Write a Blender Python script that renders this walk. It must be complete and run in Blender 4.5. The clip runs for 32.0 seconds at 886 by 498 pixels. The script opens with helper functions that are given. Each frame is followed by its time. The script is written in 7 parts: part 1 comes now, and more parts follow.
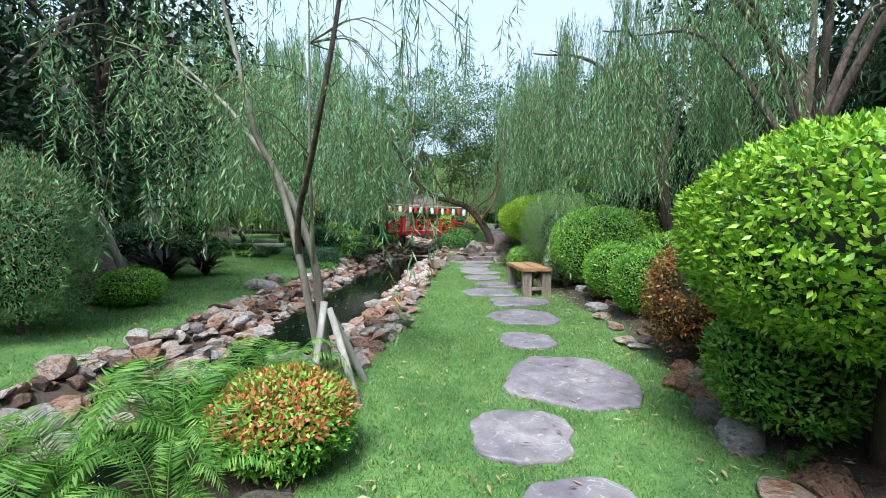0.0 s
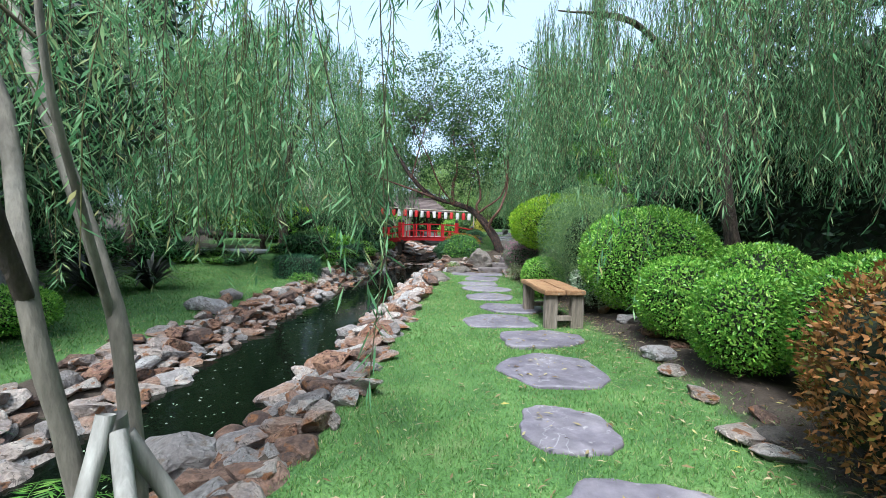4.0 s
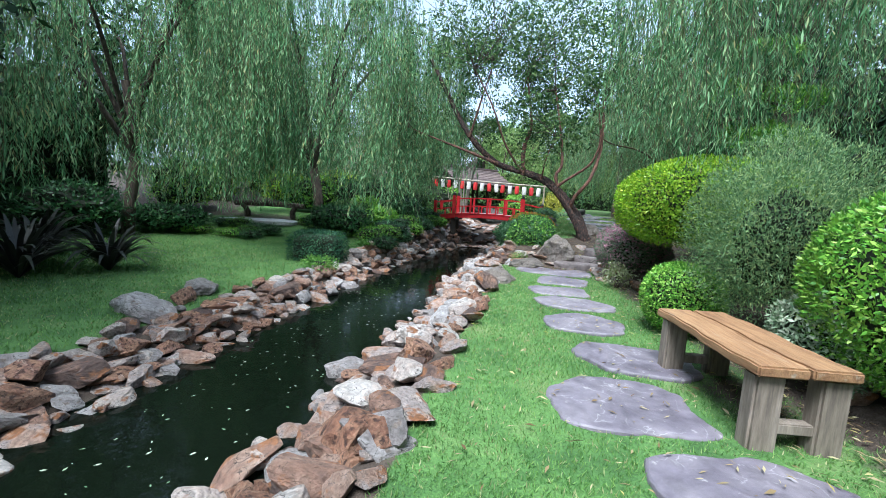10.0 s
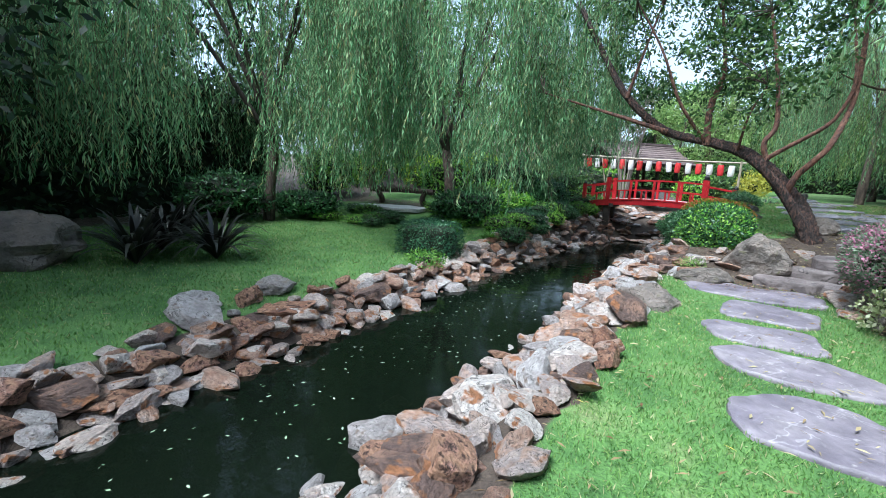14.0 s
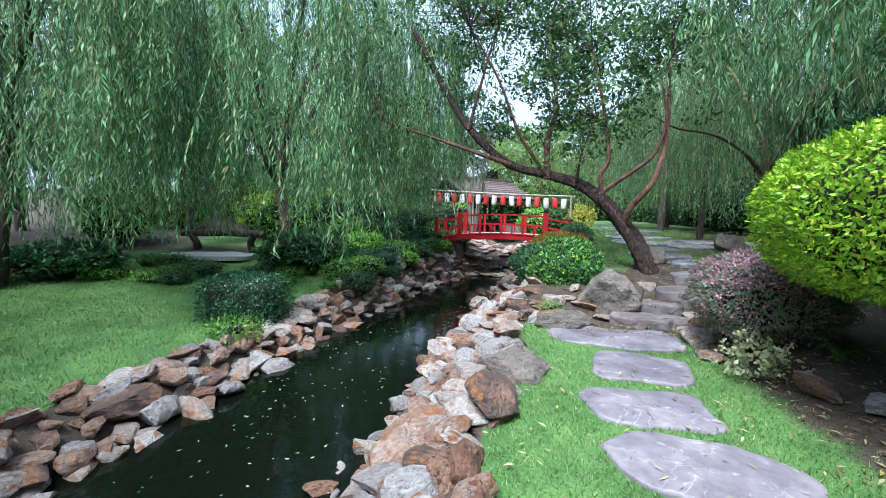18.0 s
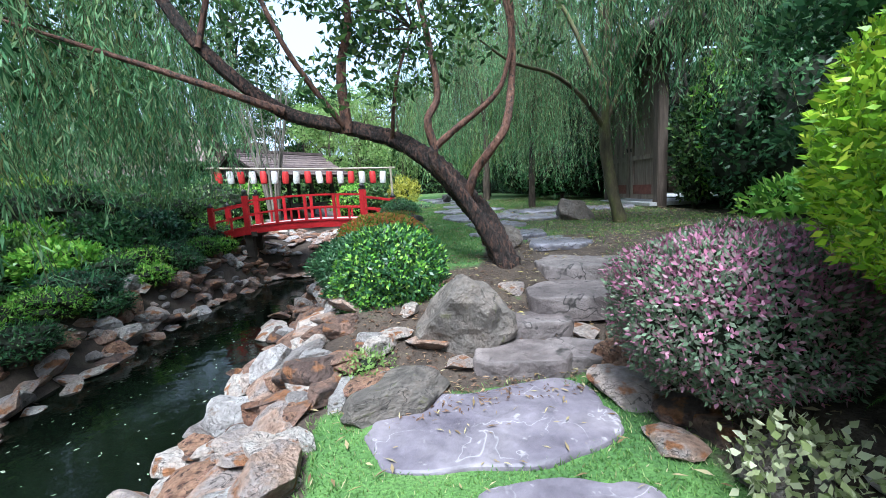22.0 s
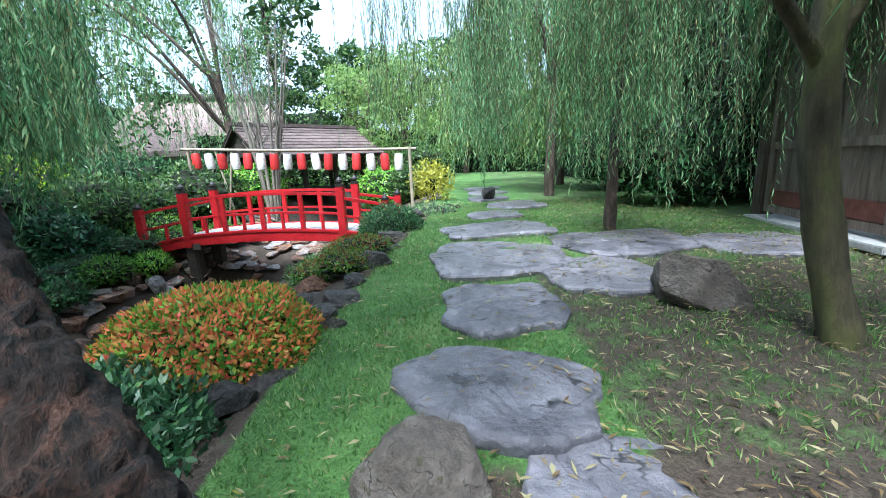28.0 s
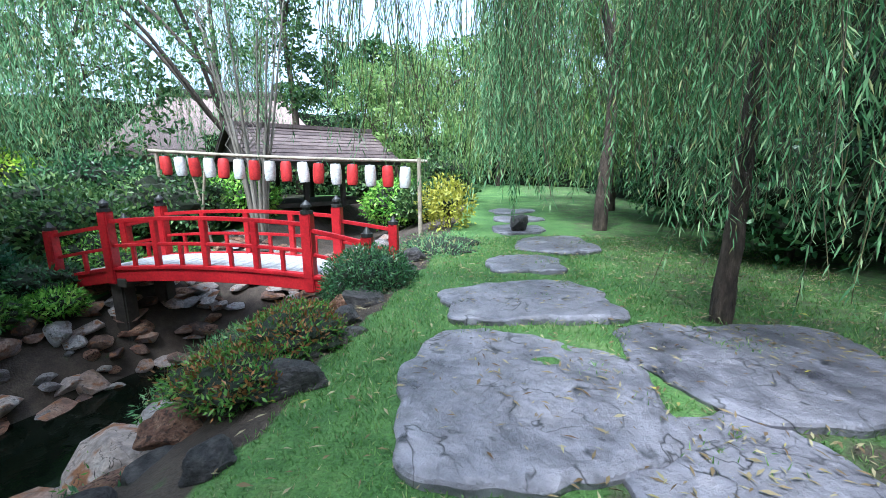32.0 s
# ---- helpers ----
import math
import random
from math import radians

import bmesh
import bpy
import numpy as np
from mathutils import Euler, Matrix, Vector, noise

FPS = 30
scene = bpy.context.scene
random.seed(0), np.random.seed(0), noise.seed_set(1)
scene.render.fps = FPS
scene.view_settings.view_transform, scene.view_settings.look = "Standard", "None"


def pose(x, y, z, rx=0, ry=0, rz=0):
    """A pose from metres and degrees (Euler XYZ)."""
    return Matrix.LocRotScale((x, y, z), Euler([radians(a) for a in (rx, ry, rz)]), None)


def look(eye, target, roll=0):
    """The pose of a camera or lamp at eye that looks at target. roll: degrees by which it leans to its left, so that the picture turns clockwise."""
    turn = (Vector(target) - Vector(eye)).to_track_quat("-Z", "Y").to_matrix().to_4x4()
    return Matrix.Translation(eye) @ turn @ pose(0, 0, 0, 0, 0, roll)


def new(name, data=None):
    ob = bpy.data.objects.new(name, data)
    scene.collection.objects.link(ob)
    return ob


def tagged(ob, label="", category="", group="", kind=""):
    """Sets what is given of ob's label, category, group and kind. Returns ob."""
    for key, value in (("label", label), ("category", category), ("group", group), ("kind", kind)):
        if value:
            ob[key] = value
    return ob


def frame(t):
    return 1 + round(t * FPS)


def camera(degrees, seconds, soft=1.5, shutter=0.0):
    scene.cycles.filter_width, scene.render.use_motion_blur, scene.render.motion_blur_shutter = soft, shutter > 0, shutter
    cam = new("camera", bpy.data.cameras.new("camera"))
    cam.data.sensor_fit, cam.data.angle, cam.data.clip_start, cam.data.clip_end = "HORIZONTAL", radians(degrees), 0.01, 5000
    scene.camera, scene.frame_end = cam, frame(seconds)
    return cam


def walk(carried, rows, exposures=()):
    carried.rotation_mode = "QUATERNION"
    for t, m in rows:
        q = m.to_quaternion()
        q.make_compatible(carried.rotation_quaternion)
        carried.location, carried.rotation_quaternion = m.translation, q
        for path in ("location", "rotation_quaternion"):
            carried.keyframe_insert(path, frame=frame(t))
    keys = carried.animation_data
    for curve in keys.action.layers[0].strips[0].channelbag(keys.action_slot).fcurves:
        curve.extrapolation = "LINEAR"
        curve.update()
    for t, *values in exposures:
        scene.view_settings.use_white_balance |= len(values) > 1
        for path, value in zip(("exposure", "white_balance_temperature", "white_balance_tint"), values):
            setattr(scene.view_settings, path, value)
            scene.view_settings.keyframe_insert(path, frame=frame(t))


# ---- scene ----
cam = camera(94.30, 32.0, soft=0.6)
PATH = [
    (0.0, pose(-0.000, -0.000, 1.544, 86.07, -0.47, 0.00)),
    (0.5, pose(-0.045, 0.280, 1.542, 86.16, -0.62, -0.64)),
    (1.0, pose(-0.065, 0.501, 1.533, 86.50, -0.67, -1.50)),
    (1.5, pose(-0.025, 0.771, 1.515, 86.88, -0.65, -2.34)),
    (2.0, pose(0.018, 0.997, 1.522, 87.16, -0.62, -2.98)),
    (2.5, pose(0.022, 1.289, 1.505, 87.37, -0.58, -3.30)),
    (4.5, pose(0.243, 2.411, 1.524, 86.58, -1.22, 4.13)),
    (5.0, pose(0.301, 2.637, 1.510, 86.42, -1.42, 8.16)),
    (5.5, pose(0.417, 2.902, 1.523, 86.12, -1.41, 12.37)),
    (6.0, pose(0.443, 3.108, 1.500, 86.03, -1.29, 15.93)),
    (6.5, pose(0.406, 3.363, 1.497, 85.94, -1.20, 18.59)),
    (7.0, pose(0.370, 3.601, 1.494, 86.05, -0.75, 20.17)),
    (7.5, pose(0.331, 3.889, 1.494, 85.90, -1.15, 22.59)),
    (8.0, pose(0.254, 4.171, 1.484, 85.82, -1.96, 21.69)),
    (8.5, pose(0.164, 4.435, 1.508, 85.66, -2.12, 18.83)),
    (9.0, pose(0.152, 4.763, 1.502, 84.69, -2.35, 16.19)),
    (9.5, pose(0.120, 5.083, 1.503, 83.63, -2.88, 12.92)),
    (10.0, pose(0.038, 5.390, 1.499, 83.04, -3.32, 9.27)),
    (10.5, pose(0.010, 5.701, 1.487, 83.00, -3.82, 6.04)),
    (11.0, pose(0.022, 6.045, 1.497, 82.76, -3.81, 4.76)),
    (11.5, pose(-0.029, 6.367, 1.493, 82.92, -3.06, 4.15)),
    (12.0, pose(-0.051, 6.659, 1.520, 82.90, -2.03, 6.74)),
    (12.5, pose(0.031, 6.938, 1.535, 82.59, -0.93, 14.37)),
    (13.0, pose(0.088, 7.098, 1.544, 81.52, -0.40, 21.63)),
    (13.5, pose(0.162, 7.236, 1.525, 80.48, -1.39, 26.99)),
    (14.0, pose(0.175, 7.339, 1.508, 79.85, -2.24, 30.98)),
    (14.5, pose(0.135, 7.420, 1.502, 80.37, -2.26, 35.08)),
    (16.5, pose(0.028, 8.057, 1.586, 84.17, 0.62, 33.42)),
    (17.0, pose(0.048, 8.300, 1.585, 84.97, 0.43, 27.44)),
    (17.5, pose(0.037, 8.539, 1.575, 85.07, -0.27, 20.73)),
    (18.0, pose(-0.019, 8.794, 1.564, 85.25, -0.83, 11.68)),
    (18.5, pose(-0.043, 9.050, 1.547, 84.54, -0.84, 5.20)),
    (19.0, pose(0.009, 9.381, 1.548, 83.70, -0.01, 1.48)),
    (19.5, pose(0.029, 9.729, 1.525, 83.23, 1.19, -2.22)),
    (20.0, pose(0.029, 10.096, 1.538, 83.35, 2.07, -5.10)),
    (20.5, pose(0.078, 10.480, 1.531, 82.17, 2.20, -5.76)),
    (21.0, pose(0.105, 10.846, 1.535, 84.11, 1.09, -7.08)),
    (21.5, pose(0.164, 11.226, 1.531, 83.84, 2.15, -9.66)),
    (22.0, pose(0.297, 11.610, 1.552, 81.73, 3.30, -12.28)),
    (22.5, pose(0.412, 11.956, 1.562, 81.34, 2.39, -14.56)),
    (23.0, pose(0.575, 12.292, 1.601, 81.48, 3.97, -16.61)),
    (23.5, pose(0.753, 12.641, 1.628, 80.40, 3.52, -14.60)),
    (24.0, pose(0.880, 13.014, 1.642, 81.69, 2.85, -15.70)),
    (24.5, pose(1.030, 13.404, 1.648, 81.81, 4.58, -18.06)),
    (26.5, pose(1.772, 14.687, 1.836, 80.02, 3.41, -12.49)),
    (27.0, pose(1.894, 14.905, 1.878, 79.55, 3.06, -9.31)),
    (27.5, pose(2.096, 15.113, 1.903, 78.86, 3.42, -3.21)),
    (28.0, pose(2.250, 15.304, 1.986, 78.03, 2.71, 0.14)),
    (28.5, pose(2.349, 15.571, 1.999, 78.91, 0.83, 7.02)),
    (29.0, pose(2.456, 15.898, 2.046, 79.40, 1.28, 7.43)),
    (29.5, pose(2.596, 16.163, 2.098, 79.28, 0.68, 15.88)),
    (30.0, pose(2.610, 16.376, 2.153, 79.08, 1.26, 20.80)),
    (30.5, pose(2.563, 16.620, 2.169, 77.92, 1.41, 17.75)),
    (31.0, pose(2.556, 16.933, 2.159, 77.46, 1.07, 16.42)),
    (31.5, pose(2.536, 17.230, 2.172, 77.96, 0.97, 13.28)),
    (32.0, pose(2.515, 17.488, 2.179, 78.91, 0.43, 4.87)),
]
walk(cam, PATH, exposures=[(0, 0.84, 5900, 3), (6, 0.88, 5600, 4), (12, 1.02, 5520, 4), (17, 1.08, 5480, 5), (21, 1.12, 5450, 5), (24.5, 1.36, 5480, 6), (28, 1.48, 5480, 4), (32, 1.34, 5300, 6)])

# ---- light ----
SUN_EL, SUN_AZ = radians(62), radians(196)
world = bpy.data.worlds.new("overcast_sky")
scene.world = world
world.use_nodes = True
wn = world.node_tree
wn.nodes.clear()
w_out = wn.nodes.new("ShaderNodeOutputWorld")
w_bg = wn.nodes.new("ShaderNodeBackground")
w_sky = wn.nodes.new("ShaderNodeTexSky")
w_sky.sky_type, w_sky.sun_disc = "NISHITA", False
w_sky.sun_elevation, w_sky.sun_rotation = SUN_EL, SUN_AZ
w_sky.air_density, w_sky.dust_density, w_sky.ozone_density = 1.0, 4.0, 1.5
w_mix = wn.nodes.new("ShaderNodeMixRGB")
w_mix.inputs[0].default_value = 0.45
w_mix.inputs[2].default_value = (7.5, 8.6, 10.0, 1)
wn.links.new(w_sky.outputs[0], w_mix.inputs[1])
wn.links.new(w_mix.outputs[0], w_bg.inputs[0])
w_bg.inputs[1].default_value = 0.12
wn.links.new(w_bg.outputs[0], w_out.inputs[0])
sun = new("sun", bpy.data.lights.new("sun", "SUN"))
sun.data.energy, sun.data.angle, sun.data.color = 4.7, radians(24), (1.0, 0.97, 0.92)
sun.matrix_world = look((0, 0, 30), (-math.sin(SUN_AZ) * math.cos(SUN_EL), -math.cos(SUN_AZ) * math.cos(SUN_EL), 30 - math.sin(SUN_EL)))

# ---- materials ----


def node_mat(name):
    m = bpy.data.materials.new(name)
    m.use_nodes = True
    nt = m.node_tree
    return m, nt, nt.nodes["Principled BSDF"]


def nn(nt, kind, **inputs):
    n = nt.nodes.new(kind)
    for k, v in inputs.items():
        n.inputs[k.replace("_", " ")].default_value = v
    return n


def ramp(nt, stops):
    n = nt.nodes.new("ShaderNodeValToRGB")
    e = n.color_ramp.elements
    while len(e) < len(stops):
        e.new(0.5)
    for q, (p, c) in zip(e, stops):
        q.position, q.color = p, (*c, 1)
    return n


def leaf_material(name, stops, rough=0.45, trans=0.35, gloss=0.3, tone=1.0):
    """Leaves: a colour for each leaf, some light through the blade."""
    m, nt, b = node_mat(name)
    g = nt.nodes.new("ShaderNodeNewGeometry")
    r = ramp(nt, stops)
    nt.links.new(g.outputs["Random Per Island"], r.inputs[0])
    tc = nt.nodes.new("ShaderNodeTexCoord")
    no = nn(nt, "ShaderNodeTexNoise", Scale=1.1, Detail=4.0)
    nt.links.new(tc.outputs["Object"], no.inputs["Vector"])
    hs = nt.nodes.new("ShaderNodeHueSaturation")
    hs.inputs["Saturation"].default_value = 1.0
    mr = nt.nodes.new("ShaderNodeMapRange")
    mr.inputs["To Min"].default_value, mr.inputs["To Max"].default_value = 0.27 * tone, 0.68 * tone
    nt.links.new(no.outputs["Fac"], mr.inputs["Value"])
    nt.links.new(mr.outputs[0], hs.inputs["Value"])
    nt.links.new(r.outputs[0], hs.inputs["Color"])
    nt.links.new(hs.outputs[0], b.inputs["Base Color"])
    b.inputs["Roughness"].default_value = rough
    b.inputs["Specular IOR Level"].default_value = gloss
    t = nt.nodes.new("ShaderNodeBsdfTranslucent")
    nt.links.new(hs.outputs[0], t.inputs["Color"])
    mx = nt.nodes.new("ShaderNodeMixShader")
    mx.inputs[0].default_value = trans * 0.9
    nt.links.new(b.outputs[0], mx.inputs[1])
    nt.links.new(t.outputs[0], mx.inputs[2])
    nt.links.new(mx.outputs[0], nt.nodes["Material Output"].inputs[0])
    return m


def mixed_material(name, stops, scale=3.0, detail=6.0, rough=0.8, bump=0.3, bump_scale=25.0, rand=0.0, stretch=(1, 1, 1), metal=0.0,
                   coords="Object", specks=None, rough_var=0.0, dist=0.02, lines=None, contrast=(0.6, 1.4)):
    """A rough surface: noise through a ramp, a finer noise for relief, and a shift of its own for each piece."""
    m, nt, b = node_mat(name)
    tc = nt.nodes.new("ShaderNodeTexCoord")
    mp = nt.nodes.new("ShaderNodeMapping")
    mp.inputs["Scale"].default_value = stretch
    nt.links.new(tc.outputs[coords], mp.inputs[0])
    oi = nt.nodes.new("ShaderNodeObjectInfo")
    no = nt.nodes.new("ShaderNodeTexNoise")
    no.noise_dimensions = "4D"
    no.inputs["Scale"].default_value, no.inputs["Detail"].default_value = scale, detail
    no.inputs["Roughness"].default_value = 0.62
    nt.links.new(mp.outputs[0], no.inputs["Vector"])
    mu = nt.nodes.new("ShaderNodeMath")
    mu.operation, mu.inputs[1].default_value = "MULTIPLY", 40.0
    nt.links.new(oi.outputs["Random"], mu.inputs[0])
    nt.links.new(mu.outputs[0], no.inputs["W"])
    val = no.outputs["Fac"]
    if rand:
        a = nt.nodes.new("ShaderNodeMath")
        a.operation = "MULTIPLY_ADD"
        a.inputs[1].default_value, a.inputs[2].default_value = rand, -rand / 2
        nt.links.new(oi.outputs["Random"], a.inputs[0])
        s = nt.nodes.new("ShaderNodeMath")
        nt.links.new(val, s.inputs[0])
        nt.links.new(a.outputs[0], s.inputs[1])
        val = s.outputs[0]
    r = ramp(nt, stops)
    nt.links.new(val, r.inputs[0])
    col = r.outputs[0]
    fine = nn(nt, "ShaderNodeTexNoise", Scale=bump_scale, Detail=8.0, Roughness=0.65)
    nt.links.new(mp.outputs[0], fine.inputs["Vector"])
    if specks:
        vo = nn(nt, "ShaderNodeTexNoise", Scale=specks[1], Detail=4.0)
        nt.links.new(mp.outputs[0], vo.inputs["Vector"])
        sr = ramp(nt, [(specks[2], (0, 0, 0)), (specks[2] + 0.08, (1, 1, 1))])
        nt.links.new(vo.outputs["Fac"], sr.inputs[0])
        mx = nt.nodes.new("ShaderNodeMixRGB")
        nt.links.new(sr.outputs[0], mx.inputs[0])
        nt.links.new(col, mx.inputs[1])
        mx.inputs[2].default_value = (*specks[0], 1)
        col = mx.outputs[0]
    if lines:
        ln = nn(nt, "ShaderNodeTexNoise", Scale=lines[1], Detail=3.0, Distortion=0.6)
        nt.links.new(mp.outputs[0], ln.inputs["Vector"])
        lr = ramp(nt, [(0.5 - lines[2], (0, 0, 0)), (0.5, (1, 1, 1)), (0.5 + lines[2], (0, 0, 0))])
        nt.links.new(ln.outputs["Fac"], lr.inputs[0])
        gate_ = nt.nodes.new("ShaderNodeMath")
        gate_.operation = "MULTIPLY"
        gr = ramp(nt, [(0.45, (0, 0, 0)), (0.55, (1, 1, 1))])
        nt.links.new(no.outputs["Fac"], gr.inputs[0])
        nt.links.new(lr.outputs[0], gate_.inputs[0])
        nt.links.new(gr.outputs[0], gate_.inputs[1])
        mx = nt.nodes.new("ShaderNodeMixRGB")
        nt.links.new(gate_.outputs[0], mx.inputs[0])
        nt.links.new(col, mx.inputs[1])
        mx.inputs[2].default_value = (*lines[0], 1)
        col = mx.outputs[0]
    hv = nt.nodes.new("ShaderNodeHueSaturation")
    mr = nt.nodes.new("ShaderNodeMapRange")
    mr.inputs["From Min"].default_value, mr.inputs["From Max"].default_value = 0.25, 0.75
    mr.inputs["To Min"].default_value, mr.inputs["To Max"].default_value = 0.78 * contrast[0], 0.78 * contrast[1]
    nt.links.new(fine.outputs["Fac"], mr.inputs["Value"])
    nt.links.new(mr.outputs[0], hv.inputs["Value"])
    nt.links.new(col, hv.inputs["Color"])
    nt.links.new(hv.outputs[0], b.inputs["Base Color"])
    b.inputs["Roughness"].default_value, b.inputs["Metallic"].default_value = rough, metal
    if rough_var:
        rr = nt.nodes.new("ShaderNodeMapRange")
        rr.inputs["To Min"].default_value, rr.inputs["To Max"].default_value = rough - rough_var, rough + rough_var
        nt.links.new(no.outputs["Fac"], rr.inputs["Value"])
        nt.links.new(rr.outputs[0], b.inputs["Roughness"])
    bp = nt.nodes.new("ShaderNodeBump")
    bp.inputs["Strength"].default_value, bp.inputs["Distance"].default_value = bump, dist
    nt.links.new(fine.outputs["Fac"], bp.inputs["Height"])
    nt.links.new(bp.outputs[0], b.inputs["Normal"])
    return m


M_ROCK = mixed_material("bank_rock", [(0.15, (0.161, 0.103, 0.086)), (0.32, (0.414, 0.241, 0.172)), (0.45, (0.575, 0.391, 0.299)), (0.58, (0.506, 0.425, 0.402)), (0.72, (0.667, 0.54, 0.471)), (0.9, (0.782, 0.713, 0.667))],
                        scale=1.3, rand=0.8, rough=0.7, bump=1.0, bump_scale=5.5, dist=0.12, specks=((0.44, 0.19, 0.08), 2.0, 0.57), contrast=(0.45, 1.4), lines=((0.05, 0.035, 0.03), 2.8, 0.018))
M_PALEROCK = mixed_material("pale_rock", [(0.15, (0.168, 0.146, 0.134)), (0.35, (0.358, 0.314, 0.302)), (0.55, (0.504, 0.459, 0.448)), (0.8, (0.65, 0.616, 0.605))],
                            scale=2.0, rand=0.35, rough=0.75, bump=1.0, bump_scale=5.5, dist=0.1, specks=((0.30, 0.24, 0.20), 3.0, 0.60), contrast=(0.5, 1.35), lines=((0.08, 0.06, 0.055), 2.6, 0.018))
M_RUSTROCK = mixed_material("rusty_rock", [(0.15, (0.088, 0.044, 0.031)), (0.38, (0.325, 0.15, 0.088)), (0.55, (0.525, 0.3, 0.188)), (0.7, (0.375, 0.188, 0.138)), (0.85, (0.7, 0.525, 0.413))],
                            scale=3.0, rand=0.3, rough=0.8, bump=1.0, bump_scale=7.0, dist=0.12, specks=((0.10, 0.045, 0.03), 5.0, 0.56), contrast=(0.35, 1.5), lines=((0.05, 0.025, 0.02), 3.4, 0.02))
M_BOULDER = mixed_material("boulder", [(0.25, (0.08, 0.068, 0.06)), (0.45, (0.2, 0.172, 0.152)), (0.6, (0.264, 0.216, 0.184)), (0.8, (0.36, 0.328, 0.304))],
                           scale=2.4, rand=0.2, rough=0.8, bump=1.0, bump_scale=6.0, dist=0.08, specks=((0.13, 0.12, 0.07), 6.0, 0.63), contrast=(0.6, 1.3), lines=((0.05, 0.042, 0.035), 2.2, 0.015))
M_DARKROCK = mixed_material("dark_rock", [(0.3, (0.035, 0.033, 0.033)), (0.5, (0.13, 0.115, 0.115)), (0.7, (0.23, 0.20, 0.19))], scale=3.0, rand=0.2, rough=0.55, bump=1.0, bump_scale=6.0, dist=0.1, contrast=(0.35, 1.5))
M_SLATE = mixed_material("slate", [(0.2, (0.09, 0.077, 0.099)), (0.42, (0.171, 0.149, 0.18)), (0.58, (0.225, 0.198, 0.225)), (0.8, (0.333, 0.297, 0.306))],
                         scale=2.6, rand=0.15, rough=0.55, bump=0.45, bump_scale=7.0, dist=0.03, rough_var=0.15, specks=((0.40, 0.37, 0.38), 11.0, 0.65), lines=((0.40, 0.37, 0.40), 3.2, 0.010), contrast=(0.6, 1.35))
M_FLAG = mixed_material("flagstone", [(0.25, (0.05, 0.048, 0.06)), (0.45, (0.20, 0.19, 0.222)), (0.6, (0.29, 0.272, 0.308)), (0.8, (0.43, 0.385, 0.40))],
                        scale=2.4, rand=0.12, rough=0.33, bump=1.0, bump_scale=5.0, dist=0.05, rough_var=0.2, specks=((0.03, 0.03, 0.037), 4.6, 0.635), lines=((0.03, 0.028, 0.033), 3.0, 0.016), contrast=(0.45, 1.5))
M_BARK = mixed_material("bark", [(0.3, (0.03, 0.022, 0.018)), (0.5, (0.10, 0.072, 0.055)), (0.72, (0.19, 0.14, 0.105))], scale=12.0, rough=0.9, bump=1.0, bump_scale=30.0, dist=0.05, stretch=(1, 1, 0.3), contrast=(0.4, 1.5))
M_BARK_RED = mixed_material("peeling_bark", [(0.30, (0.02, 0.014, 0.012)), (0.48, (0.06, 0.035, 0.028)), (0.6, (0.135, 0.066, 0.046)), (0.8, (0.30, 0.16, 0.115))], scale=20.0, rough=0.85, bump=1.0, bump_scale=30.0, dist=0.09, stretch=(1, 1, 0.45), specks=((0.02, 0.015, 0.013), 38.0, 0.50), contrast=(0.3, 1.7))
M_BARK_LIMB = mixed_material("red_limb_bark", [(0.3, (0.05, 0.028, 0.02)), (0.45, (0.14, 0.06, 0.038)), (0.6, (0.22, 0.10, 0.062)), (0.8, (0.36, 0.22, 0.16))], scale=14.0, rough=0.7, bump=0.8, bump_scale=34.0, dist=0.06, stretch=(1, 1, 0.5), specks=((0.045, 0.026, 0.02), 24.0, 0.56), contrast=(0.35, 1.55))
M_STEP = mixed_material("brown_step_stone", [(0.22, (0.068, 0.054, 0.053)), (0.42, (0.165, 0.135, 0.131)), (0.58, (0.232, 0.195, 0.188)), (0.8, (0.323, 0.277, 0.262))], scale=2.6, rand=0.2, rough=0.6, bump=0.9, bump_scale=7.0, dist=0.05, rough_var=0.15, specks=((0.05, 0.042, 0.038), 5.0, 0.62), lines=((0.035, 0.03, 0.028), 2.6, 0.016), contrast=(0.45, 1.45))
M_GATE_POST = mixed_material("gate_post_wood", [(0.25, (0.05, 0.037, 0.03)), (0.5, (0.115, 0.085, 0.068)), (0.75, (0.19, 0.15, 0.125))], scale=3.0, rough=0.85, bump=0.4, bump_scale=14.0, stretch=(4, 4, 0.35), dist=0.01)
M_BARK_GREY = mixed_material("pale_bark", [(0.3, (0.11, 0.095, 0.075)), (0.5, (0.25, 0.22, 0.18)), (0.75, (0.40, 0.37, 0.32))], scale=6.0, rough=0.85, bump=0.7, bump_scale=25.0, stretch=(1, 1, 0.25))
M_BARK_MOSS = mixed_material("mossy_bark", [(0.3, (0.04, 0.032, 0.02)), (0.48, (0.12, 0.10, 0.055)), (0.6, (0.145, 0.145, 0.05)), (0.8, (0.22, 0.20, 0.09))], scale=5.0, rough=0.9, bump=1.0, bump_scale=18.0, dist=0.03, stretch=(1, 1, 0.35))
M_STAKE = mixed_material("weathered_wood", [(0.3, (0.12, 0.11, 0.10)), (0.5, (0.33, 0.31, 0.285)), (0.75, (0.52, 0.50, 0.47))], scale=5.0, rough=0.9, bump=0.7, bump_scale=14.0, stretch=(1, 1, 0.15))
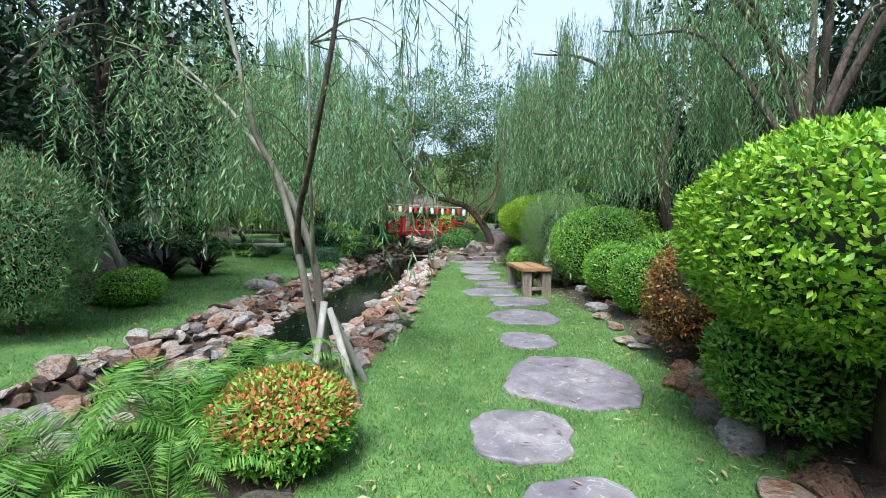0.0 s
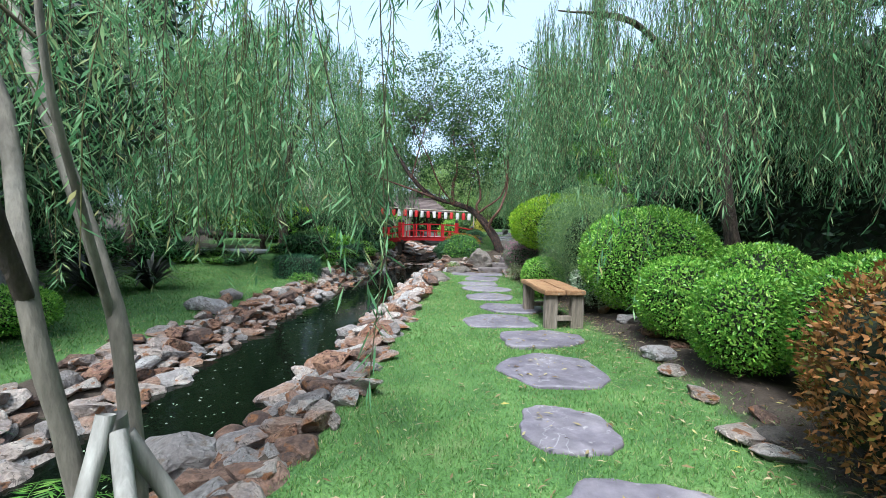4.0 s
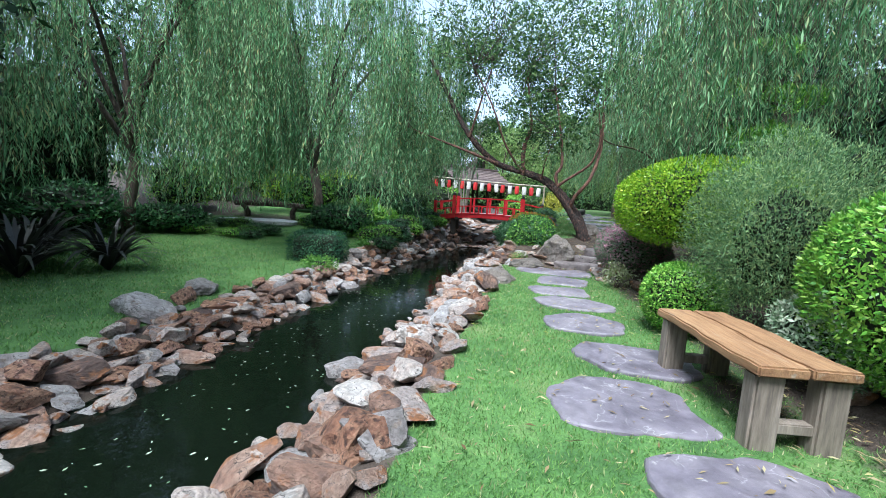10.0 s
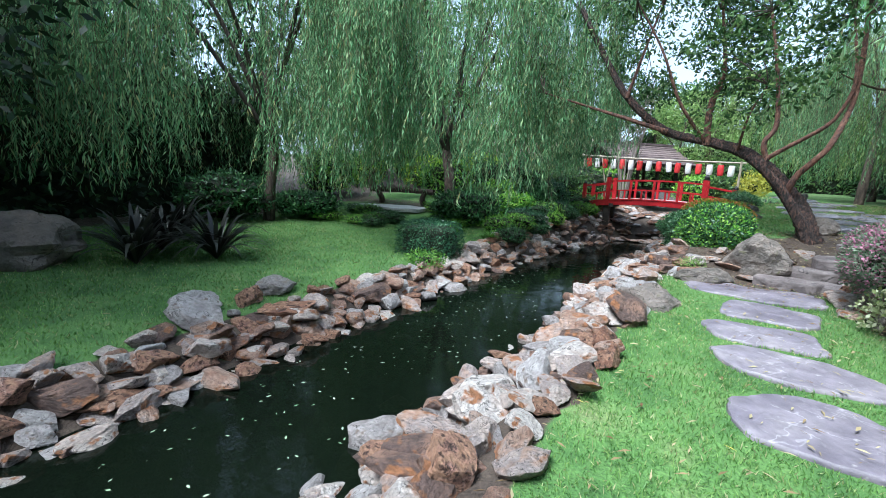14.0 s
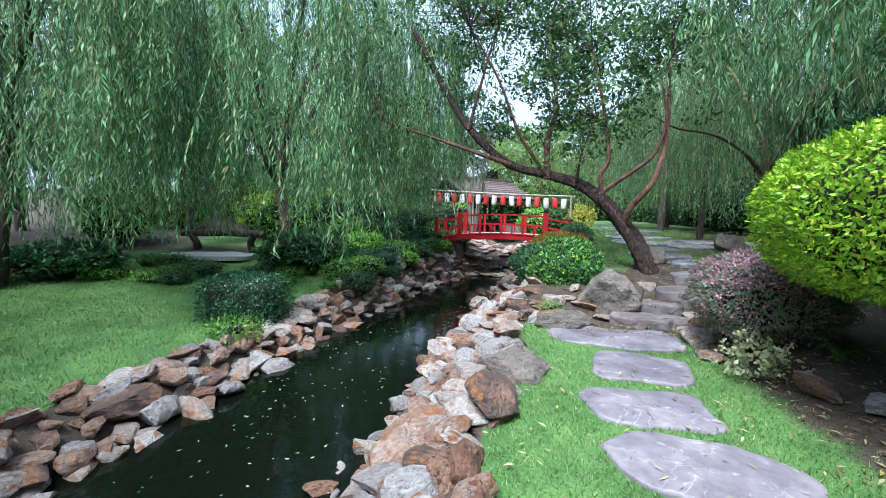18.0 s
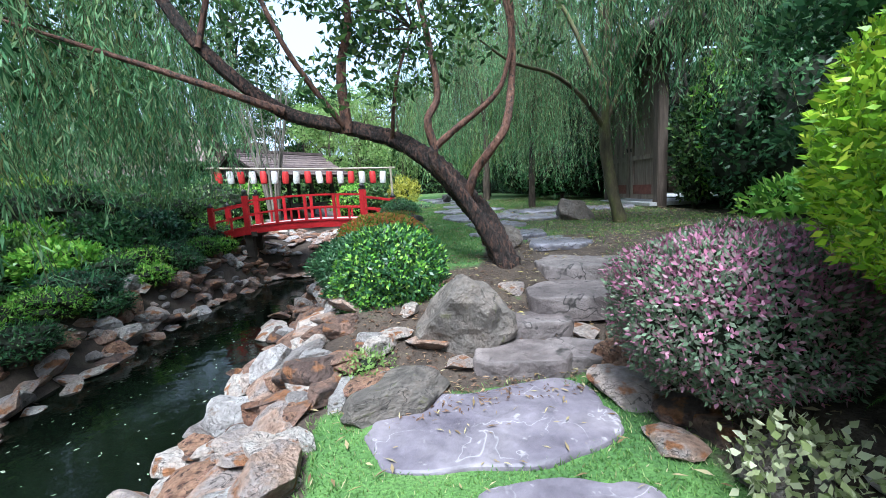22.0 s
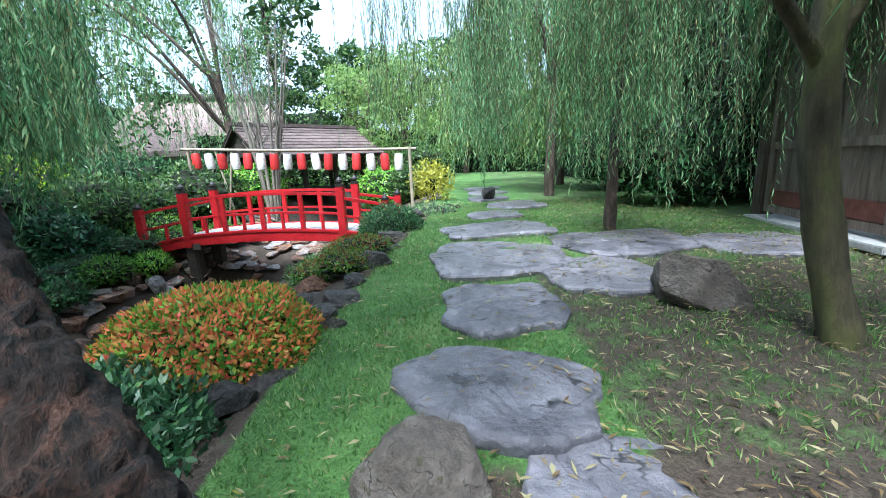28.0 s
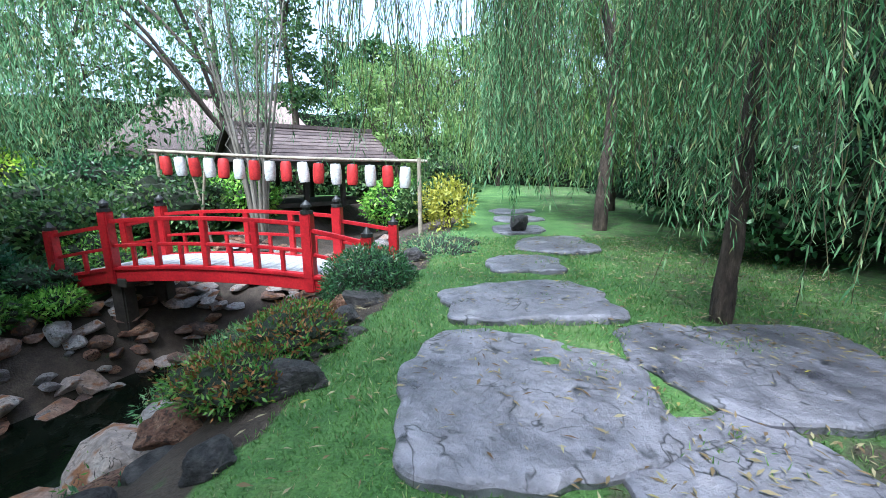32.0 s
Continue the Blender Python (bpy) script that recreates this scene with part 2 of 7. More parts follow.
M_BENCH_TOP = mixed_material("bench_boards", [(0.25, (0.18, 0.085, 0.042)), (0.42, (0.31, 0.165, 0.08)), (0.58, (0.40, 0.23, 0.115)), (0.8, (0.46, 0.32, 0.20))],
                             scale=4.0, rough=0.6, bump=0.7, bump_scale=14.0, stretch=(6, 0.35, 4), rand=0.15, dist=0.012, specks=((0.40, 0.32, 0.25), 3.0, 0.64), contrast=(0.65, 1.3))
M_BENCH_LEG = mixed_material("bench_legs", [(0.25, (0.07, 0.055, 0.045)), (0.5, (0.24, 0.195, 0.155)), (0.75, (0.38, 0.32, 0.27))], scale=5.0, rough=0.85, bump=0.5, bump_scale=16.0, stretch=(3, 3, 0.3), rand=0.15, dist=0.01)
M_RED = mixed_material("red_paint", [(0.3, (0.30, 0.008, 0.014)), (0.5, (0.48, 0.012, 0.02)), (0.75, (0.58, 0.025, 0.03))], scale=3.0, rough=0.42, bump=0.12, bump_scale=30.0, rand=0.1)
M_DECK = mixed_material("grey_deck", [(0.3, (0.36, 0.35, 0.35)), (0.7, (0.56, 0.55, 0.55))], scale=4.0, rough=0.8, bump=0.2, bump_scale=30.0, rand=0.2)
M_BLACK = mixed_material("black_metal", [(0.3, (0.012, 0.012, 0.012)), (0.7, (0.035, 0.033, 0.03))], scale=6.0, rough=0.5, bump=0.2)
M_BAMBOO = mixed_material("bamboo_pole", [(0.3, (0.17, 0.14, 0.10)), (0.5, (0.36, 0.31, 0.23)), (0.75, (0.50, 0.45, 0.36))], scale=6.0, rough=0.6, bump=0.3, bump_scale=20.0)
M_PAPER_RED = mixed_material("red_lantern_cloth", [(0.3, (0.5, 0.018, 0.022)), (0.7, (0.66, 0.04, 0.035))], scale=5.0, rough=0.6, bump=0.15, rand=0.15)
M_PAPER_WHITE = mixed_material("white_lantern_cloth", [(0.3, (0.68, 0.68, 0.66)), (0.7, (0.82, 0.82, 0.80))], scale=5.0, rough=0.6, bump=0.15, rand=0.1)
M_GATE = mixed_material("gate_wood", [(0.25, (0.10, 0.075, 0.06)), (0.5, (0.22, 0.17, 0.14)), (0.75, (0.33, 0.27, 0.23))], scale=3.0, rough=0.85, bump=0.4, bump_scale=14.0, stretch=(4, 4, 0.35), rand=0.15, dist=0.01)
M_GATE_RED = mixed_material("gate_red_board", [(0.25, (0.10, 0.035, 0.025)), (0.5, (0.18, 0.06, 0.045)), (0.75, (0.24, 0.10, 0.075))], scale=4.0, rough=0.8, bump=0.3, bump_scale=14.0, dist=0.01)
M_TILE = mixed_material("roof_tile", [(0.3, (0.055, 0.037, 0.036)), (0.5, (0.115, 0.08, 0.076)), (0.75, (0.19, 0.14, 0.13))], scale=4.0, rough=0.8, bump=0.3, rand=0.25)
M_THATCH = mixed_material("thatch", [(0.25, (0.19, 0.13, 0.115)), (0.5, (0.42, 0.31, 0.285)), (0.75, (0.56, 0.45, 0.42))], scale=6.0, rough=0.95, bump=0.9, bump_scale=20.0, stretch=(3, 3, 0.4), dist=0.05)
M_DARKWOOD = mixed_material("dark_timber", [(0.3, (0.02, 0.015, 0.012)), (0.5, (0.05, 0.038, 0.03)), (0.75, (0.09, 0.07, 0.055))], scale=4.0, rough=0.8, bump=0.4, bump_scale=16.0)
M_PLASTER = mixed_material("plaster_wall", [(0.3, (0.30, 0.22, 0.17)), (0.7, (0.42, 0.32, 0.25))], scale=2.0, rough=0.9, bump=0.2)
M_SLAB = mixed_material("white_slab", [(0.3, (0.45, 0.45, 0.46)), (0.7, (0.62, 0.62, 0.63))], scale=2.0, rough=0.7, bump=0.2)
# near-black fill: the shade deep inside bushes and hedges, put into colour
M_CORE = mixed_material("inner_shade", [(0.3, (0.008, 0.012, 0.006)), (0.6, (0.02, 0.03, 0.012)), (0.8, (0.035, 0.04, 0.02))], scale=9.0, rough=1.0, bump=0.8, bump_scale=20.0)
M_WILLOW = leaf_material("willow_leaves", [(0.0, (0.08, 0.22, 0.09)), (0.4, (0.19, 0.40, 0.17)), (0.75, (0.33, 0.55, 0.27)), (0.93, (0.44, 0.60, 0.28)), (1.0, (0.46, 0.42, 0.17))], rough=0.6, trans=0.5, gloss=0.2, tone=1.55)
M_WILLOW_YEL = leaf_material("yellowish_willow_leaves", [(0.0, (0.20, 0.36, 0.10)), (0.5, (0.32, 0.50, 0.14)), (1.0, (0.46, 0.60, 0.22))], trans=0.55, tone=1.5)
M_LIME = leaf_material("lime_leaves", [(0.0, (0.06, 0.18, 0.015)), (0.35, (0.17, 0.38, 0.025)), (0.75, (0.33, 0.57, 0.04)), (1.0, (0.54, 0.72, 0.09))], rough=0.35, trans=0.3, tone=1.75)
M_YELGREEN = leaf_material("yellow_green_leaves", [(0.0, (0.10, 0.22, 0.012)), (0.35, (0.22, 0.43, 0.02)), (0.75, (0.38, 0.60, 0.035)), (1.0, (0.60, 0.68, 0.07))], rough=0.35, trans=0.3, tone=1.9)
M_BOX = leaf_material("box_leaves", [(0.0, (0.06, 0.19, 0.025)), (0.45, (0.17, 0.40, 0.05)), (0.85, (0.33, 0.58, 0.085)), (1.0, (0.50, 0.70, 0.16))], rough=0.35, trans=0.3, tone=2.0)
M_DARKLEAF = leaf_material("dark_leaves", [(0.0, (0.025, 0.08, 0.032)), (0.5, (0.065, 0.18, 0.07)), (0.9, (0.13, 0.29, 0.105)), (1.0, (0.24, 0.42, 0.16))], rough=0.35, trans=0.25, tone=1.45)
M_GREYLEAF = leaf_material("grey_green_leaves", [(0.0, (0.035, 0.10, 0.05)), (0.45, (0.10, 0.23, 0.11)), (0.85, (0.22, 0.38, 0.21)), (1.0, (0.38, 0.52, 0.34))], rough=0.35, trans=0.25, tone=1.4)
M_HEDGE = leaf_material("hedge_leaves", [(0.0, (0.02, 0.08, 0.045)), (0.5, (0.055, 0.17, 0.085)), (0.9, (0.13, 0.31, 0.15)), (1.0, (0.24, 0.44, 0.22))], rough=0.3, trans=0.2, tone=1.3)
M_CONIFER = leaf_material("feathery_leaves", [(0.0, (0.05, 0.12, 0.055)), (0.5, (0.11, 0.22, 0.09)), (0.85, (0.19, 0.31, 0.13)), (1.0, (0.34, 0.24, 0.12))], trans=0.35, tone=2.8)
M_FEATHER = leaf_material("grey_green_leaves", [(0.0, (0.10, 0.19, 0.09)), (0.5, (0.20, 0.34, 0.15)), (0.85, (0.34, 0.47, 0.20)), (1.0, (0.46, 0.54, 0.22))], trans=0.35, tone=2.2)
M_REDLEAF = leaf_material("red_tipped_leaves", [(0.0, (0.10, 0.20, 0.03)), (0.2, (0.34, 0.26, 0.04)), (0.45, (0.50, 0.23, 0.08)), (0.75, (0.56, 0.18, 0.08)), (1.0, (0.62, 0.15, 0.10))], trans=0.35, tone=1.9)
M_REDTIP = leaf_material("orange_red_tips", [(0.0, (0.50, 0.32, 0.07)), (0.4, (0.70, 0.27, 0.09)), (0.8, (0.72, 0.18, 0.09)), (1.0, (0.72, 0.13, 0.10))], trans=0.4, tone=2.3)
M_ORANGE = leaf_material("orange_leaves", [(0.0, (0.05, 0.16, 0.02)), (0.5, (0.13, 0.34, 0.04)), (0.8, (0.30, 0.45, 0.06)), (0.93, (0.60, 0.42, 0.10)), (1.0, (0.66, 0.28, 0.12))], trans=0.35, tone=2.3)
M_RUST = leaf_material("rusty_leaves", [(0.0, (0.10, 0.06, 0.02)), (0.5, (0.25, 0.105, 0.03)), (0.8, (0.36, 0.16, 0.05)), (1.0, (0.12, 0.16, 0.03))], trans=0.3, tone=1.9)
M_PURPLE = leaf_material("purple_leaves", [(0.0, (0.11, 0.17, 0.10)), (0.5, (0.22, 0.31, 0.19)), (0.72, (0.30, 0.24, 0.23)), (0.88, (0.48, 0.22, 0.32)), (1.0, (0.72, 0.28, 0.44))], trans=0.3, tone=2.0)
M_PINK = leaf_material("pink_tips", [(0.0, (0.34, 0.12, 0.21)), (0.6, (0.55, 0.22, 0.36)), (1.0, (0.75, 0.36, 0.50))], trans=0.35, tone=1.7)
M_VARIEG = leaf_material("variegated_leaves", [(0.0, (0.14, 0.24, 0.12)), (0.5, (0.34, 0.45, 0.28)), (1.0, (0.68, 0.73, 0.56))], trans=0.3, tone=1.8)
M_CREAM = leaf_material("cream_leaves", [(0.0, (0.30, 0.38, 0.12)), (0.5, (0.62, 0.66, 0.36)), (1.0, (0.78, 0.80, 0.55))], trans=0.3, tone=1.3)
M_YELLOW = leaf_material("yellow_leaves", [(0.0, (0.40, 0.42, 0.04)), (0.5, (0.65, 0.63, 0.08)), (1.0, (0.78, 0.75, 0.18))], trans=0.35, tone=1.4)
M_FERN = leaf_material("fern_leaves", [(0.0, (0.07, 0.22, 0.035)), (0.5, (0.16, 0.38, 0.06)), (1.0, (0.32, 0.54, 0.11))], trans=0.45, tone=1.4)
M_STRAP = leaf_material("strap_leaves", [(0.0, (0.03, 0.028, 0.03)), (0.5, (0.05, 0.055, 0.045)), (1.0, (0.10, 0.10, 0.08))], rough=0.35, trans=0.15)
M_GRASSLEAF = leaf_material("grass_blades", [(0.0, (0.09, 0.20, 0.05)), (0.45, (0.175, 0.335, 0.085)), (0.8, (0.28, 0.43, 0.13)), (0.92, (0.42, 0.44, 0.21)), (1.0, (0.54, 0.50, 0.29))], trans=0.45, rough=0.5, tone=1.75)
M_LITTER = leaf_material("fallen_leaves", [(0.0, (0.19, 0.11, 0.05)), (0.4, (0.38, 0.28, 0.14)), (0.75, (0.55, 0.47, 0.27)), (0.93, (0.62, 0.55, 0.30)), (1.0, (0.6, 0.5, 0.05))], trans=0.15, rough=0.6, tone=1.25)
M_LITTER_BROWN = leaf_material("brown_fallen_leaves", [(0.0, (0.09, 0.05, 0.03)), (0.5, (0.22, 0.12, 0.07)), (0.85, (0.34, 0.21, 0.13)), (1.0, (0.48, 0.38, 0.22))], trans=0.1, rough=0.7, tone=1.25)
# darker than dark_leaves: self-shade of dense background foliage is in the leaf colour
M_SHADED_EVERGREEN = leaf_material("shaded_evergreen_leaves", [(0.0, (0.012, 0.038, 0.016)), (0.5, (0.03, 0.085, 0.032)), (0.88, (0.065, 0.15, 0.05)), (1.0, (0.14, 0.26, 0.09))], rough=0.5, trans=0.2, tone=1.0)
M_TREELEAF = leaf_material("tree_leaves", [(0.0, (0.04, 0.10, 0.035)), (0.5, (0.10, 0.21, 0.065)), (0.85, (0.20, 0.35, 0.10)), (1.0, (0.34, 0.47, 0.15))], trans=0.4, tone=1.3)


def ground_material():
    """Mown grass that gives way to bare soil and litter where the ground's own zone says so."""
    m, nt, b = node_mat("lawn_and_soil")
    tc = nt.nodes.new("ShaderNodeTexCoord")
    n1 = nn(nt, "ShaderNodeTexNoise", Scale=1.6, Detail=9.0, Roughness=0.7)
    n2 = nn(nt, "ShaderNodeTexNoise", Scale=60.0, Detail=4.0)
    n3 = nn(nt, "ShaderNodeTexNoise", Scale=5.0, Detail=8.0, Roughness=0.7)
    for n in (n1, n2, n3):
        nt.links.new(tc.outputs["Object"], n.inputs["Vector"])
    g = ramp(nt, [(0.3, (0.03, 0.08, 0.017)), (0.45, (0.056, 0.13, 0.028)), (0.56, (0.088, 0.18, 0.042)), (0.7, (0.15, 0.20, 0.072))])
    nt.links.new(n1.outputs["Fac"], g.inputs[0])
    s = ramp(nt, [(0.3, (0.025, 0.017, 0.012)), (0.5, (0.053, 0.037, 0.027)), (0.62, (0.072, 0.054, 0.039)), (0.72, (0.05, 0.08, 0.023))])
    nt.links.new(n3.outputs["Fac"], s.inputs[0])
    at = nt.nodes.new("ShaderNodeAttribute")
    at.attribute_name = "soil"
    ad = nt.nodes.new("ShaderNodeMath")
    ad.operation = "MULTIPLY_ADD"
    ad.inputs[1].default_value = 0.9
    ad.inputs[2].default_value = -0.45
    nt.links.new(n3.outputs["Fac"], ad.inputs[0])
    su = nt.nodes.new("ShaderNodeMath")
    nt.links.new(at.outputs["Fac"], su.inputs[0])
    nt.links.new(ad.outputs[0], su.inputs[1])
    st = ramp(nt, [(0.4, (0, 0, 0)), (0.62, (1, 1, 1))])
    nt.links.new(su.outputs[0], st.inputs[0])
    mx = nt.nodes.new("ShaderNodeMixRGB")
    nt.links.new(st.outputs[0], mx.inputs[0])
    nt.links.new(g.outputs[0], mx.inputs[1])
    nt.links.new(s.outputs[0], mx.inputs[2])
    hv = nt.nodes.new("ShaderNodeHueSaturation")
    mr = nt.nodes.new("ShaderNodeMapRange")
    mr.inputs["To Min"].default_value, mr.inputs["To Max"].default_value = 0.4, 1.6
    nt.links.new(n2.outputs["Fac"], mr.inputs["Value"])
    nt.links.new(mr.outputs[0], hv.inputs["Value"])
    nt.links.new(mx.outputs[0], hv.inputs["Color"])
    nt.links.new(hv.outputs[0], b.inputs["Base Color"])
    b.inputs["Roughness"].default_value = 0.9
    bp = nt.nodes.new("ShaderNodeBump")
    bp.inputs["Strength"].default_value, bp.inputs["Distance"].default_value = 0.8, 0.03
    nt.links.new(n2.outputs["Fac"], bp.inputs["Height"])
    nt.links.new(bp.outputs[0], b.inputs["Normal"])
    return m


def water_material():
    m, nt, b = node_mat("dark_stream_water")
    b.inputs["Base Color"].default_value = (0.003, 0.005, 0.003, 1)
    b.inputs["Roughness"].default_value = 0.04
    b.inputs["IOR"].default_value = 1.33
    tc = nt.nodes.new("ShaderNodeTexCoord")
    n = nn(nt, "ShaderNodeTexNoise", Scale=5.0, Detail=3.0)
    nt.links.new(tc.outputs["Object"], n.inputs["Vector"])
    bp = nt.nodes.new("ShaderNodeBump")
    bp.inputs["Strength"].default_value, bp.inputs["Distance"].default_value = 0.25, 0.02
    nt.links.new(n.outputs["Fac"], bp.inputs["Height"])
    nt.links.new(bp.outputs[0], b.inputs["Normal"])
    tr = nt.nodes.new("ShaderNodeBsdfTransparent")
    tr.inputs[0].default_value = (0.16, 0.17, 0.09, 1)
    mx = nt.nodes.new("ShaderNodeMixShader")
    mx.inputs[0].default_value = 0.16
    nt.links.new(b.outputs[0], mx.inputs[1])
    nt.links.new(tr.outputs[0], mx.inputs[2])
    nt.links.new(mx.outputs[0], nt.nodes["Material Output"].inputs[0])
    return m


M_GROUND, M_WATER = ground_material(), water_material()

# ---- mesh helpers ----
RNG = np.random.default_rng(7)


def npmesh(name, v, f, mat, smooth=False):
    """A mesh from arrays: v (n, 3) and f (m, k), every face with k corners."""
    me = bpy.data.meshes.new(name)
    v, f = np.ascontiguousarray(v, np.float32), np.ascontiguousarray(f, np.int32)
    m, k = f.shape
    me.vertices.add(len(v))
    me.vertices.foreach_set("co", v.ravel())
    me.loops.add(m * k)
    me.loops.foreach_set("vertex_index", f.ravel())
    me.polygons.add(m)
    me.polygons.foreach_set("loop_start", np.arange(0, m * k, k, dtype=np.int32))
    if smooth:
        me.polygons.foreach_set("use_smooth", np.ones(m, bool))
    me.materials.append(mat)
    me.update(calc_edges=True)
    return me


def thing(name, place, label, category, group="", rz=0.0, kind=""):
    ob = new(name)
    ob.empty_display_size = 0.1
    ob.matrix_basis = Matrix.Translation(place) @ Matrix.Rotation(rz, 4, "Z")
    return tagged(ob, label, category, group, kind)


def part(name, data, material, parent, label="", m=None):
    """One mesh object under a thing or under a part; data: a bmesh or a mesh."""
    if isinstance(data, bmesh.types.BMesh):
        me = bpy.data.meshes.new(name)
        data.to_mesh(me)
        data.free()
        me.materials.append(material)
    else:
        me = data
    ob = new(name, me)
    ob.parent = parent
    if m is not None:
        ob.matrix_basis = m
    if label:
        tagged(ob, label)
    return ob


def box(sx, sy, sz, at=(0, 0, 0), bevel=0.006, bm=None, turn=None):
    """A bevelled block centred at a place."""
    bm = bm or bmesh.new()
    m = Matrix.Translation(at) @ (turn or Matrix.Identity(4)) @ Matrix.Diagonal((sx, sy, sz, 1))
    r = bmesh.ops.create_cube(bm, size=1.0, matrix=m)
    if bevel:
        es = list({e for v in r["verts"] for e in v.link_edges})
        bmesh.ops.bevel(bm, geom=es, offset=bevel, segments=2, affect="EDGES", clamp_overlap=True)
    return bm


def rod(a, b, r1, r2=None, sides=10, bm=None):
    """A round bar from a to b."""
    bm = bm or bmesh.new()
    a, b = Vector(a), Vector(b)
    q = (b - a).to_track_quat("Z", "Y").to_matrix().to_4x4()
    bmesh.ops.create_cone(bm, cap_ends=True, segments=sides, radius1=r1, radius2=r1 if r2 is None else r2, depth=(b - a).length,
                          matrix=Matrix.Translation((a + b) / 2) @ q)
    return bm


def smooth_line(pts, n):
    """A smooth line through a few points (Catmull-Rom)."""
    p = np.array(pts, float)
    p = np.vstack([2 * p[0] - p[1], p, 2 * p[-1] - p[-2]])
    out = []
    for t in np.linspace(0, len(p) - 3 - 1e-6, n):
        i = int(t)
        u = t - i
        a, b, c, d = p[i:i + 4]
        out.append(0.5 * (2 * b + (c - a) * u + (2 * a - 5 * b + 4 * c - d) * u * u + (3 * b - a - 3 * c + d) * u ** 3))
    return np.array(out)


def limb(pts, r0, r1, n=14, sides=10, rough=0.12, rng=RNG):
    """Arrays of a tapering, knobbly limb along a line of points."""
    line = smooth_line(pts, n)
    tan = np.gradient(line, axis=0)
    tan /= np.linalg.norm(tan, axis=1)[:, None]
    ref = np.array([0.31, 0.87, 0.39])
    u = np.cross(tan, ref)
    u /= np.linalg.norm(u, axis=1)[:, None]
    w = np.cross(tan, u)
    ang = np.linspace(0, 2 * np.pi, sides, endpoint=False)
    rad = np.linspace(r0, r1, n)[:, None] * (1 + rough * rng.standard_normal((n, sides)) * 0.6 + rough * np.sin(ang * 3 + rng.uniform(0, 6)))
    v = line[:, None] + rad[..., None] * (u[:, None] * np.cos(ang)[None, :, None] + w[:, None] * np.sin(ang)[None, :, None])
    i, j = np.meshgrid(np.arange(n - 1), np.arange(sides), indexing="ij")
    k = (j + 1) % sides
    f = np.stack([i * sides + j, i * sides + k, (i + 1) * sides + k, (i + 1) * sides + j], -1).reshape(-1, 4)
    return v.reshape(-1, 3), f, line


def merge(parts):
    vs, fs, o = [], [], 0
    for v, f in parts:
        vs.append(v)
        fs.append(f + o)
        o += len(v)
    return np.vstack(vs), np.vstack(fs)


def unit(a):
    return a / (np.linalg.norm(a, axis=-1, keepdims=True) + 1e-9)


def blades(base, along, across, length, width, fold=0.12):
    """Arrays of pointed leaves: each a four-cornered blade from its base, slightly folded along the middle."""
    n = len(base)
    length, width = np.broadcast_to(length, n)[:, None], np.broadcast_to(width, n)[:, None]
    along, across = unit(along), unit(across - along * np.sum(across * along, 1)[:, None] / (np.sum(along * along, 1)[:, None] + 1e-9))
    up = np.cross(along, across)
    mid = base + along * length * 0.42 + up * width * fold
    v = np.stack([base, mid + across * width / 2, base + along * length, mid - across * width / 2], 1).reshape(-1, 3)
    return v, np.arange(4 * n).reshape(n, 4)


def rock_mesh(name, seed, mat, sub=3, flat=0.7, cuts=11, rough=0.06, deep=(0.42, 0.78)):
    """A broken rock: a ball cut by random planes and roughened."""
    rng = np.random.default_rng(seed)
    bm = bmesh.new()
    bmesh.ops.create_icosphere(bm, subdivisions=sub, radius=1.0)
    co = np.array([v.co for v in bm.verts])
    for _ in range(cuts):
        n = unit(rng.standard_normal(3))
        d = rng.uniform(*deep)
        co -= np.maximum(0, co @ n - d)[:, None] * n * 0.95
    for k, v in enumerate(bm.verts):
        p = Vector(co[k])
        v.co = p * (1 + rough * noise.noise(p * 2.5 + Vector((seed, 0, 0))) * 2 + rough * 0.6 * noise.noise(p * 7))
        v.co.z *= flat
    me = bpy.data.meshes.new(name)
    bm.to_mesh(me)
    bm.free()
    me.materials.append(mat)
    me.polygons.foreach_set("use_smooth", np.ones(len(me.polygons), bool))
    me.set_sharp_from_angle(angle=radians(20))
    return me


def sstep(x, a, b):
    t = np.clip((np.asarray(x, float) - a) / (b - a), 0, 1)
    return t * t * (3 - 2 * t)


# ---- the lie of the land ----
WATER = -0.45


def bank_right(y):
    """Where the walked side's grass ends at the stream."""
    return np.interp(y, [-4, 2.4, 3.4, 4.3, 5, 6, 8, 10.5, 12, 13.5, 14.5, 16.5, 18, 20, 22, 26, 40], [-2.0, -1.9, -1.5, -0.85, -0.73, -0.66, -0.48, -0.3, -0.22, -0.12, -0.12, 1.25, 1.3, 1.5, 1.85, 2.1, 2.2])


def bank_left(y):
    return np.interp(y, [-4, 4, 8, 14, 19, 21, 22.5, 26], [-4.5, -4.2, -4.08, -4.0, -3.7, -3.2, -2.7, -2.5])


def edge_right(y):
    """The waterline on the walked side."""
    return np.interp(y, [-4, 3, 5, 8, 10.5, 13, 16, 19, 21, 26], [-2.5, -2.4, -2.0, -1.8, -1.65, -1.45, -1.28, -1.2, -0.8, -0.5])


def edge_left(y):
    return np.interp(y, [-4, 5, 7, 9, 14, 17, 18.5, 20.5, 21.5, 22.5, 26], [-3.2, -2.95, -3.0, -3.15, -3.1, -2.95, -2.75, -2.4, -2.0, -1.7, -1.5])


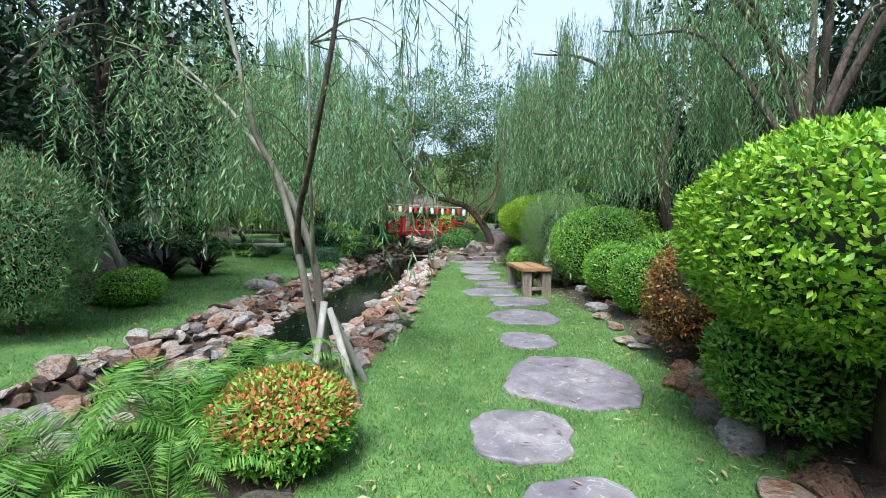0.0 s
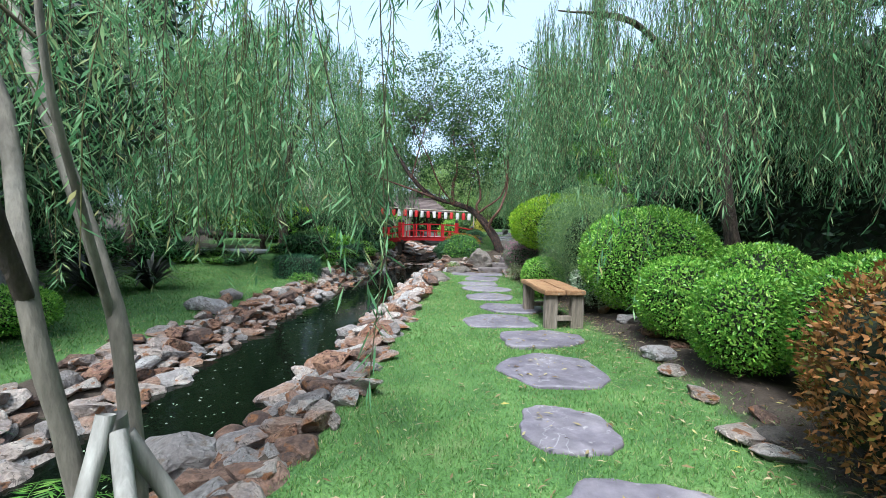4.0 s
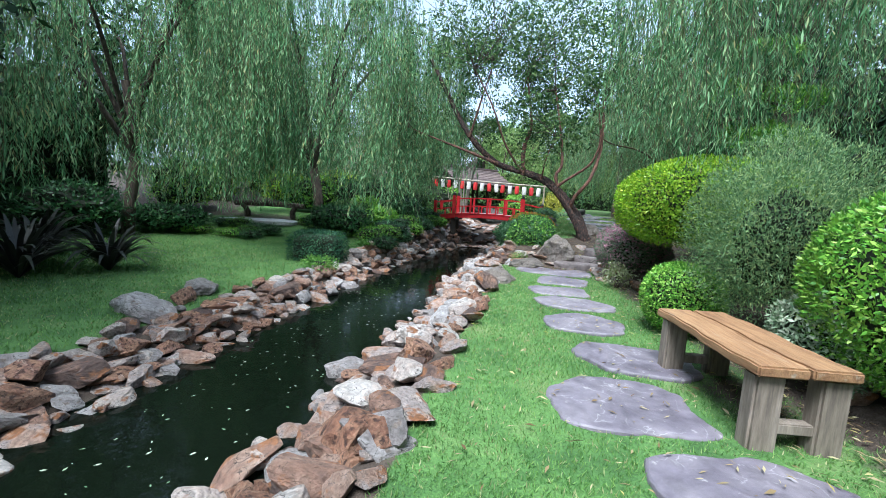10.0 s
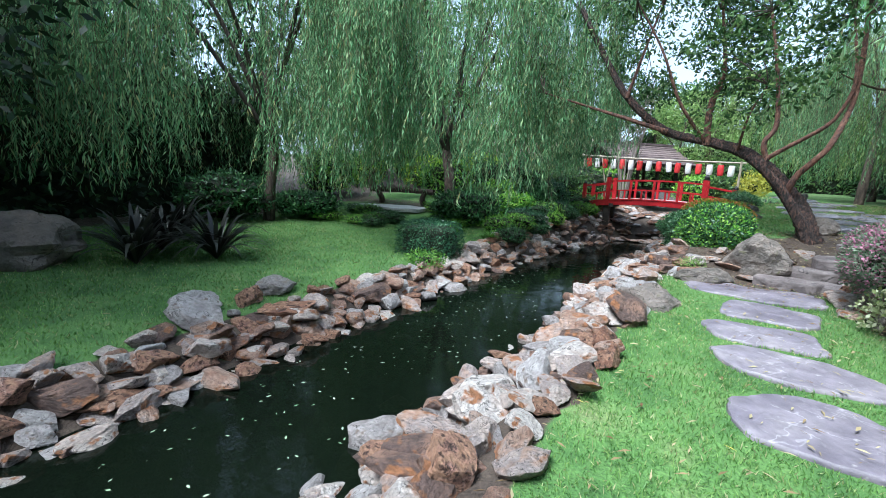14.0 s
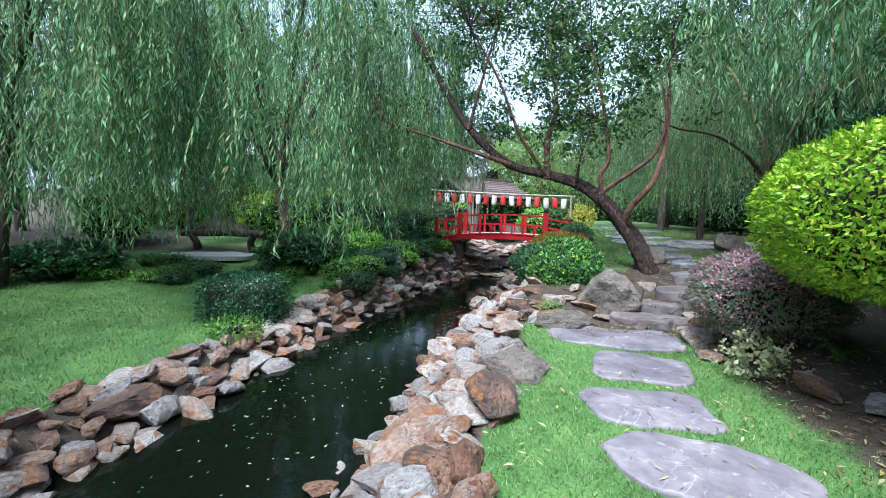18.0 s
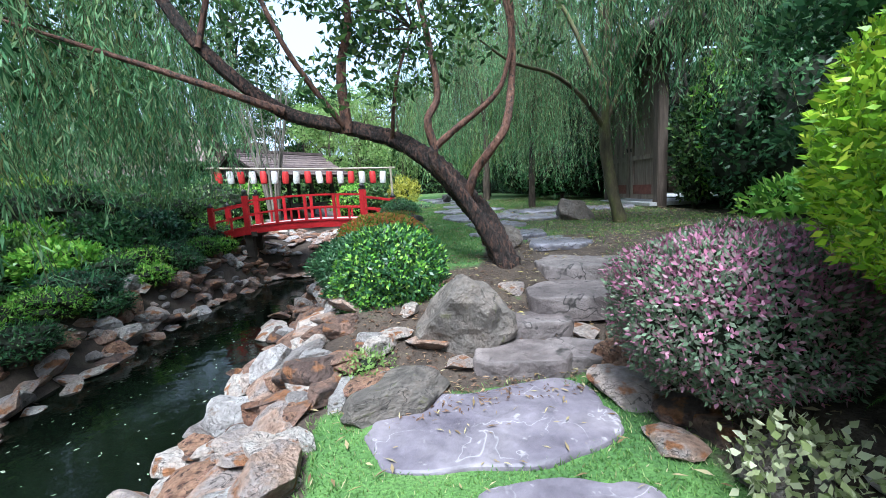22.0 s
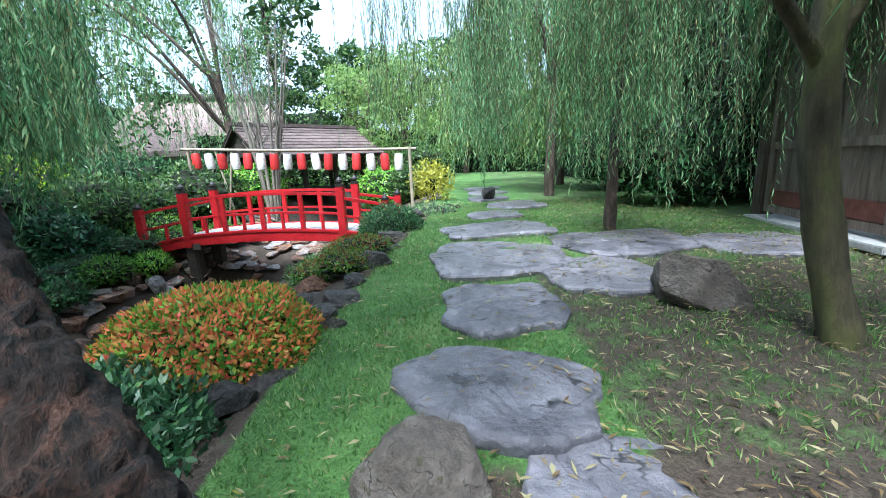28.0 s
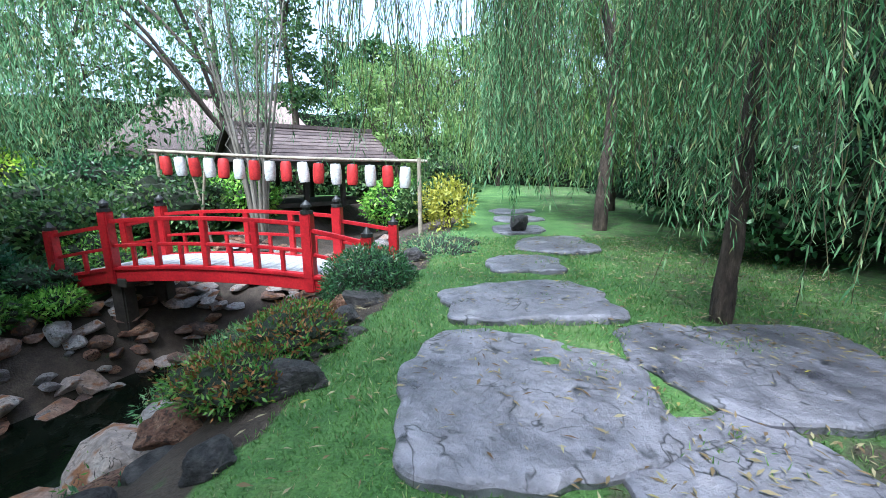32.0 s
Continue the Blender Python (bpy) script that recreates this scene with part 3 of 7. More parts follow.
def ground(x, y):
    x, y = np.asarray(x, float), np.asarray(y, float)
    path = np.interp(y, [-5, 4, 6, 9, 12, 14, 14.4, 15.8, 17, 19.5, 23, 30, 60], [-0.02, 0, 0.02, 0.07, 0.14, 0.17, 0.18, 0.72, 0.84, 0.93, 1.07, 1.2, 1.6])
    bed = np.interp(y, [-5, 8, 11, 12.5, 14.5, 16, 19.5, 23, 30, 60], [0.1, 0.17, 0.24, 0.34, 0.6, 0.8, 0.95, 1.08, 1.22, 1.6])
    right = path + (bed - path) * sstep(x, np.interp(y, [0, 6, 12, 13.2, 14.2], [1.9, 2.5, 2.2, 1.9, 2.5]), np.interp(y, [0, 6, 12, 13.2, 14.2], [2.3, 2.9, 2.6, 2.4, 3.2]))
    left = -0.13 + 0.045 * np.maximum(0, -4 - x) + 0.55 * sstep(y, 14, 21) + 0.25 * sstep(y, 21, 26) + 0.5 * sstep(y, 25, 29)
    bottom = WATER - 0.3 + 1.0 * sstep(y, 22.1, 24.2)
    er, br, el, bl = edge_right(y), bank_right(y), edge_left(y), bank_left(y)
    s_r = sstep(x, er - 0.25, br + 0.05)
    s_l = sstep(-x, -el - 0.25, -bl + 0.1)
    mid = (er + el) / 2
    return np.where(x > mid, bottom + (right - bottom) * s_r, bottom + (left - bottom) * s_l)


def gz(x, y):
    return float(ground(x, y))


def soil_amount(x, y):
    """1 on bare earth and litter, 0 on grass."""
    bed = sstep(x, np.interp(y, [0, 6, 12, 14.5], [1.35, 2.05, 1.35, 1.4]), np.interp(y, [0, 6, 12, 14.5], [2.4, 3.1, 2.5, 2.5])) * (1 - sstep(y, 14, 15))
    dirt = sstep(x, 2.75, 3.15) * sstep(y, 13.8, 14.6) * (1 - (0.75 - 0.5 * sstep(x, 3.6, 4.4)) * sstep(y, 18.5, 20.5)) * 0.61
    steps = sstep(x, -1.6, -1.2) * sstep(y, 14.0, 14.3) * (1 - sstep(y, 15.5 + 0.9 * sstep(x, 1.5, 2.0), 16.1 + 0.9 * sstep(x, 1.5, 2.0))) * 0.92
    by_bench = np.exp(-((x - 2.0) / 0.45) ** 2 - ((y - 8.8) / 0.9) ** 2) * 0.7
    inbank = ((x < bank_right(y) + 0.02) & (x > bank_left(y) + 0.02)) * 1.0
    ferny = (x < -0.92 + 0.06 * np.sin(9 * y)) * (x > -3) * (y < 3.9) * 1.0
    woods = sstep(-x, 9.5, 11) + sstep(x, 6.0, 7.0) * (1 - sstep(y, 14, 15) * 0.5)
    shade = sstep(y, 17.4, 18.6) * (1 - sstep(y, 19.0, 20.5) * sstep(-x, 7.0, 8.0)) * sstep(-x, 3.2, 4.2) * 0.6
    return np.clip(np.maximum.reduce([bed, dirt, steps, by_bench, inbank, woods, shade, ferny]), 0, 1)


def grid_axis(lo, hi, near_lo, near_hi, fine, coarse):
    a = [np.arange(near_lo, near_hi, fine)]
    s, x = fine, near_hi
    while x < hi:
        a.append([x])
        s = min(s * 1.35, coarse)
        x += s
    a.append([hi])
    s, x = fine, near_lo
    left = []
    while x > lo:
        s = min(s * 1.35, coarse)
        x -= s
        left.append(max(x, lo))
    return np.concatenate([left[::-1]] + a)


gx, gy = grid_axis(-700, 700, -5.5, 6.5, 0.11, 80), grid_axis(-600, 900, -1.0, 26, 0.14, 80)
X, Y = np.meshgrid(gx, gy, indexing="ij")
Z = ground(X, Y)
for_noise = np.array([noise.noise(Vector((x * 0.9, y * 0.9, 0.0))) for x, y in zip(X.ravel(), Y.ravel())]).reshape(X.shape)
Z = Z + 0.02 * for_noise
nx_, ny_ = X.shape
I_, J_ = np.meshgrid(np.arange(nx_ - 1), np.arange(ny_ - 1), indexing="ij")
F_ = np.stack([I_ * ny_ + J_, (I_ + 1) * ny_ + J_, (I_ + 1) * ny_ + J_ + 1, I_ * ny_ + J_ + 1], -1).reshape(-1, 4)
me = npmesh("ground", np.stack([X, Y, Z], -1).reshape(-1, 3), F_, M_GROUND, smooth=True)
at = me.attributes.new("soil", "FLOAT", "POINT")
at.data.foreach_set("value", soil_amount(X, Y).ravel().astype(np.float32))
tagged(new("ground", me), "mown green lawn with bare earth beds round a garden stream", "ground", kind="structure")

wy = np.linspace(-6, 24.6, 60)
wv = np.concatenate([np.stack([edge_left(wy) - 0.7, wy, np.full_like(wy, WATER)], 1), np.stack([edge_right(wy) + 0.7, wy, np.full_like(wy, WATER)], 1)])
wf = np.array([[i, 60 + i, 61 + i, i + 1] for i in range(59)])
tagged(new("water", npmesh("water", wv, wf, M_WATER)), "still dark stream water with floating specks", "water", kind="structure")

# ---- stones of the path ----


def slab_mesh(name, w, l, seed, mat, thick=0.07, power=2.6, wobble=0.07, relief=1.0, fine=False):
    """A flat natural stone with an uneven outline, a broken rim and a cleft, slightly hollow top; fine: worn layers with stepped edges."""
    rng = np.random.default_rng(seed)
    n = 168 if fine else 72
    a = np.linspace(0, 2 * np.pi, n, endpoint=False)
    r = (np.abs(np.cos(a)) ** power + np.abs(np.sin(a)) ** power) ** (-1 / power)
    for k, amp in ((2, 0.5), (3, 1.0), (4, 0.6), (5, 0.7), (7, 0.5), (11, 0.3), (17, 0.2), (29, 0.12)):
        r *= 1 + wobble * amp * np.sin(k * a + rng.uniform(0, 6.28)) * rng.uniform(0.5, 1.0)
    inner = np.linspace(0.955, 0.03, 44) if fine else (0.93, 0.86, 0.78, 0.69, 0.59, 0.48, 0.36, 0.23, 0.1)
    rings = [(1.0, -thick), (1.012, -0.022), (1.0, -0.006), (0.975, 0.004)] + [(q, 0.007) for q in inner]
    v = []
    for s, z in rings:
        x, y = s * r * np.cos(a) * w / 2, s * r * np.sin(a) * l / 2
        dz = 0
        if z > -0.03 and fine:
            dz = []
            for p, t in zip(x, y):
                bend = Vector((p * 1.5, t * 1.5, seed * 1.7))
                e = noise.noise(bend)
                g = 3.2 * noise.noise(Vector((p * 1.1 + 0.5 * e, t * 2.4 + 0.4 * noise.noise(bend * 2), seed + 9.0))) + 0.7 * noise.noise(Vector((p * 5, t * 5, seed)))
                f = g - math.floor(g)
                pit = max(0.0, noise.noise(Vector((p * 3.4, t * 4.6, seed + 31.0))) - 0.34)
                dz.append(0.011 * e + 0.010 * (math.floor(g) * 0.5 + min(1.0, f / 0.12) * 0.5) - 0.05 * min(pit, 0.16) + 0.0015 * noise.noise(Vector((p * 16, t * 16, seed))))
            dz = np.array(dz) * relief * min(1.0, (1.0 - s) * 14 + 0.25)
        elif z > -0.03:
            q = [(noise.noise(Vector((p * 1.6, t * 1.6, seed))), noise.noise(Vector((p * 2.6 + 4, t * 4.2, seed))), noise.noise(Vector((p * 13, t * 13, seed)))) for p, t in zip(x, y)]
            dz = np.array([0.013 * e + 0.007 * math.floor(g * 4) * 0.5 + 0.002 * h for e, g, h in q]) * relief
        v.append(np.stack([x, y, np.full(n, z) + dz], 1))
    v.append(np.array([[0, 0, float(v[-1][:, 2].mean())]]))
    v = np.vstack(v)
    f = [[k * n + i, k * n + (i + 1) % n, (k + 1) * n + (i + 1) % n, (k + 1) * n + i] for k in range(len(rings) - 1) for i in range(n)]
    q = (len(rings) - 1) * n
    me = bpy.data.meshes.new(name)
    me.from_pydata(v.tolist(), [], f + [[q + i, q + (i + 1) % n, len(v) - 1] for i in range(n)])
    me.materials.append(mat)
    me.polygons.foreach_set("use_smooth", np.ones(len(me.polygons), bool))
    me.set_sharp_from_angle(angle=radians(28))
    return me


STEPS = [(0.76, 2.05, 0.68, 0.62, 0), (0.58, 2.88, 0.74, 0.72, -12), (1.26, 3.92, 1.24, 1.25, -10), (1.09, 5.19, 0.7, 0.72, 0), (1.29, 6.42, 1.06, 0.96, 12),
         (1.42, 7.56, 1.08, 0.78, 15), (0.97, 8.46, 1.08, 0.86, 5), (1.32, 9.4, 1.08, 0.76, -12), (1.02, 10.4, 0.9, 0.78, 0), (1.03, 11.3, 1.05, 0.66, -8)]
STEPS_SQUARE = [(0.9, 12.02, 0.88, 0.6, 2), (1.05, 12.86, 0.84, 0.76, -14), (1.0, 13.78, 1.42, 0.8, -2)]
for k, (x, y, w, l, a) in enumerate(STEPS):
    ob = new("stepping_stone", slab_mesh("stepping_stone", w, l, k + 3, M_SLATE, wobble=0.06))
    ob.matrix_basis = pose(x, y, gz(x, y) + 0.021, 0, 0, a)
    tagged(ob, "rounded purple-grey slate stepping stone set in the lawn", "stepping stone", "stepping stones in the lawn")
for k, (x, y, w, l, a) in enumerate(STEPS_SQUARE):
    ob = new("stepping_stone", slab_mesh("stepping_stone", w, l, k + 33, M_SLATE, power=5.0, wobble=0.05))
    ob.matrix_basis = pose(x, y, gz(x, y) + 0.021, 0, 0, a)
    tagged(ob, "squarish purple-brown slate stepping stone set in the lawn", "stepping stone", "stepping stones in the lawn")
FLIGHT = [(1.45, 14.42, 0.72, 0.42, -15, 0.30), (1.88, 14.36, 0.5, 0.36, -25, 0.29), (1.72, 14.8, 0.62, 0.36, -12, 0.42), (2.4, 15.0, 1.2, 0.62, -14, 0.57), (2.62, 15.58, 0.92, 0.66, -12, 0.72)]
for k, (x, y, w, l, a, z) in enumerate(FLIGHT):
    ob = new("stone_step", slab_mesh("stone_step", w, l, k + 50, M_STEP, thick=0.22, power=4.0, wobble=0.05))
    ob.matrix_basis = pose(x, y, z, 0, 0, a)
    tagged(ob, "rough brown natural stone step rising from the lawn" if k < 3 else "large purplish brown flat rock forming a step", "step", "natural stone steps")
FLAGS = [(2.8, 16.43, 0.74, 0.88, -18), (2.46, 17.2, 1.0, 0.78, -28), (2.64, 18.28, 0.92, 1.0, 3), (2.76, 19.66, 1.42, 1.5, 0), (2.97, 21.07, 1.5, 1.05, 4), (3.07, 22.3, 0.85, 0.85, 0),
         (3.62, 23.4, 1.1, 1.2, 5), (3.2, 24.7, 0.9, 0.9, 0), (3.3, 26.0, 0.9, 0.9, 10), (3.62, 18.92, 1.0, 1.1, 8), (4.3, 20.02, 1.6, 1.2, 2), (5.6, 19.7, 1.2, 1.1, 0), (3.3, 27.3, 1.0, 0.9, 10)]
for k, (x, y, w, l, a) in enumerate(FLAGS):
    ob = new("flagstone", slab_mesh("flagstone", w, l, k + 70, M_FLAG, power=3.2, wobble=0.075, relief=1.0 if k in (0, 1, 2, 3, 4, 9, 10) else 1.5, fine=k in (0, 1, 2, 3, 4, 9, 10)))
    ob.matrix_basis = pose(x, y, gz(x, y) + 0.03, 0, 0, a)
    tagged(ob, "large wet blue-grey flagstone with worn hollows and fallen leaves", "flagstone", "flagstones of the upper path")

# ---- rocks of the stream banks ----
ROCKS = [rock_mesh("rock", s, (M_ROCK, M_ROCK, M_ROCK, M_PALEROCK, M_ROCK, M_RUSTROCK)[s % 6], 3, flat=0.55 + 0.35 * (s % 4) / 3, cuts=13, deep=(0.36, 0.74)) for s in range(14)]
SMALL_ROCKS = [rock_mesh("rock", s + 60, (M_ROCK, M_ROCK, M_ROCK, M_PALEROCK, M_ROCK, M_RUSTROCK)[s % 6], 2, flat=0.5 + 0.35 * (s % 4) / 3, cuts=13, deep=(0.36, 0.74)) for s in range(14)]


def stone_bank(name, label, lo, hi, edge, bank, seed, rows=4, tight=0.30, meshes=ROCKS):
    """A band of loose rocks between a waterline and the grass, each rock a part."""
    rng = np.random.default_rng(seed)
    top = thing(name, (0, 0, 0), label, "stone bank")
    y = lo
    while y < hi:
        for r in range(rows):
            u = (r + 0.5) / rows + rng.uniform(-0.08, 0.08)
            yy = y + rng.uniform(-0.6, 0.6) * tight
            e, b = float(edge(yy)), float(bank(yy))
            x = e + (b - e) * u
            s = tight * min(1.1, 0.7 * math.exp(rng.normal(0, 0.34)))
            z = max(gz(x, yy), WATER - 0.05) + s * rng.uniform(0.05, 0.45)
            m = Matrix.Translation((x, yy, z)) @ Euler((rng.uniform(-0.35, 0.35), rng.uniform(-0.35, 0.35), rng.uniform(0, 6.3))).to_matrix().to_4x4() @ Matrix.Diagonal((s * rng.uniform(1.0, 1.6), s * rng.uniform(0.85, 1.15), s * rng.uniform(0.75, 1.15), 1))
            part("rock", meshes[rng.integers(len(meshes))], None, top, m=m)
        y += tight * 0.9
    return top


stone_bank("stone_bank", "bank of small grey-brown rocks along the shaded stream", 14.2, 22.6, lambda y: edge_left(y) - 0.05, lambda y: edge_left(y) - 0.95, 19, rows=5, tight=0.24, meshes=SMALL_ROCKS)
for lo_, hi_ in ((-0.5, 4.8), (4.8, 9.5), (9.5, 14.2)):
    stone_bank("stone_bank", "bank of loose tan and pink rocks along the stream", lo_, hi_, lambda y: edge_left(y) - 0.12, lambda y: bank_left(y) - 0.02, 3 + int(lo_), rows=6, tight=0.225, meshes=SMALL_ROCKS if lo_ < 4 else ROCKS)
for lo_, hi_ in ((3.7, 7.5), (7.5, 11.3), (11.3, 15.2)):
    stone_bank("stone_bank", "bank of loose rusty and grey rocks beside the lawn", lo_, hi_, lambda y: edge_right(y) + 0.12, lambda y: np.minimum(bank_right(y), 0.0) + 0.07, 4 + int(lo_), rows=7, tight=0.215)
stone_bank("stone_bank", "bank of grey rocks below the clipped bushes", 15.2, 22.0, lambda y: edge_right(y) + 0.05, lambda y: np.minimum(bank_right(y), edge_right(y) + 1.5), 5, rows=5, tight=0.30, meshes=SMALL_ROCKS)


def rock_thing(name, x, y, z, sx, sy, sz, rz, mesh, label, category, group=""):
    ob = new(name, mesh)
    ob.matrix_basis = Matrix.Translation((x, y, z)) @ Matrix.Rotation(rz, 4, "Z") @ Matrix.Diagonal((sx, sy, sz, 1))
    return tagged(ob, label, category, group)


B_MESH = [rock_mesh("boulder", 100 + s, M_BOULDER, 4, flat=0.8, cuts=8, rough=0.08, deep=(0.62, 0.9)) for s in range(4)]
D_MESH = [rock_mesh("dark_rock", 120 + s, M_DARKROCK, 4, flat=0.8, cuts=12, rough=0.07) for s in range(3)]
R_BIG = [rock_mesh("large_rock", 140 + s, (M_RUSTROCK, M_RUSTROCK, M_PALEROCK, M_BOULDER)[s], 4, flat=0.85, cuts=13, rough=0.09) for s in range(4)]
for a in [("boulder", 1.12, 14.86, 0.46, 0.46, 0.38, 0.52, 0.2, B_MESH[0], "smooth brown-grey boulder beside the stone steps", "boulder"),
          ("boulder", 0.42, 14.2, 0.18, 0.42, 0.28, 0.26, 0.4, B_MESH[1], "flat grey lichened boulder at the lawn's end", "boulder"),
          ("boulder", 2.1, 16.6, 0.84, 0.26, 0.3, 0.28, 0.3, B_MESH[2], "rounded brown boulder by the leaning tree's foot", "boulder"),
          ("boulder", 4.0, 18.22, 1.0, 0.44, 0.34, 0.42, -0.3, R_BIG[3], "angular brown boulder on the earth by the flagstones", "boulder"),
          ("boulder", -8.0, 9.2, 0.3, 0.8, 0.7, 0.7, 0.5, B_MESH[1], "large dark brown boulder at the edge of the lawn", "boulder"),
          ("dark_rock", 3.2, 24.5, 1.25, 0.2, 0.18, 0.3, 0.0, D_MESH[0], "small upright black rock beside the path", "rock"),
          ("dark_rock", 1.36, 18.1, 0.8, 0.26, 0.24, 0.26, 0.2, D_MESH[1], "dark weathered rock at the grass edge", "rock", "edging rocks"),
          ("dark_rock", 1.24, 17.36, 0.68, 0.28, 0.26, 0.26, 1.2, D_MESH[2], "dark weathered rock at the grass edge", "rock", "edging rocks"),
          ("dark_rock", 1.08, 19.1, 0.66, 0.3, 0.26, 0.26, 2.0, D_MESH[0], "dark weathered rock at the grass edge", "rock", "edging rocks"),
          ("dark_rock", 1.4, 19.6, 0.8, 0.19, 0.2, 0.18, 0.4, D_MESH[1], "dark weathered rock at the grass edge", "rock", "edging rocks"),
          ("dark_rock", 1.5, 20.3, 0.85, 0.28, 0.2, 0.2, 0.7, D_MESH[2], "dark weathered rock at the grass edge", "rock", "edging rocks"),
          ("large_rock", 0.72, 18.85, 0.5, 0.19, 0.15, 0.2, 0.9, R_BIG[1], "orange-brown rock at the stream bank", "rock", "edging rocks"),
          ("large_rock", 1.2, 21.2, 0.85, 0.26, 0.22, 0.24, 0.3, R_BIG[1], "orange-brown rock beside the round pine bush", "rock", "edging rocks"),
          ("large_rock", -1.08, 6.7, -0.1, 0.3, 0.3, 0.42, 0.4, R_BIG[0], "upright rusty brown rock on the stream bank", "rock", "large bank rocks"),
          ("large_rock", -0.85, 7.75, -0.06, 0.36, 0.46, 0.36, -0.3, R_BIG[1], "large rusty brown rock on the stream bank", "rock", "large bank rocks"),
          ("large_rock", -2.0, 5.35, -0.36, 0.40, 0.34, 0.36, 1.0, R_BIG[2], "large pale grey rock on the stream bank", "rock", "large bank rocks"),
          ("large_rock", -0.12, 12.5, 0.12, 0.36, 0.3, 0.32, 0.6, B_MESH[3], "blocky grey rock at the lawn edge", "rock", "large bank rocks"),
          ("large_rock", -4.5, 9.75, 0.0, 0.3, 0.26, 0.28, 0.2, R_BIG[2], "pale grey rock on top of the bank", "rock", "large bank rocks"),
          ("large_rock", -4.45, 10.75, 0.0, 0.33, 0.28, 0.27, 0.9, R_BIG[2], "rounded pale rock on top of the bank", "rock", "large bank rocks"),
          ("large_rock", -4.3, 10.25, -0.04, 0.24, 0.2, 0.19, 2.0, R_BIG[1], "tan rock on top of the bank", "rock", "large bank rocks"),
          ("large_rock", -3.75, 10.5, -0.16, 0.48, 0.3, 0.24, 1.2, R_BIG[0], "red-brown rock on the far bank", "rock", "large bank rocks"),
          ("large_rock", -0.95, 2.02, -0.05, 0.3, 0.26, 0.22, 0.4, B_MESH[0], "brown rock under the red-leaved bush", "rock", "large bank rocks")]:
    rock_thing(*a)
# edging of the planted bed on the walked side
rg = np.random.default_rng(21)
EDGE = [(1.75, 1.5), (1.95, 2.1), (2.12, 2.75), (2.2, 3.25), (2.3, 3.7), (2.42, 4.2), (2.4, 4.75), (2.48, 5.2), (2.52, 5.75), (2.58, 6.3), (2.62, 6.9), (2.68, 7.5), (2.75, 8.1), (2.8, 8.7), (2.8, 9.3),
        (2.62, 11.3), (2.55, 11.75), (2.42, 12.2), (2.25, 12.6), (2.0, 12.95), (1.82, 13.4), (1.85, 13.85), (2.05, 14.1)]
for k, (x, y) in enumerate(EDGE):
    for j in range(2):
        s = rg.uniform(0.12, 0.21) * (1.35 if y > 10.5 else 1.0)
        rock_thing("edging_rock", x + rg.uniform(-0.12, 0.16) + j * 0.18, y + rg.uniform(-0.15, 0.15) + j * 0.2, gz(x, y) + s * 0.2, s * 1.25, s, s * 0.85, rg.uniform(0, 6), [B_MESH[1], *R_BIG[1:3], *ROCKS[:6]][rg.integers(9)],
                   "grey-brown rock edging the planted bed", "rock", "rocks edging the bed")
for k in range(13):
    y = 16.6 + 0.5 * k
    s = rg.uniform(0.13, 0.22)
    x = float(bank_right(y)) - rg.uniform(0.0, 0.25)
    rock_thing("dark_rock", x, y + rg.uniform(-0.1, 0.1), gz(x, y) + s * 0.15, s * 1.2, s, s * 0.8, rg.uniform(0, 6), D_MESH[rg.integers(3)], "dark weathered rock at the grass edge", "rock", "edging rocks")
for k in range(12):
    y = 18.2 + 0.3 * k
    s = rg.uniform(0.12, 0.22)
    x = float(bank_right(y)) - rg.uniform(0.35, 0.75)
    rock_thing("edging_rock", x, y, gz(x, y) + s * 0.15, s * 1.2, s, s * 0.8, rg.uniform(0, 6), [*D_MESH, *R_BIG][k % 7], "grey or orange-brown rock on the slope below the grass", "rock", "edging rocks")
for k, (x, y, q) in enumerate([(0.75, 14.75, 0.2), (0.35, 14.75, 0.22), (0.05, 15.1, 0.2), (1.42, 14.72, 0.14), (0.95, 14.5, 0.13), (0.7, 14.45, 0.1), (1.5, 15.0, 0.16), (1.75, 15.3, 0.15), (1.1, 15.45, 0.2), (1.32, 14.45, 0.1), (2.1, 14.62, 0.18), (2.3, 14.4, 0.2)]):
    rock_thing("edging_rock", x, y, gz(x, y) + q * 0.2, q * 1.2, q, q * 0.8, k * 1.3, [*ROCKS[:6]][k % 6], "tan rock among dry leaves by the steps", "rock", "rocks by the steps")
for k in range(22):
    x, y, q = rg.uniform(-0.35, 0.95), rg.uniform(13.9, 15.3), rg.uniform(0.12, 0.24)
    if (x - 1.12) ** 2 + (y - 14.86) ** 2 < 0.2 or (x > 0.25 and y < 14.3):
        continue
    rock_thing("edging_rock", x, y, gz(x, y) + q * 0.25, q * 1.3, q, q * 0.8, rg.uniform(0, 6), [*ROCKS[:6]][k % 6], "tan or grey rock on the bank beside the steps", "rock", "rocks by the steps")
# rocks piled under and behind the bridge
pile = thing("rock_pile", (0, 0, 0), "pile of flat brown rocks in the stream under the bridge", "rocks")
for k in range(230):
    x, y = rg.uniform(-2.9, 0.7), rg.uniform(22.4, 26.2)
    s = rg.uniform(0.14, 0.3)
    part("rock", SMALL_ROCKS[rg.integers(14)], None, pile, m=Matrix.Translation((x, y, max(gz(x, y), WATER) + s * 0.25)) @ Matrix.Rotation(rg.uniform(0, 6), 4, "Z") @ Matrix.Diagonal((s * 1.3, s, s * 0.6, 1)))
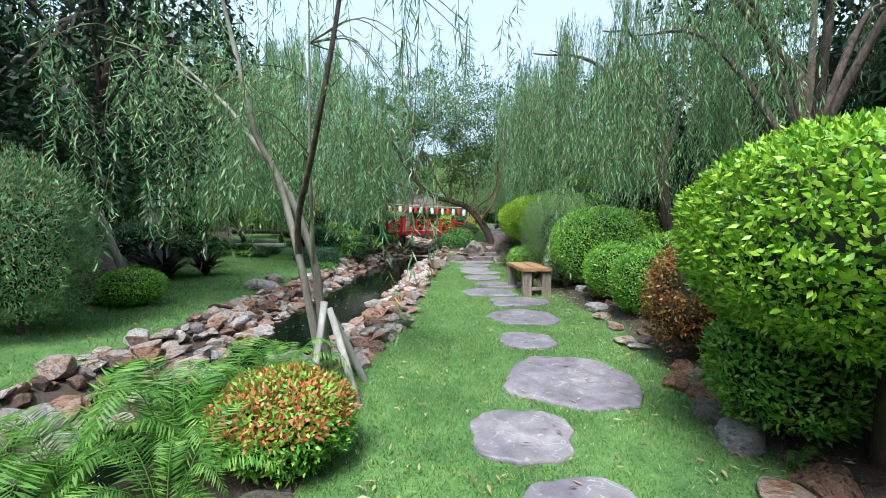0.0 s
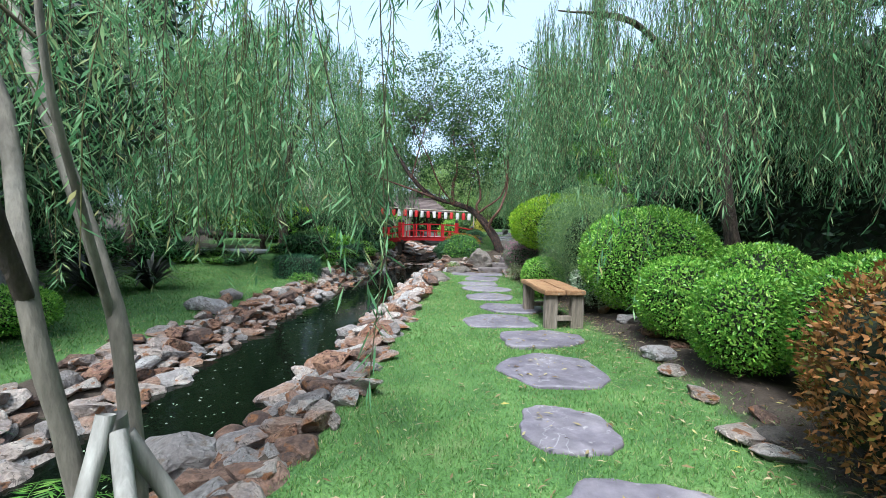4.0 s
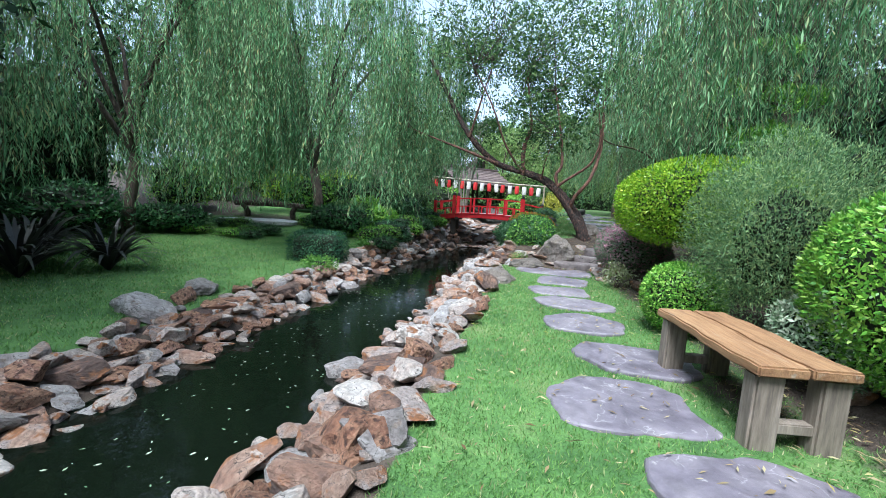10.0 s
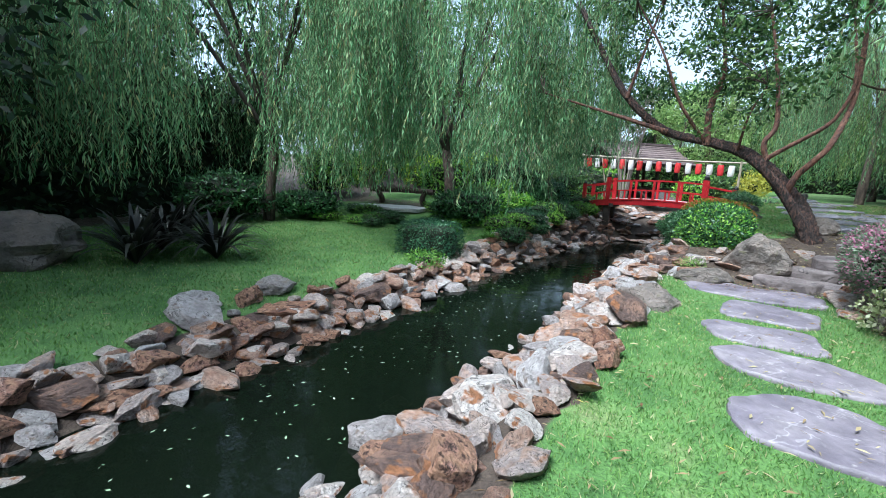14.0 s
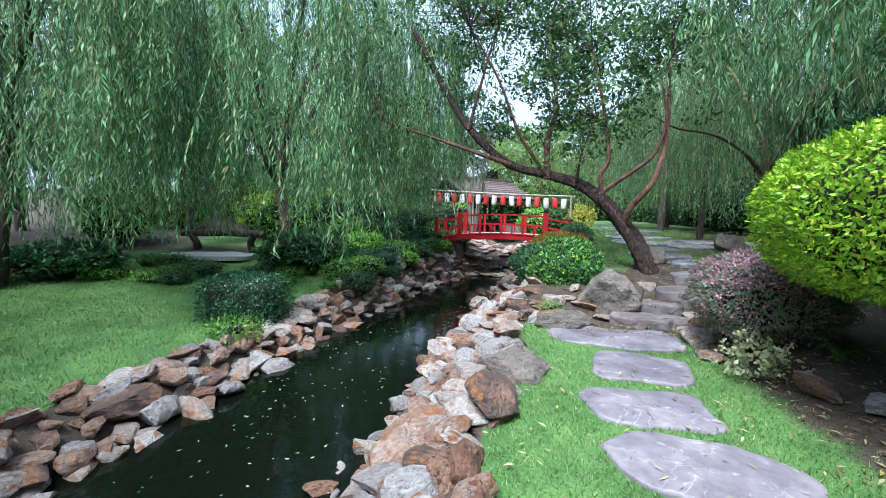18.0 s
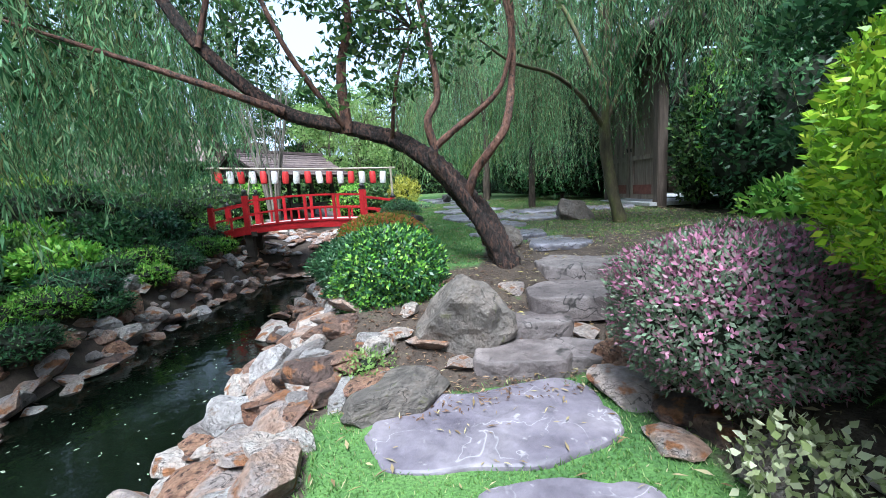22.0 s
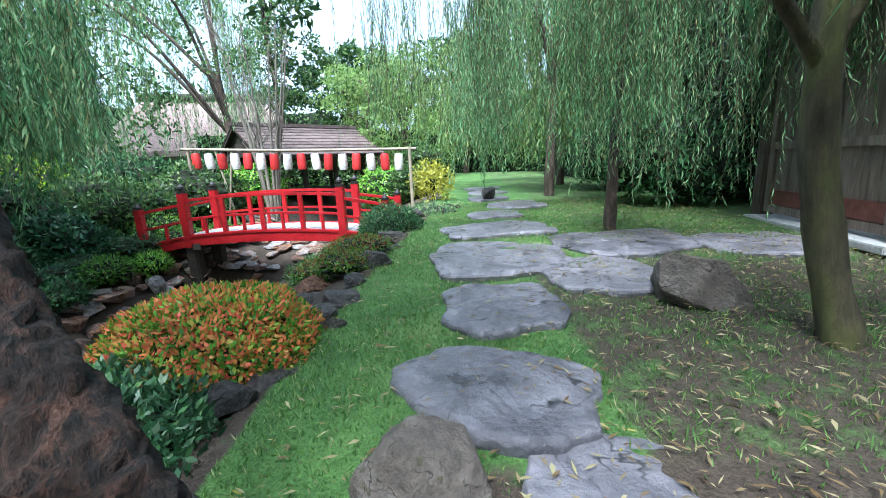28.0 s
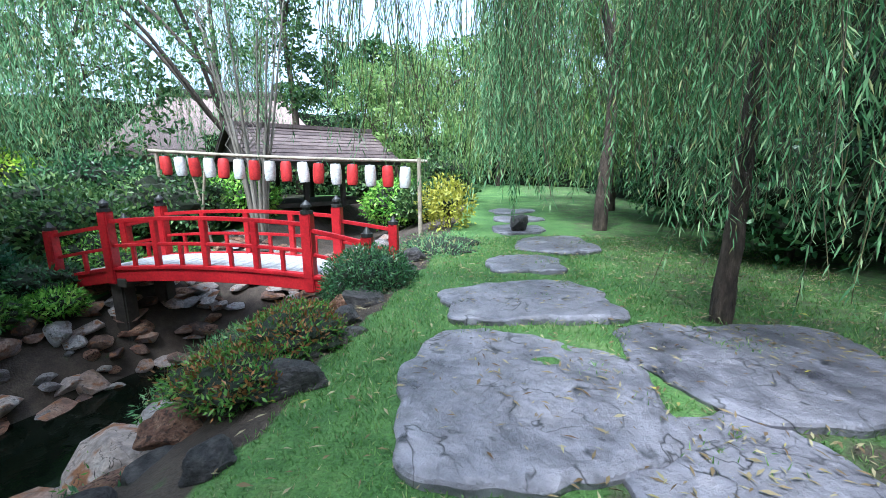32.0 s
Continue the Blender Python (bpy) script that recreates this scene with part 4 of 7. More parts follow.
# stones lying in the shallow water
bed_rocks = thing("sunken_rocks", (0, 0, 0), "brown mossy rocks lying under the shallow water", "rocks")
for k in range(70):
    y = rg.uniform(2, 20)
    side = rg.random() < 0.5
    x = (edge_right(y) - rg.uniform(-0.1, 0.35)) if side else (edge_left(y) + rg.uniform(-0.1, 0.35))
    s = rg.uniform(0.1, 0.22)
    part("rock", SMALL_ROCKS[rg.integers(14)], None, bed_rocks, m=Matrix.Translation((x, y, WATER - 0.13)) @ Matrix.Rotation(rg.uniform(0, 6), 4, "Z") @ Matrix.Diagonal((s * 1.3, s, s * 0.6, 1)))

# ---- shrubs ----


def shell_points(n, rng, power=2.0, low=-0.75):
    """Points and outward normals on a rounded block of half-size 1."""
    d = unit(rng.standard_normal((int(n * 1.6), 3)))
    d = d[d[:, 2] > low][:n]
    r = (np.abs(d) ** power).sum(1) ** (-1 / power)
    return d * r[:, None], unit(np.sign(d) * np.abs(d) ** (power - 1))


def shrub(name, x, y, size, mat, n, leaf, label, category="bush", group="", seed=0, power=2.2, z=None, lift=0.0, aspect=0.45, depth=0.12, lumps=0.05, low=-0.8, tips=None, upward=0.35, stem=True, core=0.81):
    """A clipped bush: a solid near-black core as painted inner shade, and leaves all over it. size: half-widths and
    height.
    """
    rng = np.random.default_rng(seed + 1000)
    rx, ry, h = size
    base = gz(x, y) if z is None else z
    top = thing(name, (x, y, base), label, category, group)
    c = np.array([0, 0, lift + (h - lift) / 2])
    sc = np.array([rx, ry, (h - lift) / 2])

    def lump(d):
        return 1 + lumps * np.array([noise.noise(Vector(q) * 2.2 + Vector((seed * 3.1, 0, 0))) + 0.5 * noise.noise(Vector(q) * 5 + Vector((seed, 1, 0))) for q in d])[:, None]
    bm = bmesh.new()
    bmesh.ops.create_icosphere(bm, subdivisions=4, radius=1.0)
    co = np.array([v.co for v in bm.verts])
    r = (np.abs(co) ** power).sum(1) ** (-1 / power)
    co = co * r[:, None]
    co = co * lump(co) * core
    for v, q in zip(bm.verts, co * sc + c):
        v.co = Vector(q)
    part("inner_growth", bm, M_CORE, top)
    if stem:
        v, f, _ = limb([(0, 0, -0.05), (0.02, 0.01, c[2] * 0.6), (0, 0, c[2])], 0.05, 0.03, 6, 8)
        part("stem", npmesh("stem", v, f, M_BARK), None, top)

    def cover(count, m, size_, lo, title, lab=""):
        p, nrm = shell_points(count, rng, power, lo)
        p = p * lump(p) * (1 - depth * rng.random((len(p), 1)) ** 1.5 + 0.02)
        al = unit(nrm * rng.uniform(0.1, 0.7, (len(p), 1)) + rng.standard_normal((len(p), 3)) * 0.6 + np.array([0, 0, upward]))
        ac = np.cross(al, nrm) + rng.standard_normal((len(p), 3)) * 0.22
        L = size_ * rng.uniform(0.7, 1.25, len(p))
        v, f = blades(p * sc + c, al, ac, L, L * aspect)
        tagged(part(title, npmesh(title, v, f, m), None, top, lab), kind="stuff")
    cover(n, mat, leaf, low, "foliage")
    if tips:
        cover(tips[1], tips[0], leaf, tips[2], "tip_growth", tips[3])
    return top


shrub("round_bush", 2.56, 2.3, (1.04, 1.02, 2.0), M_LIME, 30000, 0.05, "big clipped bush with glossy lime-green leaves", "bush", seed=1, lift=0.62, depth=0.12, lumps=0.06, power=2.25)
shrub("low_bush", 2.45, 2.85, (0.5, 0.5, 0.82), M_BOX, 7000, 0.05, "low green leafy bush under the big clipped bush", "bush", seed=2, depth=0.2, lumps=0.12)
shrub("rust_bush", 2.76, 4.3, (0.56, 0.52, 1.2), M_RUST, 8500, 0.045, "rusty brown-leaved upright bush behind the edging rocks", "bush", seed=3, depth=0.25, lumps=0.15)
shrub("round_bush", 3.5, 5.35, (0.58, 0.58, 1.2), M_BOX, 13000, 0.042, "clipped round green bush in the bed", "bush", "clipped green bushes", seed=4)
shrub("round_bush", 3.02, 6.1, (0.47, 0.47, 0.98), M_BOX, 11000, 0.042, "clipped round green bush in the bed", "bush", "clipped green bushes", seed=5)
shrub("round_bush", 3.05, 7.25, (0.5, 0.5, 1.02), M_BOX, 11500, 0.042, "clipped round green bush in the bed", "bush", "clipped green bushes", seed=6)
shrub("round_bush", 3.95, 7.2, (0.6, 0.55, 1.2), M_BOX, 11000, 0.044, "clipped round green bush in the bed", "bush", "clipped green bushes", seed=7)
shrub("round_bush", 3.3, 8.65, (1.0, 0.9, 1.66), M_BOX, 26000, 0.047, "large clipped green dome bush behind the bench", "bush", "clipped green bushes", seed=8)
shrub("variegated_bush", 2.78, 9.05, (0.5, 0.5, 0.75), M_VARIEG, 7000, 0.045, "white and green variegated bush beside the bench", "bush", seed=9, lumps=0.15, depth=0.2)
shrub("round_bush", 2.08, 10.45, (0.42, 0.42, 0.82), M_BOX, 10500, 0.037, "small clipped round green bush near the bench", "bush", "clipped green bushes", seed=10)
shrub("round_bush", 2.92, 12.06, (1.25, 1.1, 1.98), M_YELGREEN, 38000, 0.045, "big clipped dome bush with yellow-green leaves", "bush", seed=11, lift=0.6, depth=0.12, power=2.3)
shrub("loropetalum_bush", 2.34, 13.47, (0.64, 0.58, 0.93), M_PURPLE, 21000, 0.038, "grey-green and purple leaved bush beside the steps", "bush", seed=12, lumps=0.14, depth=0.16, tips=(M_PINK, 6000, 0.3, "pink young leaves"))
shrub("dwarf_bush", 1.95, 12.78, (0.26, 0.22, 0.4), M_CREAM, 520, 0.05, "cream variegated low branching shrub by the rocks", "shrub", seed=13, lumps=0.6, depth=0.5, core=0.12, aspect=0.6)
shrub("clipped_hedge", -4.35, 14.45, (0.62, 0.5, 0.85), M_HEDGE, 7000, 0.045, "dark green clipped block hedge on the far bank", "hedge", seed=14, z=-0.28, power=5.0, lumps=0.04)
shrub("round_bush", -5.75, 7.55, (0.55, 0.52, 0.66), M_BOX, 9500, 0.04, "clipped round green bush on the far lawn", "bush", "clipped green bushes", seed=15)
shrub("orange_bush", 0.68, 17.85, (0.69, 0.68, 0.98), M_ORANGE, 17000, 0.048, "domed bush with orange-red and green leaves", "bush", seed=16, z=0.24, lumps=0.07, depth=0.18, tips=(M_REDTIP, 10000, 0.15, "orange-red young leaves"))
shrub("green_bush", 0.5, 17.0, (0.74, 0.6, 0.92), M_DARKLEAF, 11000, 0.062, "low green leafy bush in front of the orange one", "bush", seed=27, z=0.12, lumps=0.18, depth=0.25, aspect=0.4, tips=(M_GREYLEAF, 7000, -0.5, "paler young leaves"))
shrub("green_bush", 0.62, 15.72, (0.56, 0.5, 1.14), M_DARKLEAF, 11000, 0.055, "leafy dark green bush at the foot of the leaning tree", "bush", seed=17, z=0.06, lumps=0.12, depth=0.2, tips=(M_BOX, 5000, -0.6, "brighter young leaves"))
shrub("pine_bush", 1.38, 21.6, (0.5, 0.47, 0.9), M_DARKLEAF, 9000, 0.05, "round dark green pine bush beside the red bridge", "bush", seed=18, z=0.46, lumps=0.16, aspect=0.3, depth=0.2)
shrub("grey_bush", 0.75, 20.6, (0.6, 0.9, 0.5), M_CONIFER, 5200, 0.06, "grey-green feathery ground cover on the bank", "ground cover", seed=19, z=0.38, lumps=0.3, aspect=0.2, depth=0.4)
shrub("grey_bush", 2.0, 23.4, (0.7, 0.9, 0.45), M_CONIFER, 4000, 0.06, "brownish green ground cover by the bridge", "ground cover", seed=20, z=0.75, lumps=0.3, aspect=0.25, depth=0.4)
shrub("yellow_bush", 1.95, 25.0, (0.5, 0.45, 1.0), M_YELLOW, 1500, 0.085, "bright yellow-leaved shrub beyond the bridge", "shrub", seed=21, z=1.0, lumps=0.3, depth=0.6, core=0.25)
shrub("flower_bush", -0.98, 2.5, (0.42, 0.4, 0.56), M_BOX, 5200, 0.042, "low bush with red and orange young leaves", "bush", seed=22, lumps=0.1, depth=0.25, z=0.02, tips=(M_REDLEAF, 5200, 0.12, "red young leaves"))
shrub("feathery_bush", 2.8, 10.05, (0.86, 0.75, 2.1), M_FEATHER, 46000, 0.044, "loose feathery grey-green bush with fine leaves", "bush", seed=23, lumps=0.22, depth=0.42, aspect=0.2, upward=0.7, core=0.45)
shrub("feathery_bush", -5.75, 5.5, (0.88, 0.86, 2.4), M_CONIFER, 26000, 0.08, "big dull green conifer bush with brown tips", "bush", seed=24, lumps=0.18, depth=0.35, aspect=0.17, upward=0.7, core=0.62, tips=(M_RUST, 1500, 0.5, "brown dry tips"))
shrub("ivy_clump", -3.9, 13.6, (0.4, 0.35, 0.3), M_FERN, 700, 0.06, "small bright weeds by the hedge", "plant", seed=25, lumps=0.3, depth=0.5, core=0.3)
shrub("yellow_weed", 0.3, 14.52, (0.2, 0.22, 0.2), M_WILLOW_YEL, 420, 0.035, "yellow-green low weeds between the rocks", "plant", seed=26, lumps=0.3, depth=0.6, core=0.3)
for k, (x, y) in enumerate([(-3.55, 17.0), (-3.7, 17.8), (-3.6, 18.5), (-3.75, 19.3), (-3.6, 20.1), (-3.5, 20.8), (-3.6, 21.5), (-3.9, 20.0), (-3.95, 18.6), (-4.0, 21.2), (-4.0, 17.2)]):
    shrub("low_ground_cover", x, y, (0.42, 0.42, 0.42), (M_DARKLEAF, M_BOX, M_HEDGE)[k % 3], 1700, 0.06, "leafy green ground cover above the far bank rocks", "ground cover", "low plants on the far bank", seed=180 + k, lumps=0.3, aspect=0.3, depth=0.4, stem=False)
for k, (x, y, r, h) in enumerate([(-3.1, 20.6, 0.35, 0.4), (-3.0, 21.4, 0.35, 0.42), (-2.75, 22.0, 0.3, 0.36), (-3.2, 22.3, 0.45, 0.55), (-2.9, 23.1, 0.4, 0.5), (-3.3, 19.6, 0.35, 0.36), (-3.4, 18.4, 0.36, 0.34), (-2.5, 23.9, 0.35, 0.4), (-3.5, 23.4, 0.5, 0.7)]):
    shrub("low_ground_cover", x, y, (r, r, h), (M_DARKLEAF, M_FERN, M_BOX)[k % 3], 1500, 0.075, "leafy green plants crowding the far bank by the bridge", "ground cover", "low plants on the far bank", seed=300 + k, lumps=0.3, aspect=0.3, depth=0.45, stem=False)
rgc = np.random.default_rng(77)
for k in range(34):
    x, y = rgc.uniform(-9.0, -4.5), rgc.uniform(15.6, 18.8)
    if abs(x + 8.1) < 1.4 and y > 17.0:
        continue
    r = rgc.uniform(0.3, 0.5)
    shrub("low_ground_cover", x, y, (r, r, rgc.uniform(0.18, 0.34)), (M_FERN, M_DARKLEAF, M_BOX)[k % 3], 900, 0.06, "low leafy ground cover in the willow's shade", "ground cover", "low plants under the willow", seed=260 + k, lumps=0.35, aspect=0.3, depth=0.5, stem=False, core=0.7)
for k, (x, y, r, h) in enumerate([(1.15, 19.6, 0.3, 0.24), (1.2, 20.2, 0.36, 0.28), (0.95, 20.75, 0.38, 0.34), (0.75, 20.0, 0.36, 0.32)]):
    shrub("low_ground_cover", x, y, (r, r * 1.1, h), M_FERN, 1500, 0.042, "reddish green low ground cover on the bank by the bridge", "ground cover", "low plants on the bank", seed=210 + k, lumps=0.35, aspect=0.35, depth=0.4, stem=False, tips=(M_RUST, 1000, 0.1, "brown-red young leaves"))
for k, (x, y, z) in enumerate([(0.2, 19.0, 0.0), (0.45, 19.7, 0.15), (1.05, 20.2, 0.5), (0.1, 20.6, 0.05), (1.15, 22.3, 0.7), (0.6, 21.6, 0.35), (0.9, 18.9, 0.35)]):
    shrub("low_ground_cover", x, y, (0.42, 0.45, 0.34), (M_CONIFER, M_FERN, M_RUST)[k % 3] if k % 3 < 2 else M_CONIFER, 1500, 0.055, "brownish green low ground cover between the bank rocks", "ground cover", "low plants on the bank", seed=80 + k, z=z, lumps=0.3, aspect=0.25, depth=0.4, stem=False)
# far yellow-green and lime bushes: sunlight beyond the willow put into leaf colour
for k, (x, y, rx, h, mt) in enumerate([(-4.3, 20.6, 0.75, 0.95, M_DARKLEAF), (-4.2, 21.9, 0.7, 1.0, M_HEDGE), (-4.35, 19.2, 0.55, 0.7, M_BOX), (-5.3, 20.2, 0.6, 0.9, M_BOX), (-6.2, 22.5, 1.3, 1.6, M_DARKLEAF), (-4.2, 23.8, 0.9, 1.2, M_TREELEAF), (-5.2, 17.6, 0.9, 0.9, M_DARKLEAF), (-3.9, 25.5, 1.2, 1.5, M_TREELEAF), (-8.2, 21.8, 1.2, 1.4, M_BOX),
                                       (-9.4, 15.6, 1.0, 0.7, M_DARKLEAF), (-10.4, 13.8, 1.2, 1.2, M_DARKLEAF), (-11.5, 18.5, 1.1, 1.8, M_BOX), (-5.6, 19.2, 0.8, 0.8, M_TREELEAF), (-10.6, 24.0, 1.2, 1.4, M_YELGREEN), (-12.4, 25.5, 1.3, 1.8, M_LIME), (-9.0, 26.5, 1.2, 1.6, M_YELGREEN), (-13.5, 22.5, 1.2, 1.5, M_LIME), (5.9, 13.2, 1.0, 1.5, M_LIME), (6.2, 22.6, 1.0, 1.6, M_DARKLEAF), (6.6, 25.5, 1.2, 1.8, M_DARKLEAF), (7.2, 16.6, 1.0, 2.6, M_DARKLEAF), (7.0, 14.6, 1.2, 2.6, M_DARKLEAF), (6.9, 17.3, 0.8, 2.3, M_DARKLEAF), (7.2, 18.2, 0.6, 2.9, M_BOX), (6.8, 18.45, 0.4, 2.2, M_TREELEAF), (7.9, 18.9, 0.5, 2.2, M_BOX)]):
    shrub("understory_bush", x, y, (rx, rx * 0.9, h), mt, 3200, 0.11, "loose bush under the trees, dark green, or yellow-green to look sunlit", "bush", "bushes under the trees", seed=40 + k, lumps=0.3, depth=0.35)
for k, (x, y, rx, h, mt) in enumerate([(-3.2, 27.0, 0.9, 1.2, M_BOX), (-4.6, 27.2, 1.0, 1.5, M_DARKLEAF), (0.4, 28.2, 0.9, 1.3, M_BOX), (-6.0, 26.0, 1.2, 1.7, M_DARKLEAF), (1.3, 27.0, 0.6, 0.9, M_TREELEAF), (-5.5, 24.5, 1.0, 1.4, M_TREELEAF), (1.6, 29.5, 0.9, 1.5, M_TREELEAF)]):
    shrub("understory_bush", x, y, (rx, rx * 0.9, h), mt, 3200, 0.11, "rounded green bush beyond the bridge", "bush", "bushes beyond the bridge", seed=120 + k, lumps=0.25, depth=0.3)


def cloud_pine(x, y, seed):
    """A cloud-pruned tree: a bent trunk with flat pads of leaves on its branches."""
    rng = np.random.default_rng(seed)
    top = thing("cloud_pruned_tree", (x, y, gz(x, y)), "cloud-pruned tree with flat bright green pads of leaves", "tree")
    v, f, line = limb([(0, 0, -0.1), (0.15, 0.05, 0.9), (-0.12, 0.0, 1.9), (0.1, 0.0, 3.0), (0.0, 0.0, 3.6)], 0.06, 0.025, 18, 10)
    part("trunk", npmesh("trunk", v, f, M_BARK, True), None, top)
    for k in range(14):
        h = 0.6 + 0.235 * k
        a = k * 2.4 + 0.6
        r = 0.8 * (1 - 0.045 * k)
        c = np.array([r * math.cos(a), r * math.sin(a) * 0.9, h]) if k < 13 else np.array([0, 0, 3.75])
        st = line[min(17, int(h / 3.6 * 17))]
        v, f, _ = limb([st, (st + c) / 2 + [0, 0, -0.05], c - [0, 0, 0.06]], 0.03, 0.015, 8, 7)
        br = part("branch", npmesh("branch", v, f, M_BARK, True), None, top)
        n = 1500
        p, nrm = shell_points(n, rng, 2.2, -0.35)
        p = p * (1 - 0.25 * rng.random((len(p), 1)) ** 2) * (1 + 0.12 * np.sin(p[:, :1] * 7 + k))
        al = unit(nrm * 0.4 + rng.standard_normal((len(p), 3)) * 0.6 + [0, 0, 0.5])
        L = 0.075 * rng.uniform(0.7, 1.3, len(p))
        v, f = blades(p * np.array([0.52, 0.5, 0.22]) + c, al, np.cross(al, nrm), L, L * 0.4)
        tagged(part("leaf_pad", npmesh("leaf_pad", v, f, M_BOX if k % 3 else M_DARKLEAF), None, br), kind="stuff")
    return top


cloud_pine(4.1, 13.5, 9)

# ---- ferns and strap-leaved plants ----


def fern(x, y, n, length, seed, mat=M_FERN, z=None, label="bright green fern with arching feathery fronds"):
    rng = np.random.default_rng(seed)
    top = thing("fern", (x, y, gz(x, y) if z is None else z), label, "fern", "ferns by the stream")
    for k in range(n):
        a = 2 * np.pi * k / n + rng.uniform(-0.4, 0.4)
        L = length * rng.uniform(0.7, 1.1)
        up, out = rng.uniform(0.9, 1.6), rng.uniform(0.45, 0.85)
        d = np.array([np.cos(a), np.sin(a), 0])
        s = np.linspace(0, 1, 42)[:, None]
        line = d * (out * L * s ** 1.15) + np.array([0, 0, 1]) * (L * (up * 1.25 * s - up * 0.95 * s ** 2.4))
        t = unit(np.gradient(line, axis=0))
        side = np.cross(t, [0, 0, 1.0])
        w = 0.15 * L * np.sin(np.pi * np.clip(s * 0.84 + 0.14, 0, 1)) ** 0.7
        base = np.repeat(line[3:], 2, 0)
        sg = np.tile([1.0, -1.0], len(line) - 3)[:, None]
        al = np.repeat(side[3:], 2, 0) * sg + np.repeat(t[3:], 2, 0) * 0.45 + np.array([0, 0, -0.25])
        al = al + rng.normal(0, 0.08, al.shape)
        v, f = blades(base, al, np.repeat(t[3:], 2, 0), np.repeat(w[3:, 0], 2), 0.0085 * L / 0.7, 0.0)
        v2, f2, _ = limb(line[::8], 0.004, 0.001, 8, 4, 0)
        part("frond", npmesh("frond", *merge([(v, f), (v2, f2)]), mat), None, top)
    return top


for k, (x, y, n, L) in enumerate([(-1.55, 2.3, 18, 0.95), (-1.8, 2.8, 17, 0.95), (-1.3, 3.1, 16, 0.85), (-1.3, 1.85, 14, 0.75), (-2.0, 2.1, 17, 0.95), (-1.5, 3.6, 14, 0.8), (-2.1, 1.55, 14, 0.8), (-1.6, 1.35, 12, 0.6), (-1.12, 3.45, 10, 0.6)]):
    fern(x, y, n, L, 300 + k, z=gz(x, y) - 0.01)
for k, (x, y, L, z) in enumerate([(0.25, 15.95, 0.45, 0.45), (2.55, 12.75, 0.25, None), (-4.3, 21.2, 0.6, None), (-4.6, 19.3, 0.6, None), (-4.2, 18.3, 0.5, None), (-3.95, 17.2, 0.45, None), (-4.4, 22.6, 0.7, None), (-4.0, 16.3, 0.4, None), (2.2, 2.45, 0.25, None)]):
    fern(x, y, 8, L, 330 + k, z=z)


def strap_plant(x, y, n, length, seed, mat, label, width=0.05):
    rng = np.random.default_rng(seed)
    top = thing("strap_plant", (x, y, gz(x, y)), label, "plant", "strap-leaved plants")
    quads = []
    for k in range(n):
        a, L, lean = rng.uniform(0, 6.28), length * rng.uniform(0.6, 1.1), rng.uniform(0.3, 1.0)
        d = np.array([np.cos(a), np.sin(a), 0])
        s = np.linspace(0, 1, 7)[:, None]
        line = d * L * lean * s + np.array([0, 0, 1]) * L * (1.1 * s - (0.25 + 0.7 * lean) * s ** 2)
        sd = np.cross(d, [0, 0, 1.0]) * width / 2 * np.sin(np.pi * np.clip(s * 0.9 + 0.1, 0, 1))
        v = np.concatenate([line - sd, line + sd])
        quads.append((v, np.array([[i, i + 1, 8 + i, 7 + i] for i in range(6)])))
    part("leaves", npmesh("leaves", *merge(quads), mat), None, top)
    return top


for k, (x, y) in enumerate([(-6.9, 10.2), (-7.6, 10.9), (-6.5, 11.2), (-8.4, 11.6)]):
    strap_plant(x, y, 80, 1.35, 400 + k, M_STRAP, "dark purple-brown strap-leaved clump on the lawn edge", 0.07)
for k, (x, y) in enumerate([(-3.65, 19.9), (-4.0, 20.0), (-3.5, 21.3), (-3.7, 20.6), (-3.75, 18.6), (-3.9, 17.3), (-4.1, 18.2), (-3.7, 19.2), (-3.45, 22.0), (-3.85, 16.4)]):
    strap_plant(x, y, 40, 0.5, 420 + k, M_FERN, "green grassy clump on the far bank", 0.03)

# ---- willows ----


def strands(origins, bottoms, leaf, gap, rng, sway=0.10, width=0.15, droop=(-1.5, -0.35)):
    """Hanging willow twigs: leaves set alternately down each one. Returns leaf arrays and twig arrays."""
    al_v, tw = [], []
    for o, zb in zip(origins, bottoms):
        L = o[2] - zb
        if L < 0.15:
            continue
        n = max(5, int(L / gap))
        s = np.linspace(0, 1, n)[:, None]
        w = rng.standard_normal(3) * sway
        w[2] = 0
        line = o + np.array([0, 0, -L]) * s + w * L * (s ** 1.5) + 0.05 * L * np.sin(s * rng.uniform(3, 7) + rng.uniform(0, 6)) * np.array([np.cos(rng.uniform(0, 6)), np.sin(rng.uniform(0, 6)), 0])
        al_v.append(line)
        q = line[:: max(1, n // 3)]
        if len(q) > 1:
            r = 0.0028
            e = np.array([[r, 0, 0], [-r / 2, r * 0.87, 0], [-r / 2, -r * 0.87, 0]])
            v = (q[:, None] + e).reshape(-1, 3)
            f = np.array([[3 * i + j, 3 * i + (j + 1) % 3, 3 * i + 3 + (j + 1) % 3, 3 * i + 3 + j] for i in range(len(q) - 1) for j in range(3)])
            tw.append((v, f))
    p = np.vstack(al_v)
    n = len(p)
    a = rng.uniform(0, 6.28, n)
    d = np.stack([np.cos(a), np.sin(a), rng.uniform(*droop, n)], 1)
    ac = np.stack([-np.sin(a), np.cos(a), rng.uniform(-0.5, 0.5, n)], 1)
    L = leaf * rng.uniform(0.65, 1.25, n)
    return blades(p, d, ac, L, L * width, 0.1), merge(tw)


